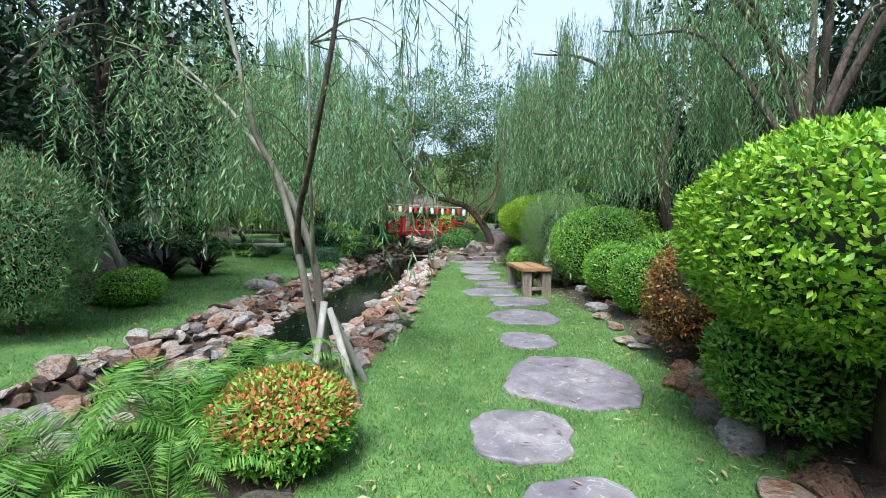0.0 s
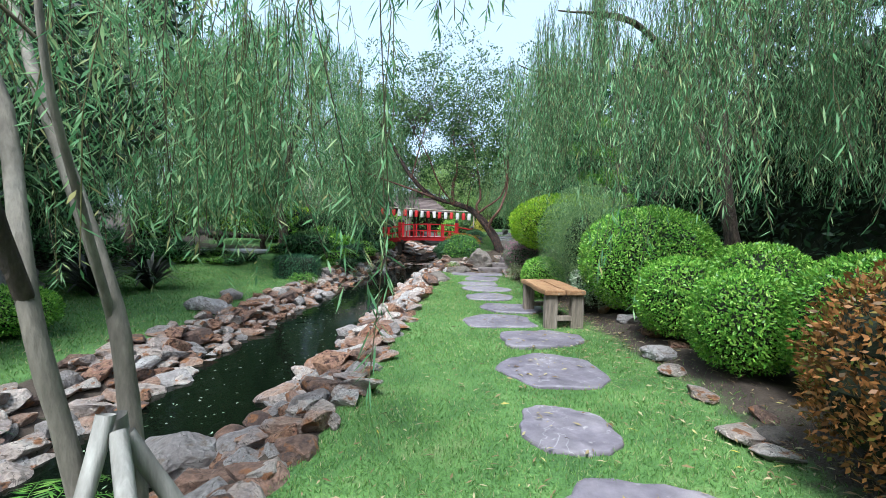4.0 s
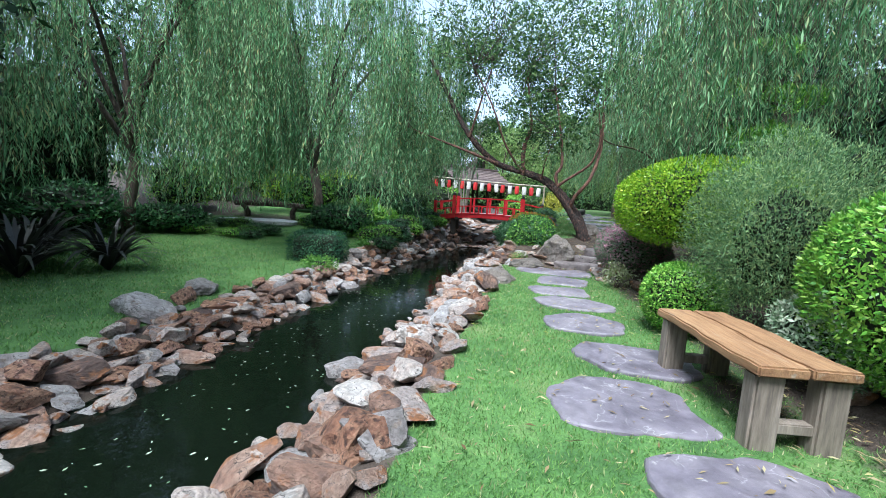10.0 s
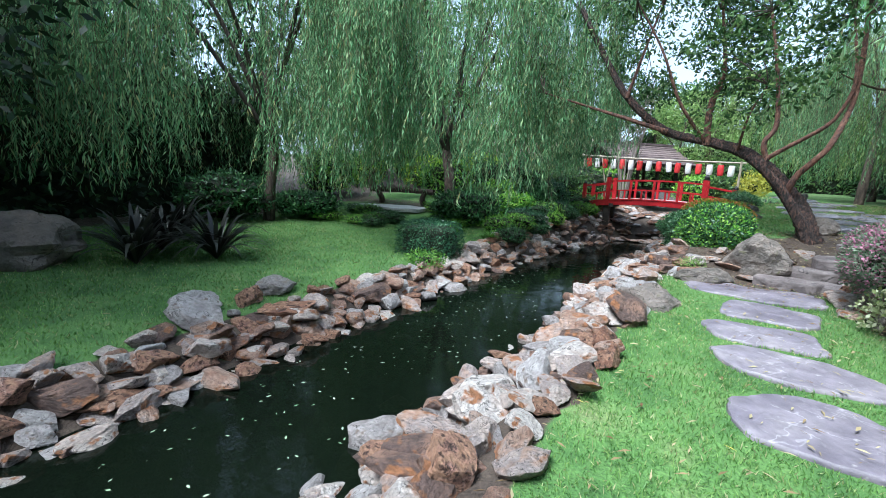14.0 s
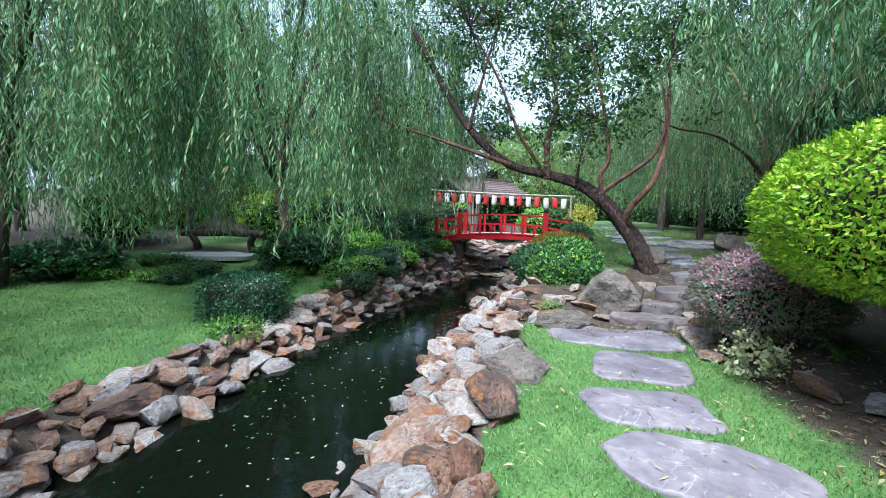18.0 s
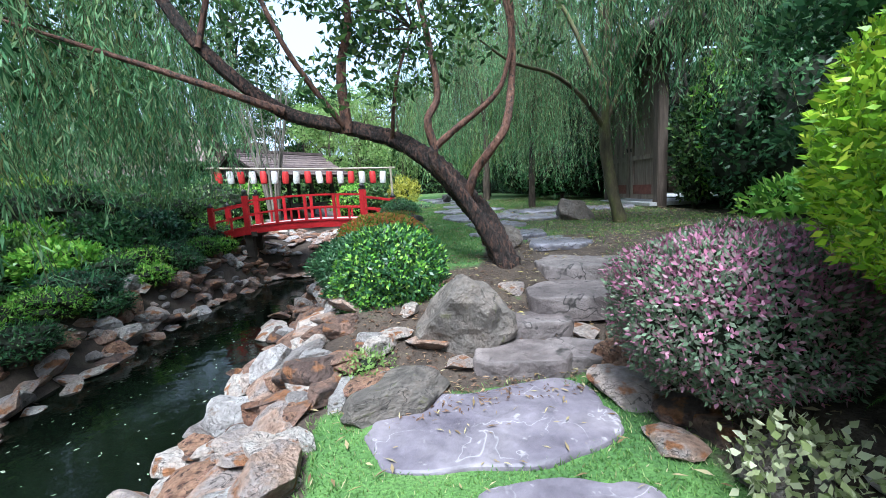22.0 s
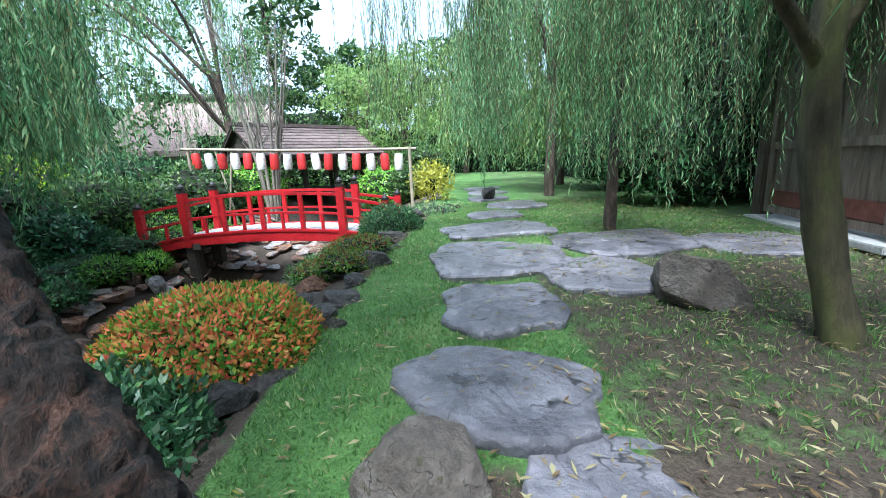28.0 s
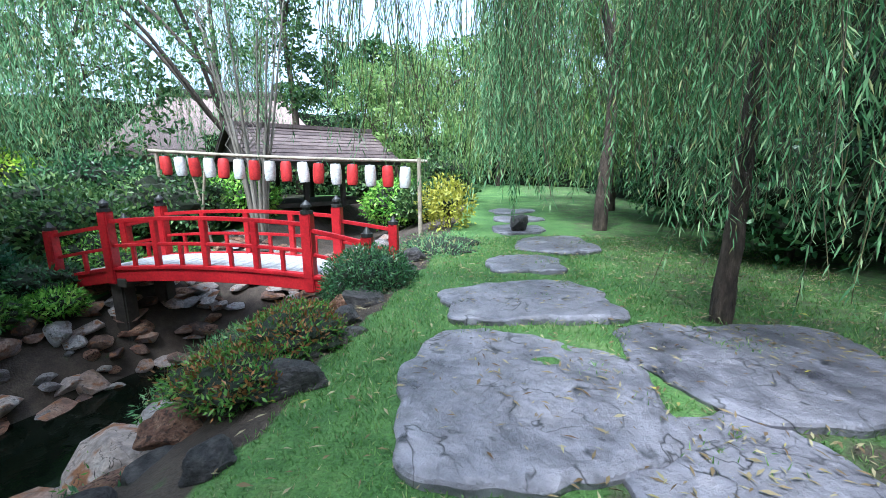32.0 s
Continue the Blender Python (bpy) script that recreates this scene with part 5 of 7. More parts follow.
def dome(n, rng, c, rx, ry, top, rim, hollow=0.0):
    """Points under a spreading crown: high in the middle, lower at the rim."""
    k = 12
    m = n // k + 1
    r = np.repeat(np.sqrt(rng.uniform(hollow ** 2, 1, m)), k)[:n]
    a = np.repeat(rng.uniform(0, 6.283, m), k)[:n]
    # twigs hang in bunches from the limbs
    z = rim + (top - rim) * (1 - r ** 1.8) + np.repeat(rng.uniform(-0.5, 0.5, m), k)[:n] * (top - rim) * 0.35 + rng.normal(0, 0.1, n)
    j = rng.normal(0, 0.10, (n, 2))
    return np.stack([c[0] + rx * r * np.cos(a) + j[:, 0], c[1] + ry * r * np.sin(a) + j[:, 1], z], 1), r


def willow(x, y, trunk, crown, n, seed, mat=M_WILLOW, leaf=0.14, gap=0.05, bark=M_BARK, low=(0.7, 2.2), r0=0.16, label="", limbs=7, group="weeping willows", keep=None, clear=None, wide=0.15, base=None, extra=(), arms=()):
    """A weeping willow. trunk: points from its base; crown: dx, dy, half-widths, top, rim."""
    rng = np.random.default_rng(seed)
    b = gz(x, y) if base is None else base
    top = thing("willow_tree", (x, y, b), label or "weeping willow with long hanging green twigs", "tree", group)
    pts = [(0, 0, -0.1)] + list(trunk)
    v, f, line = limb(pts, r0, r0 * 0.55, 16, 12)
    part("trunk", npmesh("trunk", v, f, bark, True), None, top)
    dx, dy, rx, ry, zt, zr = crown
    lim = []
    for k in range(limbs):
        a = 2 * np.pi * k / limbs + rng.uniform(-0.4, 0.4)
        q = rng.uniform(0.45, 0.85)
        end = np.array([dx + rx * q * np.cos(a), dy + ry * q * np.sin(a), zr + (zt - zr) * (1 - q ** 1.8) + 0.1])
        st = line[rng.integers(10, 16)]
        mid = (st + end) / 2 + np.array([0, 0, 0.35 * (zt - zr)])
        v, f, _ = limb([st, mid, end], r0 * 0.42, 0.012, 12, 7)
        lim.append((v, f))
    for v, f in lim:
        part("limb", npmesh("limb", v, f, bark, True), None, top)
    for p in arms:
        v, f, _ = limb(p, r0 * 0.42, 0.012, 16, 8, 0.06)
        part("branch", npmesh("branch", v, f, bark, True), None, top)
    o, r = dome(n, rng, (dx, dy), rx, ry, zt, zr)
    zb = low[0] + (low[1] - low[0]) * np.clip(np.repeat(rng.random(n // 12 + 1) ** 0.9, 12)[:n] + rng.normal(0, 0.13, n), 0, 1.3) - b
    zb = np.where(r < 0.6, np.maximum(zb, o[:, 2] - rng.uniform(0.8, 2.2, n)), zb)
    if clear is not None:
        zb = np.maximum(zb, np.where(clear(o[:, 0] + x, o[:, 1] + y), rng.uniform(1.7, 2.9, n) - b, -9))
    if keep is not None:
        ok = keep(o[:, 0] + x, o[:, 1] + y)
        o, zb = o[ok], zb[ok]
    for c, spread, count, lo_z, hi_z in extra:
        o = np.vstack([o, np.array(c) + rng.standard_normal((count, 3)) * [spread, spread, 0.3]])
        zb = np.concatenate([zb, rng.uniform(lo_z, hi_z, count)])
    (lv, lf), (tv, tf) = strands(o, zb, leaf, gap, rng, width=wide, droop=(-3.2, -0.6))
    part("foliage", npmesh("foliage", lv, lf, mat), None, top)
    tagged(part("twig_growth", npmesh("twig_growth", tv, tf, M_BARK_MOSS), None, top), kind="stuff")
    return top


# the old willow on the far lawn, and others behind it
willow(-6.95, 19.5, [(0.1, 0, 0.8), (-0.15, 0.1, 1.8), (-0.3, 0, 3.2)], (1.0, -1.6, 4.6, 5.0, 8.2, 4.2), 2100, 51, low=(0.95, 2.7), r0=0.2, gap=0.05, leaf=0.15, clear=lambda x, y: (y > 16.4) | (x > -6.4) & (x < -4.6), extra=[((3.6, 1.1, 3.9), 0.6, 130, 1.0, 2.4), ((2.7, 2.2, 3.9), 0.7, 130, 1.5, 2.8), ((2.4, 0.2, 3.8), 0.6, 90, 0.9, 2.2)], label="old weeping willow with a wide hanging curtain of leaves")
willow(-9.6, 14.5, [(0.1, 0, 0.8), (0.2, 0.1, 2.0), (0.1, 0, 3.8)], (0.9, -0.8, 4.0, 4.4, 7.6, 4.2), 1900, 52, low=(1.1, 3.0), leaf=0.15, gap=0.06)
willow(-12.5, 22.0, [(0.1, 0, 0.8), (0.2, 0.1, 2.0), (0.1, 0, 3.8)], (0, 0, 4.5, 4.5, 8.5, 4.6), 1000, 53, low=(1.5, 3.5), leaf=0.18, gap=0.10)
willow(-4.6, 28.5, [(0.1, 0, 0.8), (0.2, 0.1, 2.0), (0.1, 0, 3.8)], (-1.8, 0, 3.6, 3.6, 7.5, 4.4), 800, 54, low=(2.0, 3.8), leaf=0.18, gap=0.10)
# willows on the walked side
willow(5.2, 5.2, [(-0.15, 0.1, 0.9), (-0.35, 0.3, 2.0), (-0.3, 0.6, 3.4)], (-0.6, 0.6, 3.2, 3.4, 6.2, 3.8), 850, 55, low=(1.6, 3.2), mat=M_WILLOW, leaf=0.12, gap=0.042, wide=0.105, keep=lambda x, y: (x > 2.4) & (y > 3.8), label="weeping willow behind the clipped bushes",
       extra=[((x - 5.2, y - 5.2, 3.3), 0.05, 2, z - 0.1, z + 0.15) for x, y, z in ((1.56, 5.57, 0.75), (1.7, 5.9, 1.1), (1.5, 6.2, 1.25), (1.9, 5.2, 1.5), (2.05, 5.0, 1.4), (2.2, 5.3, 1.5), (2.35, 5.6, 1.6), (2.1, 5.6, 1.4), (2.4, 6.3, 1.8), (2.2, 6.9, 1.5), (1.85, 6.5, 1.2), (2.6, 6.8, 2.0), (2.5, 5.1, 1.7), (2.3, 4.7, 1.7), (1.75, 6.9, 1.7))])
willow(5.6, 9.8, [(-0.1, 0.1, 0.9), (-0.3, 0.1, 2.0), (-0.5, 0.1, 3.6)], (-1.2, 0.2, 3.4, 3.2, 6.4, 3.9), 1050, 56, low=(1.95, 3.2), leaf=0.12, gap=0.042, wide=0.105, keep=lambda x, y: (x > 1.7), label="weeping willow leaning over the bench")
willow(5.6, 14.6, [(-0.1, 0.1, 0.9), (-0.2, 0.1, 2.0), (-0.5, 0.1, 3.4)], (-1.6, -0.6, 3.2, 3.0, 6.2, 4.0), 900, 57, low=(2.6, 3.8), keep=lambda x, y: (x > 1.7), label="weeping willow over the upper path")
willow(4.5, 17.5, [(-0.12, 0.1, 0.6), (-0.2, 0.15, 1.3), (-0.15, 0.2, 2.4), (-0.1, 0.2, 3.6)], (0.6, 0.8, 2.3, 2.3, 5.4, 3.4), 420, 58, bark=M_BARK_MOSS, low=(2.2, 3.8), r0=0.105, leaf=0.11, gap=0.04, wide=0.105, keep=lambda x, y: (x > 3.6), arms=[[(-0.17, 0.15, 1.45), (-0.6, 0.1, 1.95), (-1.2, -0.1, 2.25), (-1.9, -0.3, 2.35), (-2.4, -0.4, 2.6)], [(-0.15, 0.2, 1.6), (0.15, 0.1, 2.3), (0.5, 0.0, 3.2)]], label="young willow with a mossy green trunk near the gate")
willow(4.4, 20.7, [(0.02, 0, 0.8), (0.1, 0.1, 1.8), (0.25, 0.1, 3.0)], (0.2, 0.4, 2.2, 2.4, 5.4, 3.3), 900, 59, low=(2.0, 3.5), r0=0.078, gap=0.036, leaf=0.088, wide=0.105, extra=[((-2.65, 0.2, 3.4), 0.3, 60, 1.25, 1.9), ((-0.35, -0.7, 3.3), 0.3, 70, 0.75, 1.5), ((0.3, -0.9, 3.2), 0.35, 60, 0.3, 1.2)], label="weeping willow with a dark trunk beside the flagstones")
willow(4.6, 24.7, [(0.03, 0, 0.8), (0.1, 0.1, 1.8), (0.1, 0.1, 3.0)], (0, 0, 2.4, 2.6, 5.4, 3.2), 1000, 60, low=(1.5, 2.8), r0=0.12, mat=M_WILLOW, leaf=0.13)
willow(5.6, 27.5, [(0.03, 0, 0.8), (0.1, 0.1, 1.8), (0.1, 0.1, 3.0)], (-0.5, 0, 2.8, 2.8, 6.0, 3.4), 800, 61, low=(1.8, 3.0), r0=0.12, mat=M_WILLOW_YEL, leaf=0.15, gap=0.07)
willow(0.6, 33.0, [(0.03, 0, 0.8), (0.1, 0.1, 1.8), (0.1, 0.1, 3.4)], (0, 0, 2.4, 2.4, 5.6, 3.8), 480, 62, low=(2.4, 3.8), mat=M_WILLOW_YEL, leaf=0.18, gap=0.09)

# the young willow tied to stakes, close to the start
rng = np.random.default_rng(70)
yw = thing("young_willow", (-0.8, 3.25, -0.02), "slender young willow with pale stems, tied to stakes", "tree")
STEMS = [([(-0.2, 0.42, -0.1), (-0.3, 0.55, 0.45), (-0.37, 0.6, 0.9), (-0.41, 0.6, 1.18), (-0.58, 0.62, 1.67), (-0.89, 0.8, 2.12), (-1.11, 0.97, 2.33), (-1.37, 1.18, 2.61), (-1.75, 1.4, 2.95), (-2.3, 1.6, 3.4)], 0.048, 0.014, M_BARK_GREY),
         ([(-0.24, 0.36, -0.1), (-0.3, 0.33, 0.4), (-0.37, 0.3, 0.85), (-0.45, 0.28, 1.3), (-0.68, 0.45, 1.95), (-0.88, 0.5, 2.3), (-1.04, 0.52, 2.95), (-1.2, 0.55, 3.6)], 0.04, 0.018, M_BARK_GREY),
         ([(-0.44, 0.27, 1.28), (-0.38, 0.12, 1.6), (-0.2, -0.12, 2.0), (-0.05, -0.3, 2.43), (0.07, -0.3, 3.08), (0.15, -0.28, 3.9)], 0.028, 0.012, M_BARK),
         ([(-0.41, 0.58, 1.15), (-0.36, 0.4, 1.6), (-0.32, 0.24, 2.1), (-0.3, 0.2, 3.0)], 0.018, 0.008, M_BARK_GREY),
         ([(-1.55, 1.35, 2.8), (-2.0, 1.4, 3.1), (-2.5, 1.4, 3.4), (-3.0, 1.4, 3.55)], 0.014, 0.006, M_BARK_GREY)]
for k, (p, a, b, mt) in enumerate(STEMS):
    v, f, _ = limb(p, a, b, 22, 9, 0.06)
    part("stem", npmesh("stem", v, f, mt, True), None, yw)
o = []
for (cx, cy, cz, sx, sy, sz, n) in [(-1.2, 0.2, 2.9, 0.5, 0.5, 0.4, 26), (-0.5, 0.5, 3.2, 0.6, 0.6, 0.4, 34), (0.45, 0.9, 3.0, 0.32, 0.5, 0.4, 26), (-1.7, 0.6, 2.8, 0.4, 0.5, 0.3, 16), (-0.9, 1.3, 3.3, 0.7, 0.5, 0.4, 26), (0.75, 2.4, 3.1, 0.4, 0.5, 0.4, 24), (-2.6, 0.8, 3.2, 0.6, 0.6, 0.4, 20), (-0.35, 1.4, 3.0, 0.28, 0.2, 0.2, 34), (-1.1, 1.35, 3.0, 0.3, 0.2, 0.2, 26), (-0.2, 1.3, 2.9, 0.2, 0.25, 0.2, 20), (0.85, -1.6, 3.1, 0.25, 0.25, 0.15, 14), (0.95, 0.3, 3.2, 0.25, 0.5, 0.15, 18)]:
    o.append(np.array([cx, cy, cz]) + rng.standard_normal((n, 3)) * [sx, sy, sz])
o = np.vstack(o)
o = o[o[:, 1] < 1.75]
(lv, lf), (tv, tf) = strands(o, np.where(o[:, 0] > 0.12, 2.45 + 0.3 * rng.random(len(o)), np.maximum(o[:, 2] - rng.uniform(0.3, 1.9, len(o)), 1.1 + 0.6 * rng.random(len(o)))), 0.095, 0.03, rng, width=0.14)
NEAR = [(-0.06, 3.7, 0.92), (-0.15, 3.95, 1.3), (-0.3, 3.96, 1.2), (-0.41, 3.66, 0.98), (-0.1, 4.15, 1.55), (-0.5, 5.15, 1.74), (-1.7, 4.96, 0.88), (-1.3, 4.6, 1.3), (-0.9, 4.4, 1.35), (-1.1, 4.9, 1.4), (-1.9, 4.7, 1.4), (-2.2, 3.5, 1.45), (-2.7, 5.1, 1.1), (-2.5, 4.9, 1.3), (-0.14, 2.15, 1.3), (-0.13, 2.4, 0.86), (-0.28, 2.35, 1.5), (0.0, 2.6, 1.75), (-1.5, 4.2, 1.5), (-2.0, 4.3, 1.7)]
near_o = np.array([(x + 0.8 + rng.normal(0, 0.12), y - 3.25 + rng.normal(0, 0.12), rng.uniform(2.7, 3.3)) for x, y, z in NEAR])
(nv, nf), (mv, mf) = strands(near_o, [z for x, y, z in NEAR], 0.115, 0.026, rng, width=0.08, sway=0.04, droop=(-1.7, -0.5))
(lv, lf), (tv, tf) = merge([(lv, lf), (nv, nf)]), merge([(tv, tf), (mv, mf)])
part("foliage", npmesh("foliage", lv, lf, M_WILLOW), None, yw)
tagged(part("twig_growth", npmesh("twig_growth", tv, tf, M_BARK_MOSS), None, yw), kind="stuff")
lim = []
tips_ = [np.array(p[-1]) for p, *_ in STEMS] + [np.array(p[-2]) for p, *_ in STEMS]
for q in o[::10]:
    st = min(tips_, key=lambda e: np.linalg.norm(e - q))
    v, f, _ = limb([st, (st + q) / 2 + [0, 0, 0.22], q], 0.007, 0.003, 9, 5, 0)
    lim.append((v, f))
tagged(part("branch_growth", npmesh("branch_growth", *merge(lim), M_BARK_MOSS, True), None, yw), kind="stuff")
for k, (a, b) in enumerate([((-0.68, 3.3, -0.05), (-1.0, 3.6, 0.76)), ((-1.12, 3.32, -0.05), (-1.04, 3.6, 0.82)), ((-0.72, 3.85, -0.05), (-1.02, 3.66, 0.72)), ((-1.2, 3.9, -0.1), (-1.07, 3.68, 0.78))]):
    v, f, _ = limb([a, ((a[0] + b[0]) / 2 + 0.01, (a[1] + b[1]) / 2, (a[2] + b[2]) / 2), b], 0.034, 0.03, 8, 10, 0.08)
    tagged(new("wooden_stake", npmesh("wooden_stake", v, f, M_STAKE, True)), "weathered grey wooden stake propping the young willow", "stake", "tree stakes")
# stakes of another young tree on the far lawn
for k, (a, b) in enumerate([((-6.38, 6.92, -0.05), (-6.36, 7.1, 1.95)), ((-6.02, 8.0, -0.05), (-6.2, 7.25, 1.93))]):
    v, f, _ = limb([a, ((a[0] + b[0]) / 2, (a[1] + b[1]) / 2, (a[2] + b[2]) / 2), b], 0.075, 0.07, 8, 10, 0.06)
    tagged(new("wooden_stake", npmesh("wooden_stake", v, f, M_STAKE, True)), "pale grey wooden stake leaning on a young tree", "stake", "tree stakes")

# ---- broad-leaved trees ----


def leafy(centres, radii, per, leaf, rng, aspect=0.42):
    p = []
    for c, r in zip(centres, radii):
        d = unit(rng.standard_normal((per, 3))) * rng.uniform(0.35, 1.0, (per, 1)) ** 0.5
        p.append(np.asarray(c) + d * r)
    p = np.vstack(p)
    al = rng.standard_normal((len(p), 3)) + [0, 0, -0.25]
    L = leaf * rng.uniform(0.65, 1.3, len(p))
    return blades(p, al, rng.standard_normal((len(p), 3)), L, L * aspect)


def broad_tree(x, y, h, spread, seed, mat, clumps=40, per=160, leaf=0.14, r0=0.16, bark=M_BARK, low=0.35, label="broad-leaved garden tree with an uneven crown", group="background trees"):
    rng = np.random.default_rng(seed)
    top = thing("tree", (x, y, gz(x, y)), label, "tree", group)
    v, f, line = limb([(0, 0, -0.1), (rng.uniform(-0.2, 0.2), 0, h * 0.3), (rng.uniform(-0.4, 0.4), rng.uniform(-0.4, 0.4), h * 0.62), (0, 0, h * 0.9)], r0, r0 * 0.25, 14, 9)
    part("trunk", npmesh("trunk", v, f, bark, True), None, top)
    cs, rs, lim = [], [], []
    for k in range(clumps):
        a, q, zz = rng.uniform(0, 6.28), np.sqrt(rng.random()), rng.uniform(low, 1.0)
        w = spread * q * np.sin(np.pi * np.clip((zz - low) / (1.08 - low), 0.12, 0.97)) ** 0.6
        c = np.array([w * np.cos(a), w * np.sin(a), zz * h])
        cs.append(c)
        rs.append(np.array([1, 1, 0.7]) * spread * rng.uniform(0.2, 0.34))
        if k % 4 == 0:
            st = line[rng.integers(5, 13)]
            v, f, _ = limb([st, (st + c) / 2 + [0, 0, 0.2], c], r0 * 0.3, 0.012, 8, 6)
            lim.append((v, f))
    for v, f in lim:
        part("limb", npmesh("limb", v, f, bark, True), None, top)
    v, f = leafy(cs, rs, per, leaf, rng)
    part("crown", npmesh("crown", v, f, mat), None, top)
    return top


# the leaning tree over the path's bend
rng = np.random.default_rng(80)
lt = thing("leaning_tree", (1.83, 15.79, 0.80), "old leaning tree with flaking red-brown bark", "tree")
T_MAIN = [(0.05, 0.0, -0.15), (-0.12, 0.11, 0.32), (-0.31, 0.2, 0.61), (-0.51, 0.28, 0.88), (-0.7, 0.42, 1.09), (-1.0, 0.68, 1.32), (-1.5, 0.92, 1.5), (-2.23, 0.96, 1.72), (-2.95, 0.94, 2.37), (-3.55, 1.11, 3.32), (-4.15, 1.23, 4.4)]
v, f, _ = limb(T_MAIN, 0.138, 0.045, 150, 28, 0.12)
part("trunk", npmesh("trunk", v, f, M_BARK_RED, True), None, lt)
BRANCH = [([(-0.34, 0.16, 0.54), (-0.34, 0.05, 0.64), (-0.32, -0.02, 0.77), (-0.26, -0.07, 0.93), (-0.15, -0.18, 1.09), (0.0, -0.23, 1.33), (0.22, 0.12, 1.9), (0.26, 0.2, 2.5), (0.24, 0.28, 3.2)], 0.05, 0.03),
          ([(-0.7, -0.15, 1.12), (-0.76, -0.18, 1.38), (-0.65, -0.14, 1.59), (-0.66, -0.09, 1.95), (-0.75, 0.03, 2.6), (-0.9, 0.2, 3.4)], 0.04, 0.02), ([(-0.7, -0.15, 1.14), (-0.48, -0.14, 1.31), (-0.08, -0.04, 1.6), (0.1, 0.03, 1.85), (0.2, 0.1, 2.3), (0.1, 0.3, 3.2)], 0.036, 0.016),
          ([(-1.5, 0.84, 1.43), (-1.51, 0.78, 2.12), (-1.39, 0.72, 2.71), (-1.57, 0.87, 3.92)], 0.065, 0.022), ([(-1.5, 0.84, 1.45), (-1.99, 0.39, 2.12), (-2.35, 0.15, 2.96), (-2.83, 0.03, 3.8)], 0.034, 0.011),
          ([(-2.17, 0.87, 1.68), (-2.95, 0.63, 1.94), (-3.67, 0.51, 2.18), (-4.51, 0.51, 2.48)], 0.046, 0.011), ([(-2.95, 0.87, 2.34), (-2.71, 0.99, 3.32), (-2.47, 1.11, 4.28)], 0.034, 0.011), ([(-1.03, 0.64, 1.27), (-0.97, 0.27, 1.85), (-0.8, 0.11, 2.29)], 0.023, 0.009)]
LOW_STEM = ([(-0.02, -0.03, 0.0), (-0.23, -0.01, 0.36), (-0.42, -0.04, 0.65), (-0.57, -0.08, 0.84), (-0.69, -0.12, 0.96), (-0.73, -0.14, 1.05), (-0.7, -0.15, 1.16)], 0.078, 0.045)
for p, a, b in BRANCH + [LOW_STEM]:
    v, f, _ = limb(p, a, b, 40, 14, 0.09)
    part("branch", npmesh("branch", v, f, M_BARK_RED if a > 0.07 else M_BARK_LIMB, True), None, lt)
cs, rs = [], []
for p, a, b in BRANCH + [(T_MAIN[5:], 0, 0)]:
    q = np.array(p[-1])
    for k in range(11):
        cs.append(q + rng.standard_normal(3) * [0.6, 0.6, 0.42] + [0, 0, 0.25])
        rs.append(np.array([0.36, 0.36, 0.26]))
for k in range(55):
    cs.append(np.array([-1.3, 0.9, 2.95]) + rng.standard_normal(3) * [1.2, 0.7, 0.5])
    rs.append(np.array([0.3, 0.3, 0.22]))
for k in range(90):
    cs.append(np.array([-1.3, 1.4, 4.7]) + rng.standard_normal(3) * [1.7, 1.1, 0.85])
    rs.append(np.array([0.42, 0.42, 0.28]))
for k in range(105):
    cs.append(np.array([-1.9, 1.6, 5.6]) + rng.standard_normal(3) * [1.7, 1.2, 0.75])
    rs.append(np.array([0.45, 0.45, 0.3]))
lim = []
for c in cs[::2]:
    st = np.array(min((b[0][-1] for b in BRANCH), key=lambda e: np.linalg.norm(np.array(e) - c)))
    v, f, _ = limb([st, (st + c) / 2 + [0, 0, 0.08], c], 0.012, 0.004, 7, 5, 0)
    lim.append((v, f))
tagged(part("twig_growth", npmesh("twig_growth", *merge(lim), M_BARK, True), None, lt), kind="stuff")
v, f = leafy(cs, rs, 85, 0.1, rng, 0.4)
part("crown", npmesh("crown", v, f, M_TREELEAF), None, lt)
lt.scale = (1.02, 1.02, 1.02)
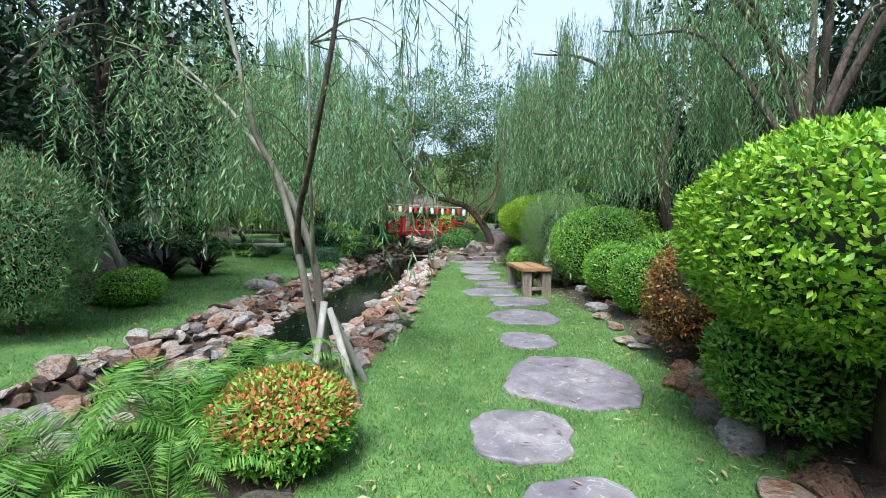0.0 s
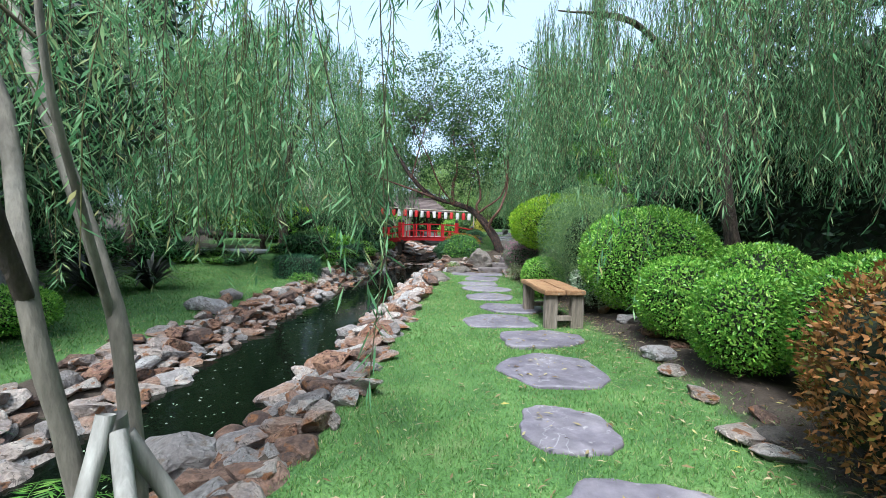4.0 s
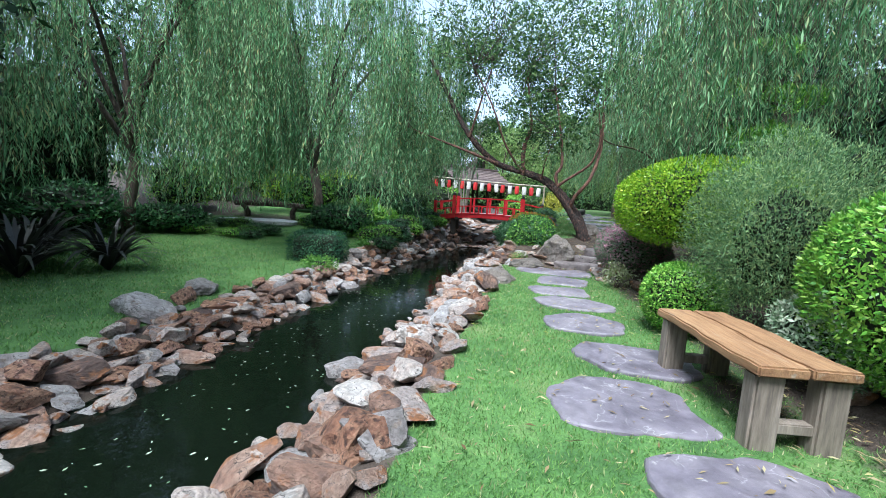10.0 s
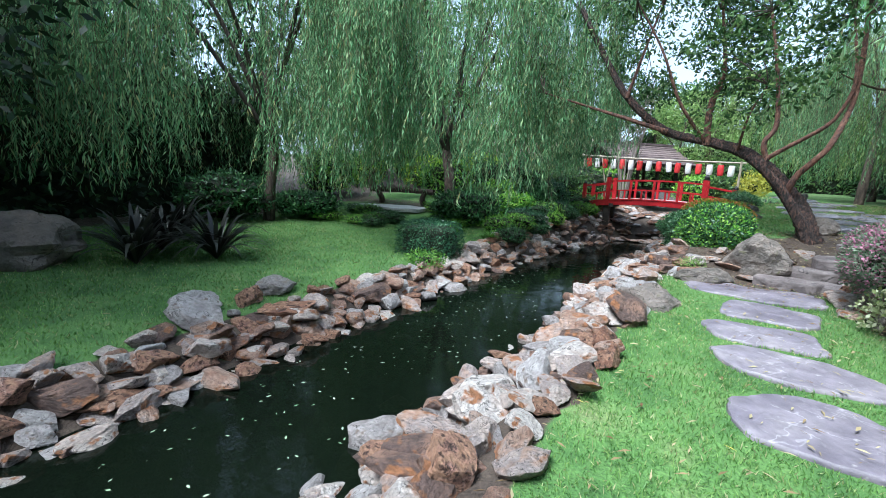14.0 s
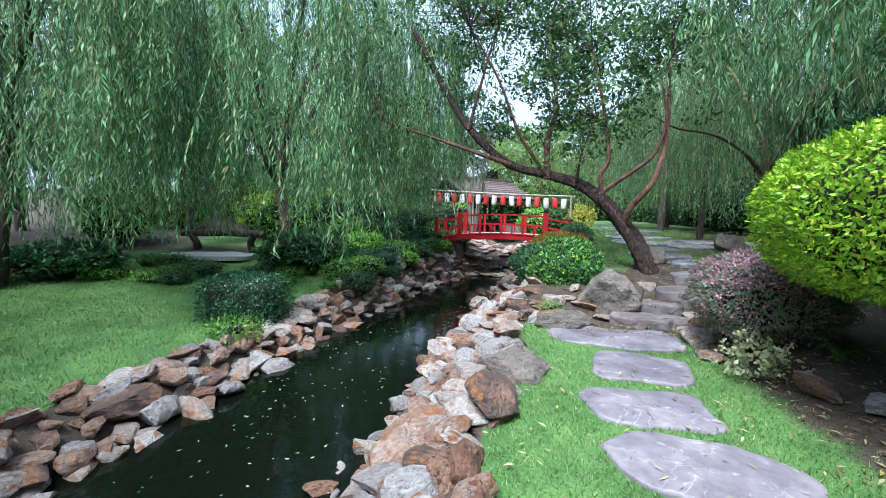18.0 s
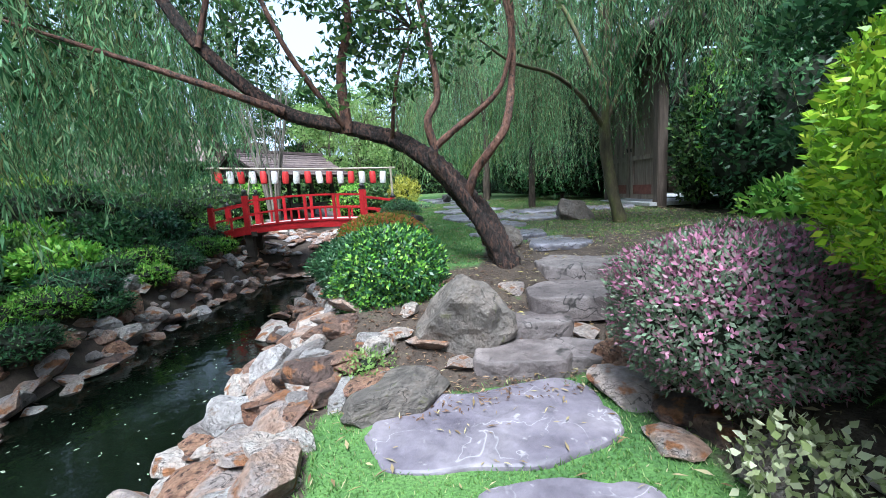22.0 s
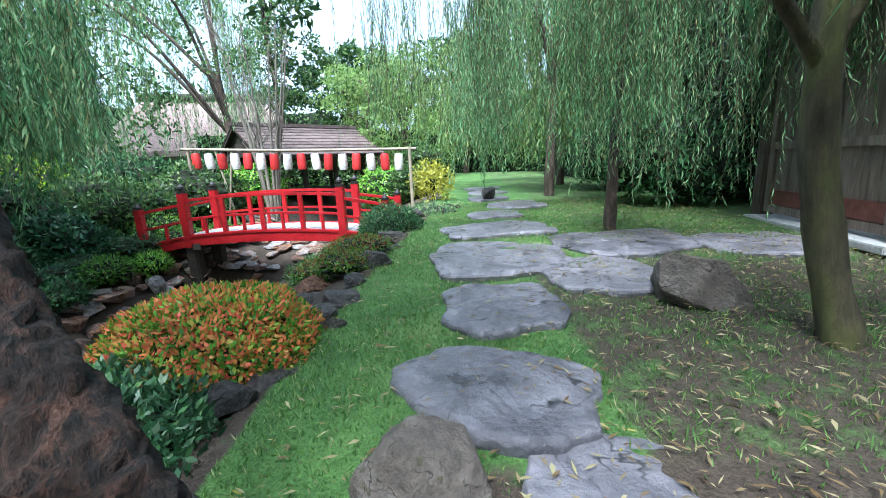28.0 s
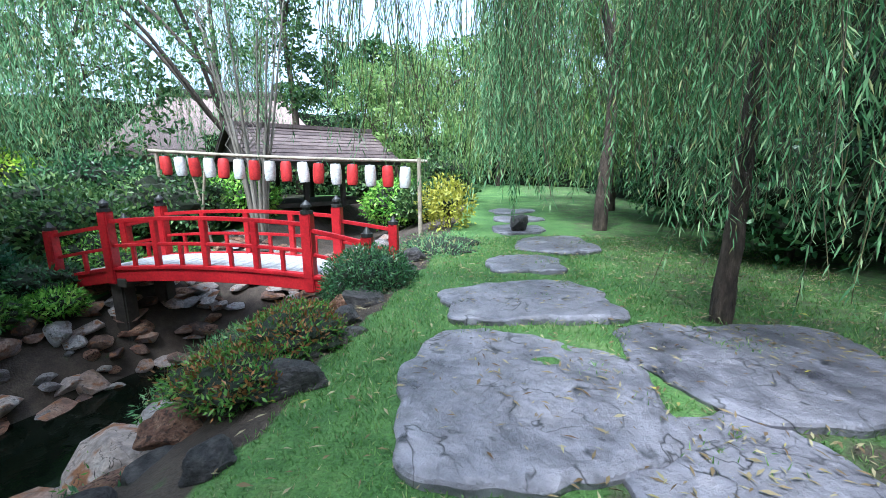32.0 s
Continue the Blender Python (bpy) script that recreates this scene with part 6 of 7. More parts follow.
# trees further off
for k, a in enumerate([(-10.6, 7.5, 9, 2.6, M_SHADED_EVERGREEN), (-8.6, 2.6, 9, 2.8, M_SHADED_EVERGREEN), (-13, 8, 9, 3.4, M_SHADED_EVERGREEN), (-14.5, 11.0, 8, 3.0, M_SHADED_EVERGREEN), (-14, 14, 11, 4.0, M_SHADED_EVERGREEN), (-9.5, 5.5, 8.5, 3.0, M_SHADED_EVERGREEN), (-12, 2.5, 9, 3.4, M_SHADED_EVERGREEN), (-10, 0, 8, 3, M_SHADED_EVERGREEN), (-16, 19, 11, 4, M_TREELEAF), (-15, 26, 11, 4, M_TREELEAF),
                         (-2.0, 35.5, 6.3, 2.4, M_TREELEAF), (3.4, 38, 6.6, 2.8, M_TREELEAF), (8.5, 34, 10, 3.5, M_TREELEAF), (10.5, 27, 10, 3.6, M_SHADED_EVERGREEN), (9.8, 22.5, 9, 3.0, M_SHADED_EVERGREEN), (9.5, 14.5, 9, 3.2, M_SHADED_EVERGREEN), (9.2, 9.5, 9, 3.2, M_SHADED_EVERGREEN), (8.8, 4.5, 9, 3.2, M_SHADED_EVERGREEN), (8, -0.5, 9, 3.2, M_SHADED_EVERGREEN),
                         (-11, 31, 10, 3.8, M_TREELEAF), (-13, -5, 10, 4, M_SHADED_EVERGREEN), (10, -6, 10, 4, M_SHADED_EVERGREEN), (0, -10, 9, 4, M_SHADED_EVERGREEN), (-6, -9, 9, 4, M_SHADED_EVERGREEN), (6, -10, 9, 4, M_SHADED_EVERGREEN), (-20, 34, 12, 5, M_TREELEAF), (14, 40, 12, 5, M_TREELEAF)]):
    broad_tree(*a[:4], 500 + k, a[4], clumps=52, per=130, leaf=0.27, low=0.08 if abs(a[0]) > 8 else 0.3)
broad_tree(-6.3, 7.3, 7.4, 2.7, 563, M_SHADED_EVERGREEN, clumps=95, per=150, leaf=0.15, low=0.28, r0=0.13, label="dark leafy tree propped by pale stakes on the far lawn")
broad_tree(-0.2, 31.5, 5.2, 2.2, 560, M_WILLOW_YEL, clumps=40, per=130, leaf=0.15, low=0.35, r0=0.1)
broad_tree(-4.6, 33.5, 10.5, 2.1, 562, M_TREELEAF, clumps=46, per=130, leaf=0.2, low=0.3, r0=0.16)
broad_tree(1.2, 36.5, 6.2, 2.6, 561, M_WILLOW_YEL, clumps=40, per=130, leaf=0.18, low=0.2, r0=0.1)
# a bare multi-stemmed tree in front of the pavilion
bt = thing("bare_tree", (-2.3, 26.2, gz(-2.3, 26.2)), "pale multi-stemmed tree with bare twiggy branches", "tree")
rng = np.random.default_rng(90)
for k in range(9):
    a = rng.uniform(0, 6.28)
    v, f, ln = limb([(0.1 * np.cos(a), 0.1 * np.sin(a), -0.1), (0.25 * np.cos(a), 0.25 * np.sin(a), 1.2), (0.5 * np.cos(a), 0.4 * np.sin(a), 2.5), (0.9 * np.cos(a), 0.7 * np.sin(a), 4.0 + rng.uniform(0, 1.0))], 0.05, 0.012, 16, 7)
    stem = part("stem", npmesh("stem", v, f, M_BARK_GREY, True), None, bt)
    tw = []
    for j in range(9):
        st = ln[rng.integers(6, 16)]
        v, f, _ = limb([st, st + [rng.uniform(-0.3, 0.3), rng.uniform(-0.3, 0.3), 0.4], st + [rng.uniform(-0.6, 0.6), rng.uniform(-0.6, 0.6), 0.9]], 0.012, 0.004, 6, 5)
        tw.append((v, f))
    tagged(part("twig_growth", npmesh("twig_growth", *merge(tw), M_BARK_GREY), None, stem), kind="stuff")
v, f = leafy(np.array([0, 0, 4.2]) + rng.standard_normal((14, 3)) * [0.9, 0.7, 0.5], np.full((14, 3), 0.4), 60, 0.1, rng)
part("crown", npmesh("crown", v, f, M_TREELEAF), None, bt)


def leaf_wall(name, x0, y0, x1, y1, h, thick, mat, n, leaf, label, seed):
    """A tall rough hedge between two places."""
    rng = np.random.default_rng(seed)
    L = math.hypot(x1 - x0, y1 - y0)
    ang = math.atan2(y1 - y0, x1 - x0)
    top = thing(name, ((x0 + x1) / 2, (y0 + y1) / 2, gz((x0 + x1) / 2, (y0 + y1) / 2) - 0.1), label, "hedge", "tall hedges", rz=ang)
    # near-black sheet behind the leaves, painted as the hedge's inner shade
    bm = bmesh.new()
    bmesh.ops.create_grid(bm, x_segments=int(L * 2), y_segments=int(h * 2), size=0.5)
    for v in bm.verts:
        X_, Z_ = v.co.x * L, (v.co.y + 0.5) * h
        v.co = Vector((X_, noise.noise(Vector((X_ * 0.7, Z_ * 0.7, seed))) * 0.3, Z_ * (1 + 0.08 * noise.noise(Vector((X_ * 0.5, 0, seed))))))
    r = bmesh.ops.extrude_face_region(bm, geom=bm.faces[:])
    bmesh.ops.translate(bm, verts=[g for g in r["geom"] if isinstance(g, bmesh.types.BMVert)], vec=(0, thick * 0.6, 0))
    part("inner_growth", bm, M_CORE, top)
    X_, Z_ = rng.uniform(-L / 2, L / 2, n), h * rng.random(n) ** 0.85 * 1.03
    nz = np.array([noise.noise(Vector((a * 0.7, b * 0.7, seed))) * 0.3 + noise.noise(Vector((a * 2, b * 2, seed))) * 0.18 for a, b in zip(X_, Z_)])
    side = rng.random(n) < 0.5
    Y_ = np.where(side, nz - rng.uniform(0.0, 0.3, n), thick * 0.6 + nz + rng.uniform(0, 0.3, n))
    p = np.stack([X_, Y_, Z_], 1)
    nr = np.stack([np.zeros(n), np.where(side, -1.0, 1.0), np.full(n, 0.4)], 1)
    al = rng.standard_normal((n, 3)) * 0.7 + nr * 0.3 + [0, 0, -0.4]
    s = leaf * rng.uniform(0.7, 1.3, n)
    v, f = blades(p, al, np.cross(al, nr) + rng.standard_normal((n, 3)) * 0.3, s, s * 0.42)
    part("foliage", npmesh("foliage", v, f, mat), None, top)
    return top


leaf_wall("hedge", 7.3, 18.45, 6.8, -2.0, 4.6, 1.0, M_SHADED_EVERGREEN, 26000, 0.16, "tall dark evergreen hedge along the garden's edge", 1)
leaf_wall("hedge", 6.8, 34.0, 7.5, 21.6, 4.2, 1.0, M_SHADED_EVERGREEN, 16000, 0.16, "tall dark evergreen hedge beyond the gate", 2)
leaf_wall("hedge", -11.5, -4.0, -11.8, 16.0, 3.6, 1.0, M_SHADED_EVERGREEN, 15000, 0.2, "dark thicket closing the far lawn", 3)
leaf_wall("hedge", -22.0, 36.0, -6.0, 48.0, 4.4, 1.0, M_TREELEAF, 9000, 0.22, "light green thicket far behind the lawn", 4)
leaf_wall("hedge", 0.5, 42.0, 9.0, 34.5, 4.0, 1.0, M_TREELEAF, 9000, 0.22, "light green thicket at the end of the path", 5)
leaf_wall("hedge", 9.0, -4.0, -12.0, -5.0, 4.0, 1.0, M_SHADED_EVERGREEN, 5000, 0.3, "dark hedge behind the start of the walk", 6)
leaf_wall("hedge", 13.5, 28.0, 13.0, 8.0, 5.0, 1.0, M_TREELEAF, 9000, 0.24, "light green trees outside the gate", 7)
leaf_wall("hedge", -8.0, 33.0, 2.0, 34.5, 2.4, 1.0, M_TREELEAF, 9000, 0.2, "green thicket behind the pavilion", 8)

# ---- bench ----
bench = thing("bench", (1.82, 8.73, gz(1.6, 8.6) + 0.05), "low wooden bench with an orange-brown plank seat and grey legs", "bench", rz=radians(5))
for k, (x, w) in enumerate([(-0.155, 0.30), (0.155, 0.29)]):
    bm = box(w, 1.38, 0.07, (x, 0, 0.47), 0.012)
    bmesh.ops.subdivide_edges(bm, edges=[e for e in bm.edges if abs(e.verts[0].co.y - e.verts[1].co.y) > 0.5], cuts=14)
    for v in bm.verts:
        v.co.x += (0.007 * math.sin(v.co.y * 4 + k) + 0.002 * math.sin(v.co.y * 17 + k)) * (1 if abs(v.co.x) > 0.2 else 0.1)
        v.co.z += 0.004 * math.sin(v.co.y * 7) + 0.003 * math.sin(v.co.y * 19 + k)
    part("seat_board", bm, M_BENCH_TOP, bench)
for y in (-0.58, 0.56):
    for x in (-0.19, 0.2):
        part("leg", box(0.18, 0.13, 0.53, (x, y, 0.175), 0.016), M_BENCH_LEG, bench)
    part("stretcher", box(0.26, 0.09, 0.07, (0, y, 0.09), 0.008), M_BENCH_LEG, bench)

# ---- the red bridge ----
BX0, BX1, BY0, BY1 = -2.22, 0.55, 22.24, 23.10
BMID = (BX0 + BX1) / 2
bridge = thing("arched_bridge", (BMID, (BY0 + BY1) / 2, 0.68), "small arched red wooden bridge with a grey deck", "bridge", rz=radians(-4.5))


def arch(x):
    """Height of the deck above the bridge's base."""
    return 0.30 - 0.06 * (x / 1.385) ** 2 - (0.06 * max(0, abs(x) - 1.385))


half = (BY1 - BY0) / 2
for k in range(34):
    x = -2.2 + 4.4 * (k + 0.5) / 34
    s = math.atan2(arch(x + 0.05) - arch(x - 0.05), 0.1)
    part("deck_board", box(0.124, 2 * half - 0.06, 0.03, (x, 0, arch(x)), 0.004, turn=Matrix.Rotation(-s, 4, "Y")), M_DECK, bridge)


def rail(name, x0, x1, y, dz, hy, hz, y1=None, n=24, mat=M_RED):
    """A bar that follows the arch."""
    bm = bmesh.new()
    rings = []
    for k in range(n + 1):
        u = k / n
        x = x0 + (x1 - x0) * u
        yy = y + ((y1 if y1 is not None else y) - y) * u
        z = arch(x) + dz
        rings.append([bm.verts.new((x, yy + a * hy / 2, z + b * hz / 2)) for a, b in ((-1, -1), (1, -1), (1, 1), (-1, 1))])
    for a, b in zip(rings, rings[1:]):
        for i in range(4):
            bm.faces.new((a[i], a[(i + 1) % 4], b[(i + 1) % 4], b[i]))
    bm.faces.new(rings[0][::-1])
    bm.faces.new(rings[-1])
    bmesh.ops.recalc_face_normals(bm, faces=bm.faces[:])
    es = [e for e in bm.edges if len(e.link_faces) == 2 and e.calc_face_angle(0) > 1]
    bmesh.ops.bevel(bm, geom=es, offset=0.006, segments=2, affect="EDGES")
    return part(name, bm, mat, bridge)


for sy in (-half, half):
    rail("side_beam", -2.2, 2.2, sy, -0.10, 0.07, 0.16, n=30)
    rail("edge_trim", -2.2, 2.2, sy, 0.0, 0.10, 0.045, n=30)
    rail("hand_rail", -1.385, 1.385, sy, 0.62, 0.05, 0.05)
    rail("lower_rail", -1.385, 1.385, sy, 0.30, 0.045, 0.04)
    for x0, x1, dy in ((1.385, 2.15, 0.1), (-1.385, -2.15, 0.1)):
        rail("hand_rail", x0, x1, sy, 0.56, 0.05, 0.05, y1=sy + math.copysign(dy, sy), n=8)
        rail("lower_rail", x0, x1, sy, 0.27, 0.045, 0.04, y1=sy + math.copysign(dy, sy), n=8)
    for x in (-1.385, 1.385):
        p = part("main_post", box(0.13, 0.13, 0.95, (x, sy, arch(x) + 0.28), 0.012), M_RED, bridge)
        bm = rod((x, sy, arch(x) + 0.75), (x, sy, arch(x) + 0.79), 0.075, sides=14)
        rod((x, sy, arch(x) + 0.79), (x, sy, arch(x) + 0.83), 0.045, sides=14, bm=bm)
        rod((x, sy, arch(x) + 0.83), (x, sy, arch(x) + 0.86), 0.065, 0.06, 14, bm=bm)
        rod((x, sy, arch(x) + 0.86), (x, sy, arch(x) + 0.91), 0.055, 0.01, 14, bm=bm)
        part("post_cap", bm, M_BLACK, p, "black turned metal cap")
    for x in (-2.15, 2.15):
        yy = sy + math.copysign(0.1, sy)
        p = part("end_post", box(0.12, 0.12, 0.85, (x, yy, arch(x) + 0.22), 0.012), M_RED, bridge)
        bm = rod((x, yy, arch(x) + 0.64), (x, yy, arch(x) + 0.68), 0.07, sides=14)
        rod((x, yy, arch(x) + 0.68), (x, yy, arch(x) + 0.75), 0.05, 0.012, 14, bm=bm)
        part("post_cap", bm, M_BLACK, p, "black turned metal cap")
    for k in range(1, 4):
        x = -1.385 + 2.77 * k / 4
        part("rail_post", box(0.075, 0.06, 0.62, (x, sy, arch(x) + 0.3), 0.006), M_RED, bridge)
    for k in range(4):
        x = -1.385 + 2.77 * (k + 0.5) / 4
        part("baluster", box(0.05, 0.04, 0.28, (x, sy, arch(x) + 0.15), 0.005), M_RED, bridge)
    for x in (-1.74, 1.74):
        part("baluster", box(0.05, 0.04, 0.30, (x, sy + math.copysign(0.05, sy), arch(x) + 0.14), 0.005), M_RED, bridge)
for x in (-1.1,):
    for sy in (-half + 0.1, half - 0.1):
        part("pier", box(0.2, 0.2, 1.5, (x - 0.3, sy, -0.62), 0.02), M_DARKWOOD, bridge)
part("cross_beam", box(0.14, 2 * half + 0.1, 0.12, (-1.25, 0, 0.06), 0.01), M_DARKWOOD, bridge)

# ---- lantern line behind the bridge ----
LA, LB = Vector((-3.75, 25.2, 2.56)), Vector((1.5, 24.6, 2.30))
frame_ob = thing("lantern_frame", (-1.0, 24.9, 0.9), "long bamboo pole on posts, hung with lanterns", "lantern frame")
off = Vector((-1.0, 24.9, 0.9))
v, f, ln = limb([tuple(LA - off - Vector((0.15, 0, 0))), tuple((LA + LB) / 2 - off + Vector((0, 0, -0.03))), tuple(LB - off + Vector((0.15, 0, 0)))], 0.035, 0.03, 16, 9, 0.03)
part("cross_pole", npmesh("cross_pole", v, f, M_BAMBOO, True), None, frame_ob)
for q in (LA, LB):
    part("post", rod((q.x - off.x, q.y - off.y, -0.4), (q.x - off.x, q.y - off.y, q.z - off.z + 0.06), 0.04, 0.035), M_BAMBOO, frame_ob)
for q in (0.13, 0.21):
    c = LA.lerp(LB, q) - off
    part("brace", rod((c.x + 0.35 * (1 if q < 0.2 else -1), c.y, -0.4), (c.x, c.y, c.z), 0.025), M_BAMBOO, frame_ob)


def lantern_mesh(mat):
    n, rows = 16, 9
    a = np.linspace(0, 2 * np.pi, n, endpoint=False)
    v = []
    for k in range(rows):
        u = k / (rows - 1)
        r = 0.098 * (1 - 0.16 * abs(2 * u - 1) ** 3) * (1 + (0.035 if k % 2 else 0))
        v.append(np.stack([r * np.cos(a), r * np.sin(a), np.full(n, -0.36 * u)], 1))
    f = np.array([[k * n + i, (k + 1) * n + i, (k + 1) * n + (i + 1) % n, k * n + (i + 1) % n] for k in range(rows - 1) for i in range(n)])
    return npmesh("shade", np.vstack(v), f, mat, True)


LM = [lantern_mesh(M_PAPER_RED), lantern_mesh(M_PAPER_WHITE)]
rgl = np.random.default_rng(5)
for k in range(16):
    c = LA.lerp(LB, (k + 0.55) / 16.3)
    red = k % 2 == 0
    t = thing("paper_lantern", (c.x, c.y, c.z - 0.1), "red cloth lantern hanging from the pole" if red else "white cloth lantern hanging from the pole", "lantern", "hanging lanterns", rz=rgl.uniform(0, 6))
    part("shade", LM[0 if red else 1], None, t, m=pose(0, 0, 0, rgl.uniform(-5, 5), rgl.uniform(-5, 5), 0))
    part("top_cap", rod((0, 0, -0.005), (0, 0, 0.015), 0.055, 0.04, 12), M_BLACK, t)
    part("bottom_cap", rod((0, 0, -0.375), (0, 0, -0.355), 0.05, 0.055, 12), M_BLACK, t)
    part("cord", rod((0, 0, 0.01), (0, 0, 0.09), 0.003, sides=5), M_BLACK, t)

# ---- pavilion and house beyond ----
pav = thing("pavilion", (-2.4, 29.2, 1.2), "open dark timber pavilion with a brown tiled roof", "pavilion", rz=radians(46))
PW, PD, PE, PR = 1.6, 1.05, 1.2, 2.0
for x in (-PW, -PW / 3, PW / 3, PW):
    for y in (-PD, PD):
        part("post", box(0.12, 0.12, PE + 0.1, (x, y, PE / 2), 0.01), M_DARKWOOD, pav)
for y in (-PD, PD):
    part("eave_beam", box(2 * PW + 0.5, 0.12, 0.16, (0, y, PE + 0.05), 0.01), M_DARKWOOD, pav)
part("floor_deck", box(2 * PW, 2 * PD, 0.12, (0, 0, 0.06), 0.01), M_DARKWOOD, pav)
for s in (-1, 1):
    bm = bmesh.new()
    a = [(-PW - 0.5, s * (PD + 0.6), PE - 0.12), (PW + 0.5, s * (PD + 0.6), PE - 0.12), (PW + 0.5, 0, PR), (-PW - 0.5, 0, PR)]
    lo = [bm.verts.new(q) for q in a]
    hi = [bm.verts.new((q[0], q[1], q[2] + 0.08)) for q in a]
    bm.faces.new(lo[::-1])
    bm.faces.new(hi)
    for i in range(4):
        bm.faces.new((lo[i], lo[(i + 1) % 4], hi[(i + 1) % 4], hi[i]))
    bmesh.ops.recalc_face_normals(bm, faces=bm.faces[:])
    slope = part("roof_slope", bm, M_DARKWOOD, pav)
    rows = 9
    for k in range(rows):
        u = (k + 0.5) / rows
        y, z = s * (PD + 0.62) * (1 - u), PE - 0.12 + (PR - PE + 0.12) * u + 0.10
        ang = math.atan2(PR - PE + 0.12, PD + 0.6)
        part("tile_course", box(2 * PW + 1.04, 0.27, 0.035, (0, y, z), 0.008, turn=Matrix.Rotation(-s * ang + 0.08 * s, 4, "X")), M_TILE, slope)
part("ridge_cap", box(2 * PW + 1.1, 0.2, 0.12, (0, 0, PR + 0.14), 0.02), M_TILE, pav)
bm = bmesh.new()
bm.faces.new([bm.verts.new(q) for q in ((-PW - 0.35, -PD - 0.4, PE), (-PW - 0.35, PD + 0.4, PE), (-PW - 0.35, 0, PR))])
r = bmesh.ops.extrude_face_region(bm, geom=bm.faces[:])
bmesh.ops.translate(bm, verts=[g for g in r["geom"] if isinstance(g, bmesh.types.BMVert)], vec=(0.06, 0, 0))
part("gable_board", bm, M_DARKWOOD, pav)

house = thing("thatched_house", (-10.2, 38.2, 0.95), "house with a big pinkish-brown thatched roof", "house", rz=radians(22))
part("wall", box(9.4, 4.6, 2.5, (0, 0, 1.25), 0.03), M_PLASTER, house)
bm = bmesh.new()
E0 = [(-6.0, -3.7, 2.35), (6.0, -3.7, 2.35), (6.0, 3.7, 2.35), (-6.0, 3.7, 2.35)]
T0 = [(-3.4, 0, 6.1), (3.4, 0, 6.1)]
ev = [bm.verts.new(q) for q in E0]
e2 = [bm.verts.new((q[0] * 0.98, q[1] * 0.98, q[2] + 0.35)) for q in E0]
tv_ = [bm.verts.new(q) for q in T0]
bm.faces.new(ev[::-1])
for i in range(4):
    bm.faces.new((ev[i], ev[(i + 1) % 4], e2[(i + 1) % 4], e2[i]))
bm.faces.new((e2[0], e2[1], tv_[1], tv_[0]))
bm.faces.new((e2[2], e2[3], tv_[0], tv_[1]))
bm.faces.new((e2[1], e2[2], tv_[1]))
bm.faces.new((e2[3], e2[0], tv_[0]))
bmesh.ops.subdivide_edges(bm, edges=bm.edges[:], cuts=7, use_grid_fill=True)
for v in bm.verts:
    v.co += Vector((1, 1, 1)) * 0.06 * noise.noise(v.co * 1.5)
roof = part("thatched_roof", bm, M_THATCH, house)
house.scale = (0.8, 0.8, 0.8)
part("ridge_roll", rod((-3.7, 0, 6.1), (3.7, 0, 6.1), 0.32, sides=12), M_DARKWOOD, roof)
for x in (-3.2, -1.0, 1.2, 3.4):
    w = part("window", box(1.3, 0.08, 1.2, (x, -2.33, 1.3), 0.02), M_DARKWOOD, house)
    for k in range(3):
        part("shutter_bar", box(0.05, 0.04, 1.1, (x - 0.4 + 0.4 * k, -2.39, 1.3), 0.005), M_GATE, w)

# ---- gate ----
GX, GYA, GYB, GZ0 = 6.62, 19.0, 21.15, 1.02
gate = thing("garden_gate", (GX, (GYA + GYB) / 2, GZ0), "tall weathered wooden gate with a small tiled roof", "gate", rz=math.atan2(-0.35, 2.2))
GH, GW = 2.75, (GYB - GYA)
for y in (-GW / 2 - 0.02, GW / 2 + 0.1):
    part("gate_post", box(0.2, 0.2, GH + 0.35, (0, y, (GH + 0.35) / 2 - 0.12), 0.015), M_GATE_POST, gate)
part("lintel", box(0.22, GW + 1.0, 0.2, (0, 0, GH + 0.12), 0.015), M_GATE_POST, gate)
for k in range(2):
    y0 = -GW / 2 + 0.1 + k * (GW / 2 - 0.02)
    w = GW / 2 - 0.08
    leaf = part("door_leaf", box(0.05, w, GH - 0.1, (0.02, y0 + w / 2, GH / 2 + 0.02), 0.005), M_GATE, gate)
    for z in (0.1, 0.95, 1.78, GH - 0.12):
        part("rail", box(0.04, w, 0.1, (-0.025, y0 + w / 2, z + 0.02), 0.006), M_GATE, leaf)
    for yy in (y0 + 0.06, y0 + w - 0.06):
        part("stile", box(0.045, 0.1, GH - 0.12, (-0.026, yy, GH / 2 + 0.02), 0.006), M_GATE, leaf)
    part("kick_board", box(0.03, w - 0.2, 0.2, (-0.02, y0 + w / 2, 0.28), 0.004), M_GATE_RED, leaf)
    part("ring_handle", rod((-0.06, y0 + (w - 0.05 if k == 0 else 0.05), 1.2), (-0.05, y0 + (w - 0.05 if k == 0 else 0.05), 1.12), 0.02), M_BLACK, leaf)
for s in (-1, 1):
    bm = box(1.0, GW + 1.5, 0.08, (s * 0.42, 0, GH + 0.52), 0.01, turn=Matrix.Rotation(s * 0.5, 4, "Y"))
    sl = part("roof_slope", bm, M_DARKWOOD, gate)
    for k in range(24):
        y = -(GW + 1.4) / 2 + (GW + 1.4) * (k + 0.5) / 24
        part("roof_tile", rod((s * 0.0, y, GH + 0.80), (s * 0.86, y, GH + 0.33), 0.055, sides=8), M_TILE, sl)
part("ridge", box(0.2, GW + 1.6, 0.16, (0, 0, GH + 0.84), 0.03), M_TILE, gate)
bm = box(1.2, GW + 0.2, 0.08, (0.35, 0, -0.02), 0.01)
tagged(part("threshold", bm, M_SLAB, gate), "pale stone threshold")
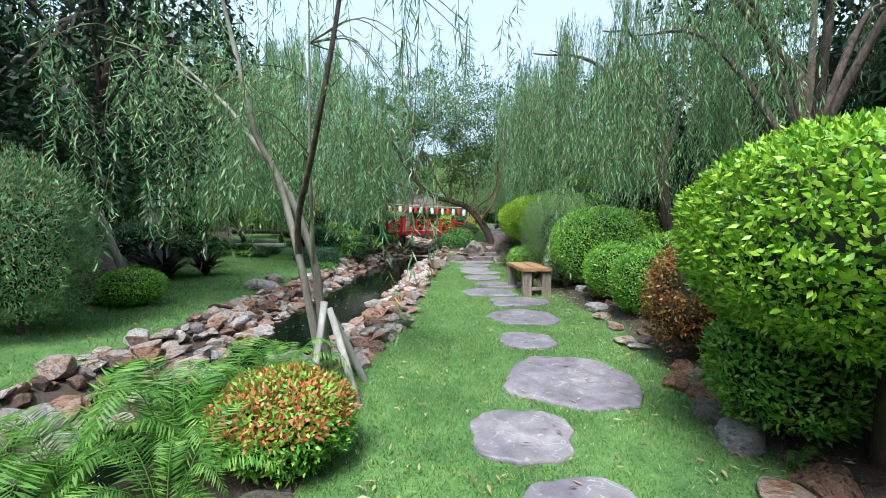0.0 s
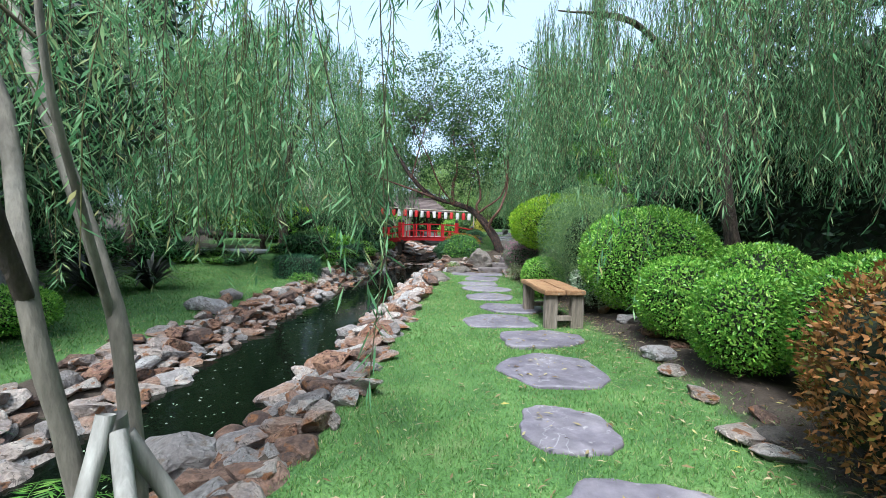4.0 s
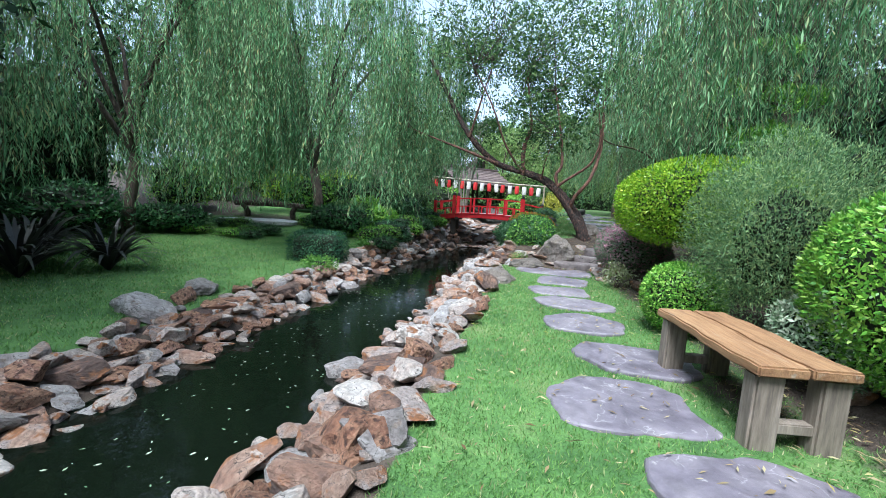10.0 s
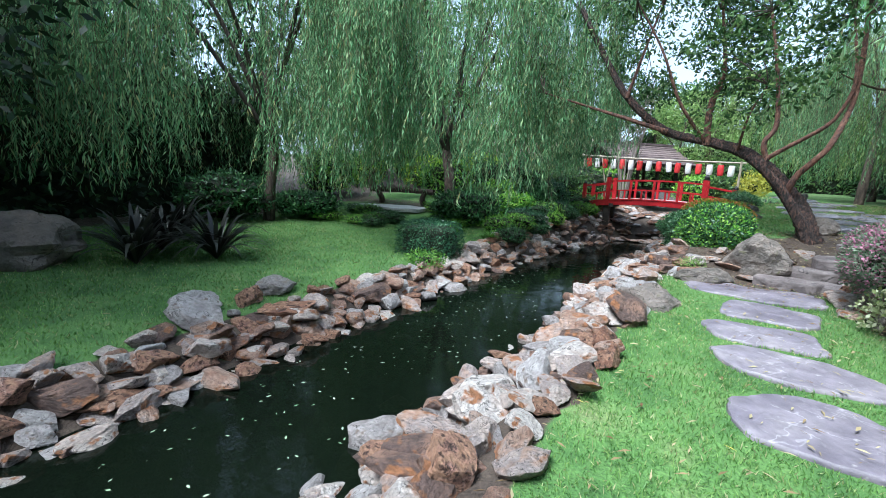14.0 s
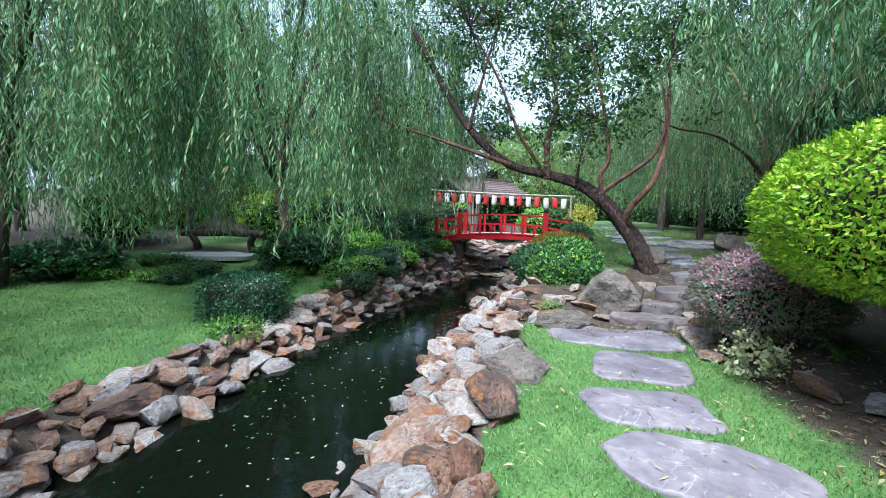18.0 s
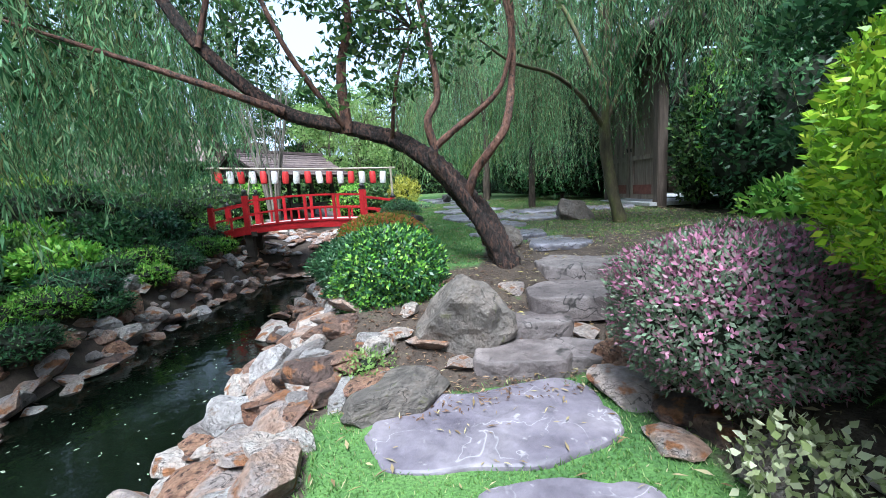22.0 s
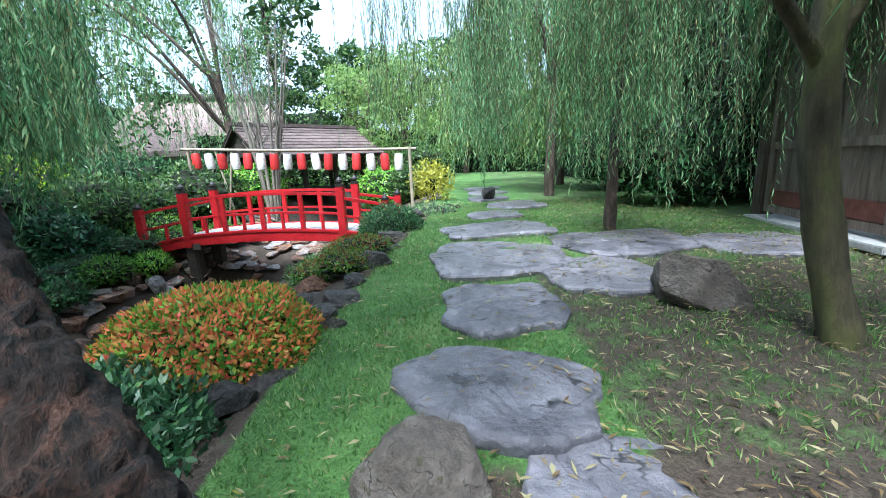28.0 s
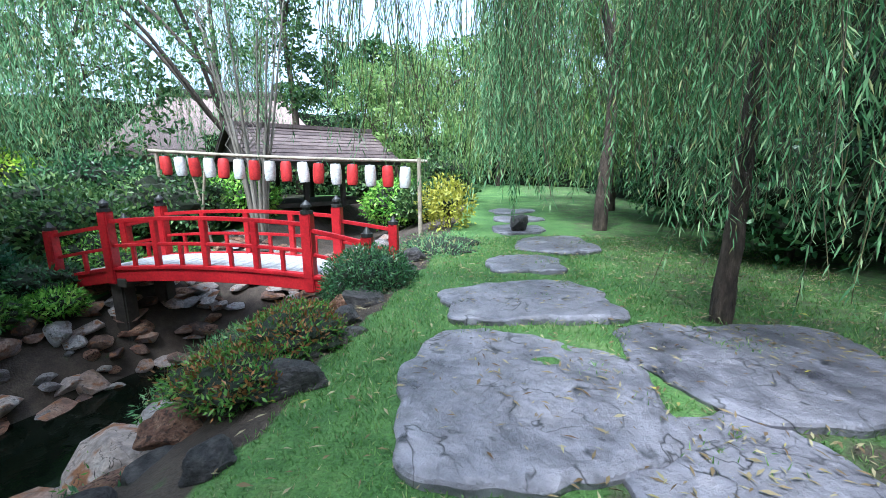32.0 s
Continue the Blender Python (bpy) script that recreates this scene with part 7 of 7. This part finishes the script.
tagged(new("pavement", npmesh("pavement", np.array([(7.6, 18.6, 1.06), (14, 18.6, 1.06), (14, 22, 1.06), (7.6, 22, 1.06)]), np.array([[0, 1, 2, 3]]), M_SLAB)), "pale paved yard outside the gate", "pavement", kind="structure")

# ---- white slab and bench far on the lawn ----
ob = new("stone_slab", slab_mesh("stone_slab", 2.4, 1.1, 201, M_SLAB, thick=0.12, wobble=0.05))
ob.matrix_basis = pose(-8.1, 17.9, gz(-8.1, 17.9) + 0.1, 0, 0, 10)
tagged(ob, "pale flat stone slab under the willow", "slab")
lb = thing("log_bench", (-8.2, 18.6, gz(-8.2, 18.6)), "rustic dark log bench behind the pale slab", "bench")
v, f, _ = limb([(-1.3, 0, 0.5), (0, 0.03, 0.53), (1.3, 0, 0.5)], 0.1, 0.09, 12, 10, 0.05)
part("seat_log", npmesh("seat_log", v, f, M_BARK, True), None, lb)
for x in (-0.9, 0.9):
    v, f, _ = limb([(x, 0.1, -0.05), (x * 0.95, 0, 0.25), (x * 1.1, -0.05, 0.48)], 0.11, 0.08, 8, 9, 0.1)
    part("leg", npmesh("leg", v, f, M_BARK, True), None, lb)

# ---- grass, litter and floating specks ----
RNG2 = np.random.default_rng(33)


def scatter_grass(name, n, x0, x1, y0, y1, h, w, ok, label):
    x, y = RNG2.uniform(x0, x1, n), RNG2.uniform(y0, y1, n)
    keep = ok(x, y) & (RNG2.random(n) > soil_amount(x, y) * 1.12)
    for sx, sy, sw, sl, a in STEPS + STEPS_SQUARE + FLAGS:
        c, s = math.cos(radians(a)), math.sin(radians(a))
        u, v_ = ((x - sx) * c + (y - sy) * s) / (sw / 2), (-(x - sx) * s + (y - sy) * c) / (sl / 2)
        keep &= (np.abs(u) ** 2.6 + np.abs(v_) ** 2.6) > 1.0
    x, y = x[keep], y[keep]
    n = len(x)
    p = np.stack([x, y, ground(x, y) - 0.004], 1)
    al = np.stack([RNG2.normal(0, 0.55, n), RNG2.normal(0, 0.55, n), np.ones(n)], 1)
    hh = h * RNG2.uniform(0.5, 1.2, n)
    v, f = blades(p, al, RNG2.standard_normal((n, 3)), hh, w, 0.2)
    tagged(new(name, npmesh(name, v, f, M_GRASSLEAF)), label, "grass", kind="stuff")


scatter_grass("lawn_grass", 150000, -0.95, 2.9, 0.6, 15.0, 0.042, 0.0065, lambda x, y: x > bank_right(y) - 0.08, "short mown grass blades of the lawn")
scatter_grass("strip_grass", 110000, 0.6, 6.3, 14.6, 24.0, 0.045, 0.007, lambda x, y: x > bank_right(y) - 0.05, "short grass blades round the flagstones")
scatter_grass("far_grass", 70000, -10.5, -3.6, 2.0, 17.0, 0.05, 0.011, lambda x, y: x < bank_left(y) + 0.1, "short grass blades of the far lawn")


def scatter_litter(name, n, x0, x1, y0, y1, ok, label, size=0.07, lift=0.012, mat=M_LITTER):
    x, y = RNG2.uniform(x0, x1, n), RNG2.uniform(y0, y1, n)
    k = ok(x, y)
    x, y = x[k], y[k]
    n = len(x)
    a = RNG2.uniform(0, 6.28, n)
    al = np.stack([np.cos(a), np.sin(a), RNG2.normal(0, 0.10, n)], 1)
    ac = np.stack([-np.sin(a), np.cos(a), RNG2.normal(0, 0.3, n)], 1)
    s = size * RNG2.uniform(0.5, 1.3, n)
    p = np.stack([x, y, ground(x, y) + lift + 0.02 * RNG2.random(n)], 1)
    v, f = blades(p, al, ac, s, s * RNG2.uniform(0.12, 0.3, n), 0.3)
    tagged(new(name, npmesh(name, v, f, mat)), label, "fallen leaves", kind="stuff")


scatter_litter("leaf_litter", 5200, -0.6, 2.6, 1.0, 14.5, lambda x, y: RNG2.random(len(x)) < 0.25 + 0.75 * sstep(x, 1.4, 2.4), "narrow dry willow leaves lying on the lawn", lift=0.03)
scatter_litter("earth_litter", 15000, 1.4, 6.4, 13.8, 24.0, lambda x, y: RNG2.random(len(x)) < 0.25 + 0.75 * soil_amount(x, y), "narrow dry yellow leaves lying on the earth", size=0.062, lift=0.03)
scatter_litter("bed_litter", 1800, 1.9, 3.6, 1.5, 13.5, lambda x, y: soil_amount(x, y) > 0.5, "brown dry leaves in the planted bed", lift=0.015)
scatter_litter("bank_litter", 2600, -0.1, 1.75, 13.9, 16.2, lambda x, y: x > 0.1 - (y - 14) * 0.0, "red-brown dry leaves on the earth between the rocks", size=0.05, lift=0.012, mat=M_LITTER_BROWN)
scatter_litter("far_litter", 500, -9.0, -4.2, 4.0, 16.0, lambda x, y: x < -4.2, "dry leaves lying on the far lawn", lift=0.04)


def stone_litter(name, stones, per, label, size, top=0.048):
    """Narrow leaves lying on flat stones."""
    x, y, z = [], [], []
    for sx, sy, sw, sl, a in stones:
        n = int(per * sw * sl)
        r, t = np.sqrt(RNG2.random(n)) * 0.46, RNG2.uniform(0, 6.28, n)
        c, q = math.cos(radians(a)), math.sin(radians(a))
        u, v_ = r * np.cos(t) * sw, r * np.sin(t) * sl
        x.append(sx + u * c - v_ * q)
        y.append(sy + u * q + v_ * c)
        z.append(np.full(n, gz(sx, sy) + top))
    x, y, z = np.concatenate(x), np.concatenate(y), np.concatenate(z)
    n = len(x)
    a = RNG2.uniform(0, 6.28, n)
    s = size * RNG2.uniform(0.5, 1.25, n)
    v, f = blades(np.stack([x, y, z], 1), np.stack([np.cos(a), np.sin(a), RNG2.normal(0, 0.06, n)], 1), np.stack([-np.sin(a), np.cos(a), RNG2.normal(0, 0.25, n)], 1), s, s * RNG2.uniform(0.1, 0.2, n), 0.3)
    tagged(new(name, npmesh(name, v, f, M_LITTER)), label, "fallen leaves", kind="stuff")


stone_litter("flagstone_litter", FLAGS, 26, "narrow pale willow leaves lying on the flagstones", 0.07, 0.05)
stone_litter("stepping_stone_litter", STEPS + STEPS_SQUARE, 14, "narrow pale willow leaves lying on the stepping stones", 0.06, 0.036)

# weeds on the bare earth
wn_ = 260
wx, wy_ = RNG2.uniform(2.9, 6.2, wn_), RNG2.uniform(14.6, 23.5, wn_)
wx, wy_ = np.repeat(wx, 26) + RNG2.normal(0, 0.07, wn_ * 26), np.repeat(wy_, 26) + RNG2.normal(0, 0.07, wn_ * 26)
wk = len(wx)
v, f = blades(np.stack([wx, wy_, ground(wx, wy_) + 0.004], 1), np.stack([RNG2.normal(0, 0.8, wk), RNG2.normal(0, 0.8, wk), np.ones(wk)], 1), RNG2.standard_normal((wk, 3)), RNG2.uniform(0.03, 0.075, wk), 0.008, 0.2)
tagged(new("earth_weeds", npmesh("earth_weeds", v, f, M_GRASSLEAF)), "sparse tufts of grass and weeds on the bare earth", "grass", kind="stuff")
n = 520
yy = RNG2.uniform(2.5, 20, n)
xx = edge_left(yy) + (edge_right(yy) - edge_left(yy)) * RNG2.uniform(0.03, 0.97, n)
a = RNG2.uniform(0, 6.28, n)
s = RNG2.uniform(0.015, 0.05, n)
v, f = blades(np.stack([xx, yy, np.full(n, WATER + 0.004)], 1), np.stack([np.cos(a), np.sin(a), 0 * a], 1), np.stack([-np.sin(a), np.cos(a), 0 * a], 1), s, s * 0.4, 0.0)
tagged(new("floating_specks", npmesh("floating_specks", v, f, M_VARIEG)), "pale petals and leaves floating on the water", "floating leaves", kind="stuff")
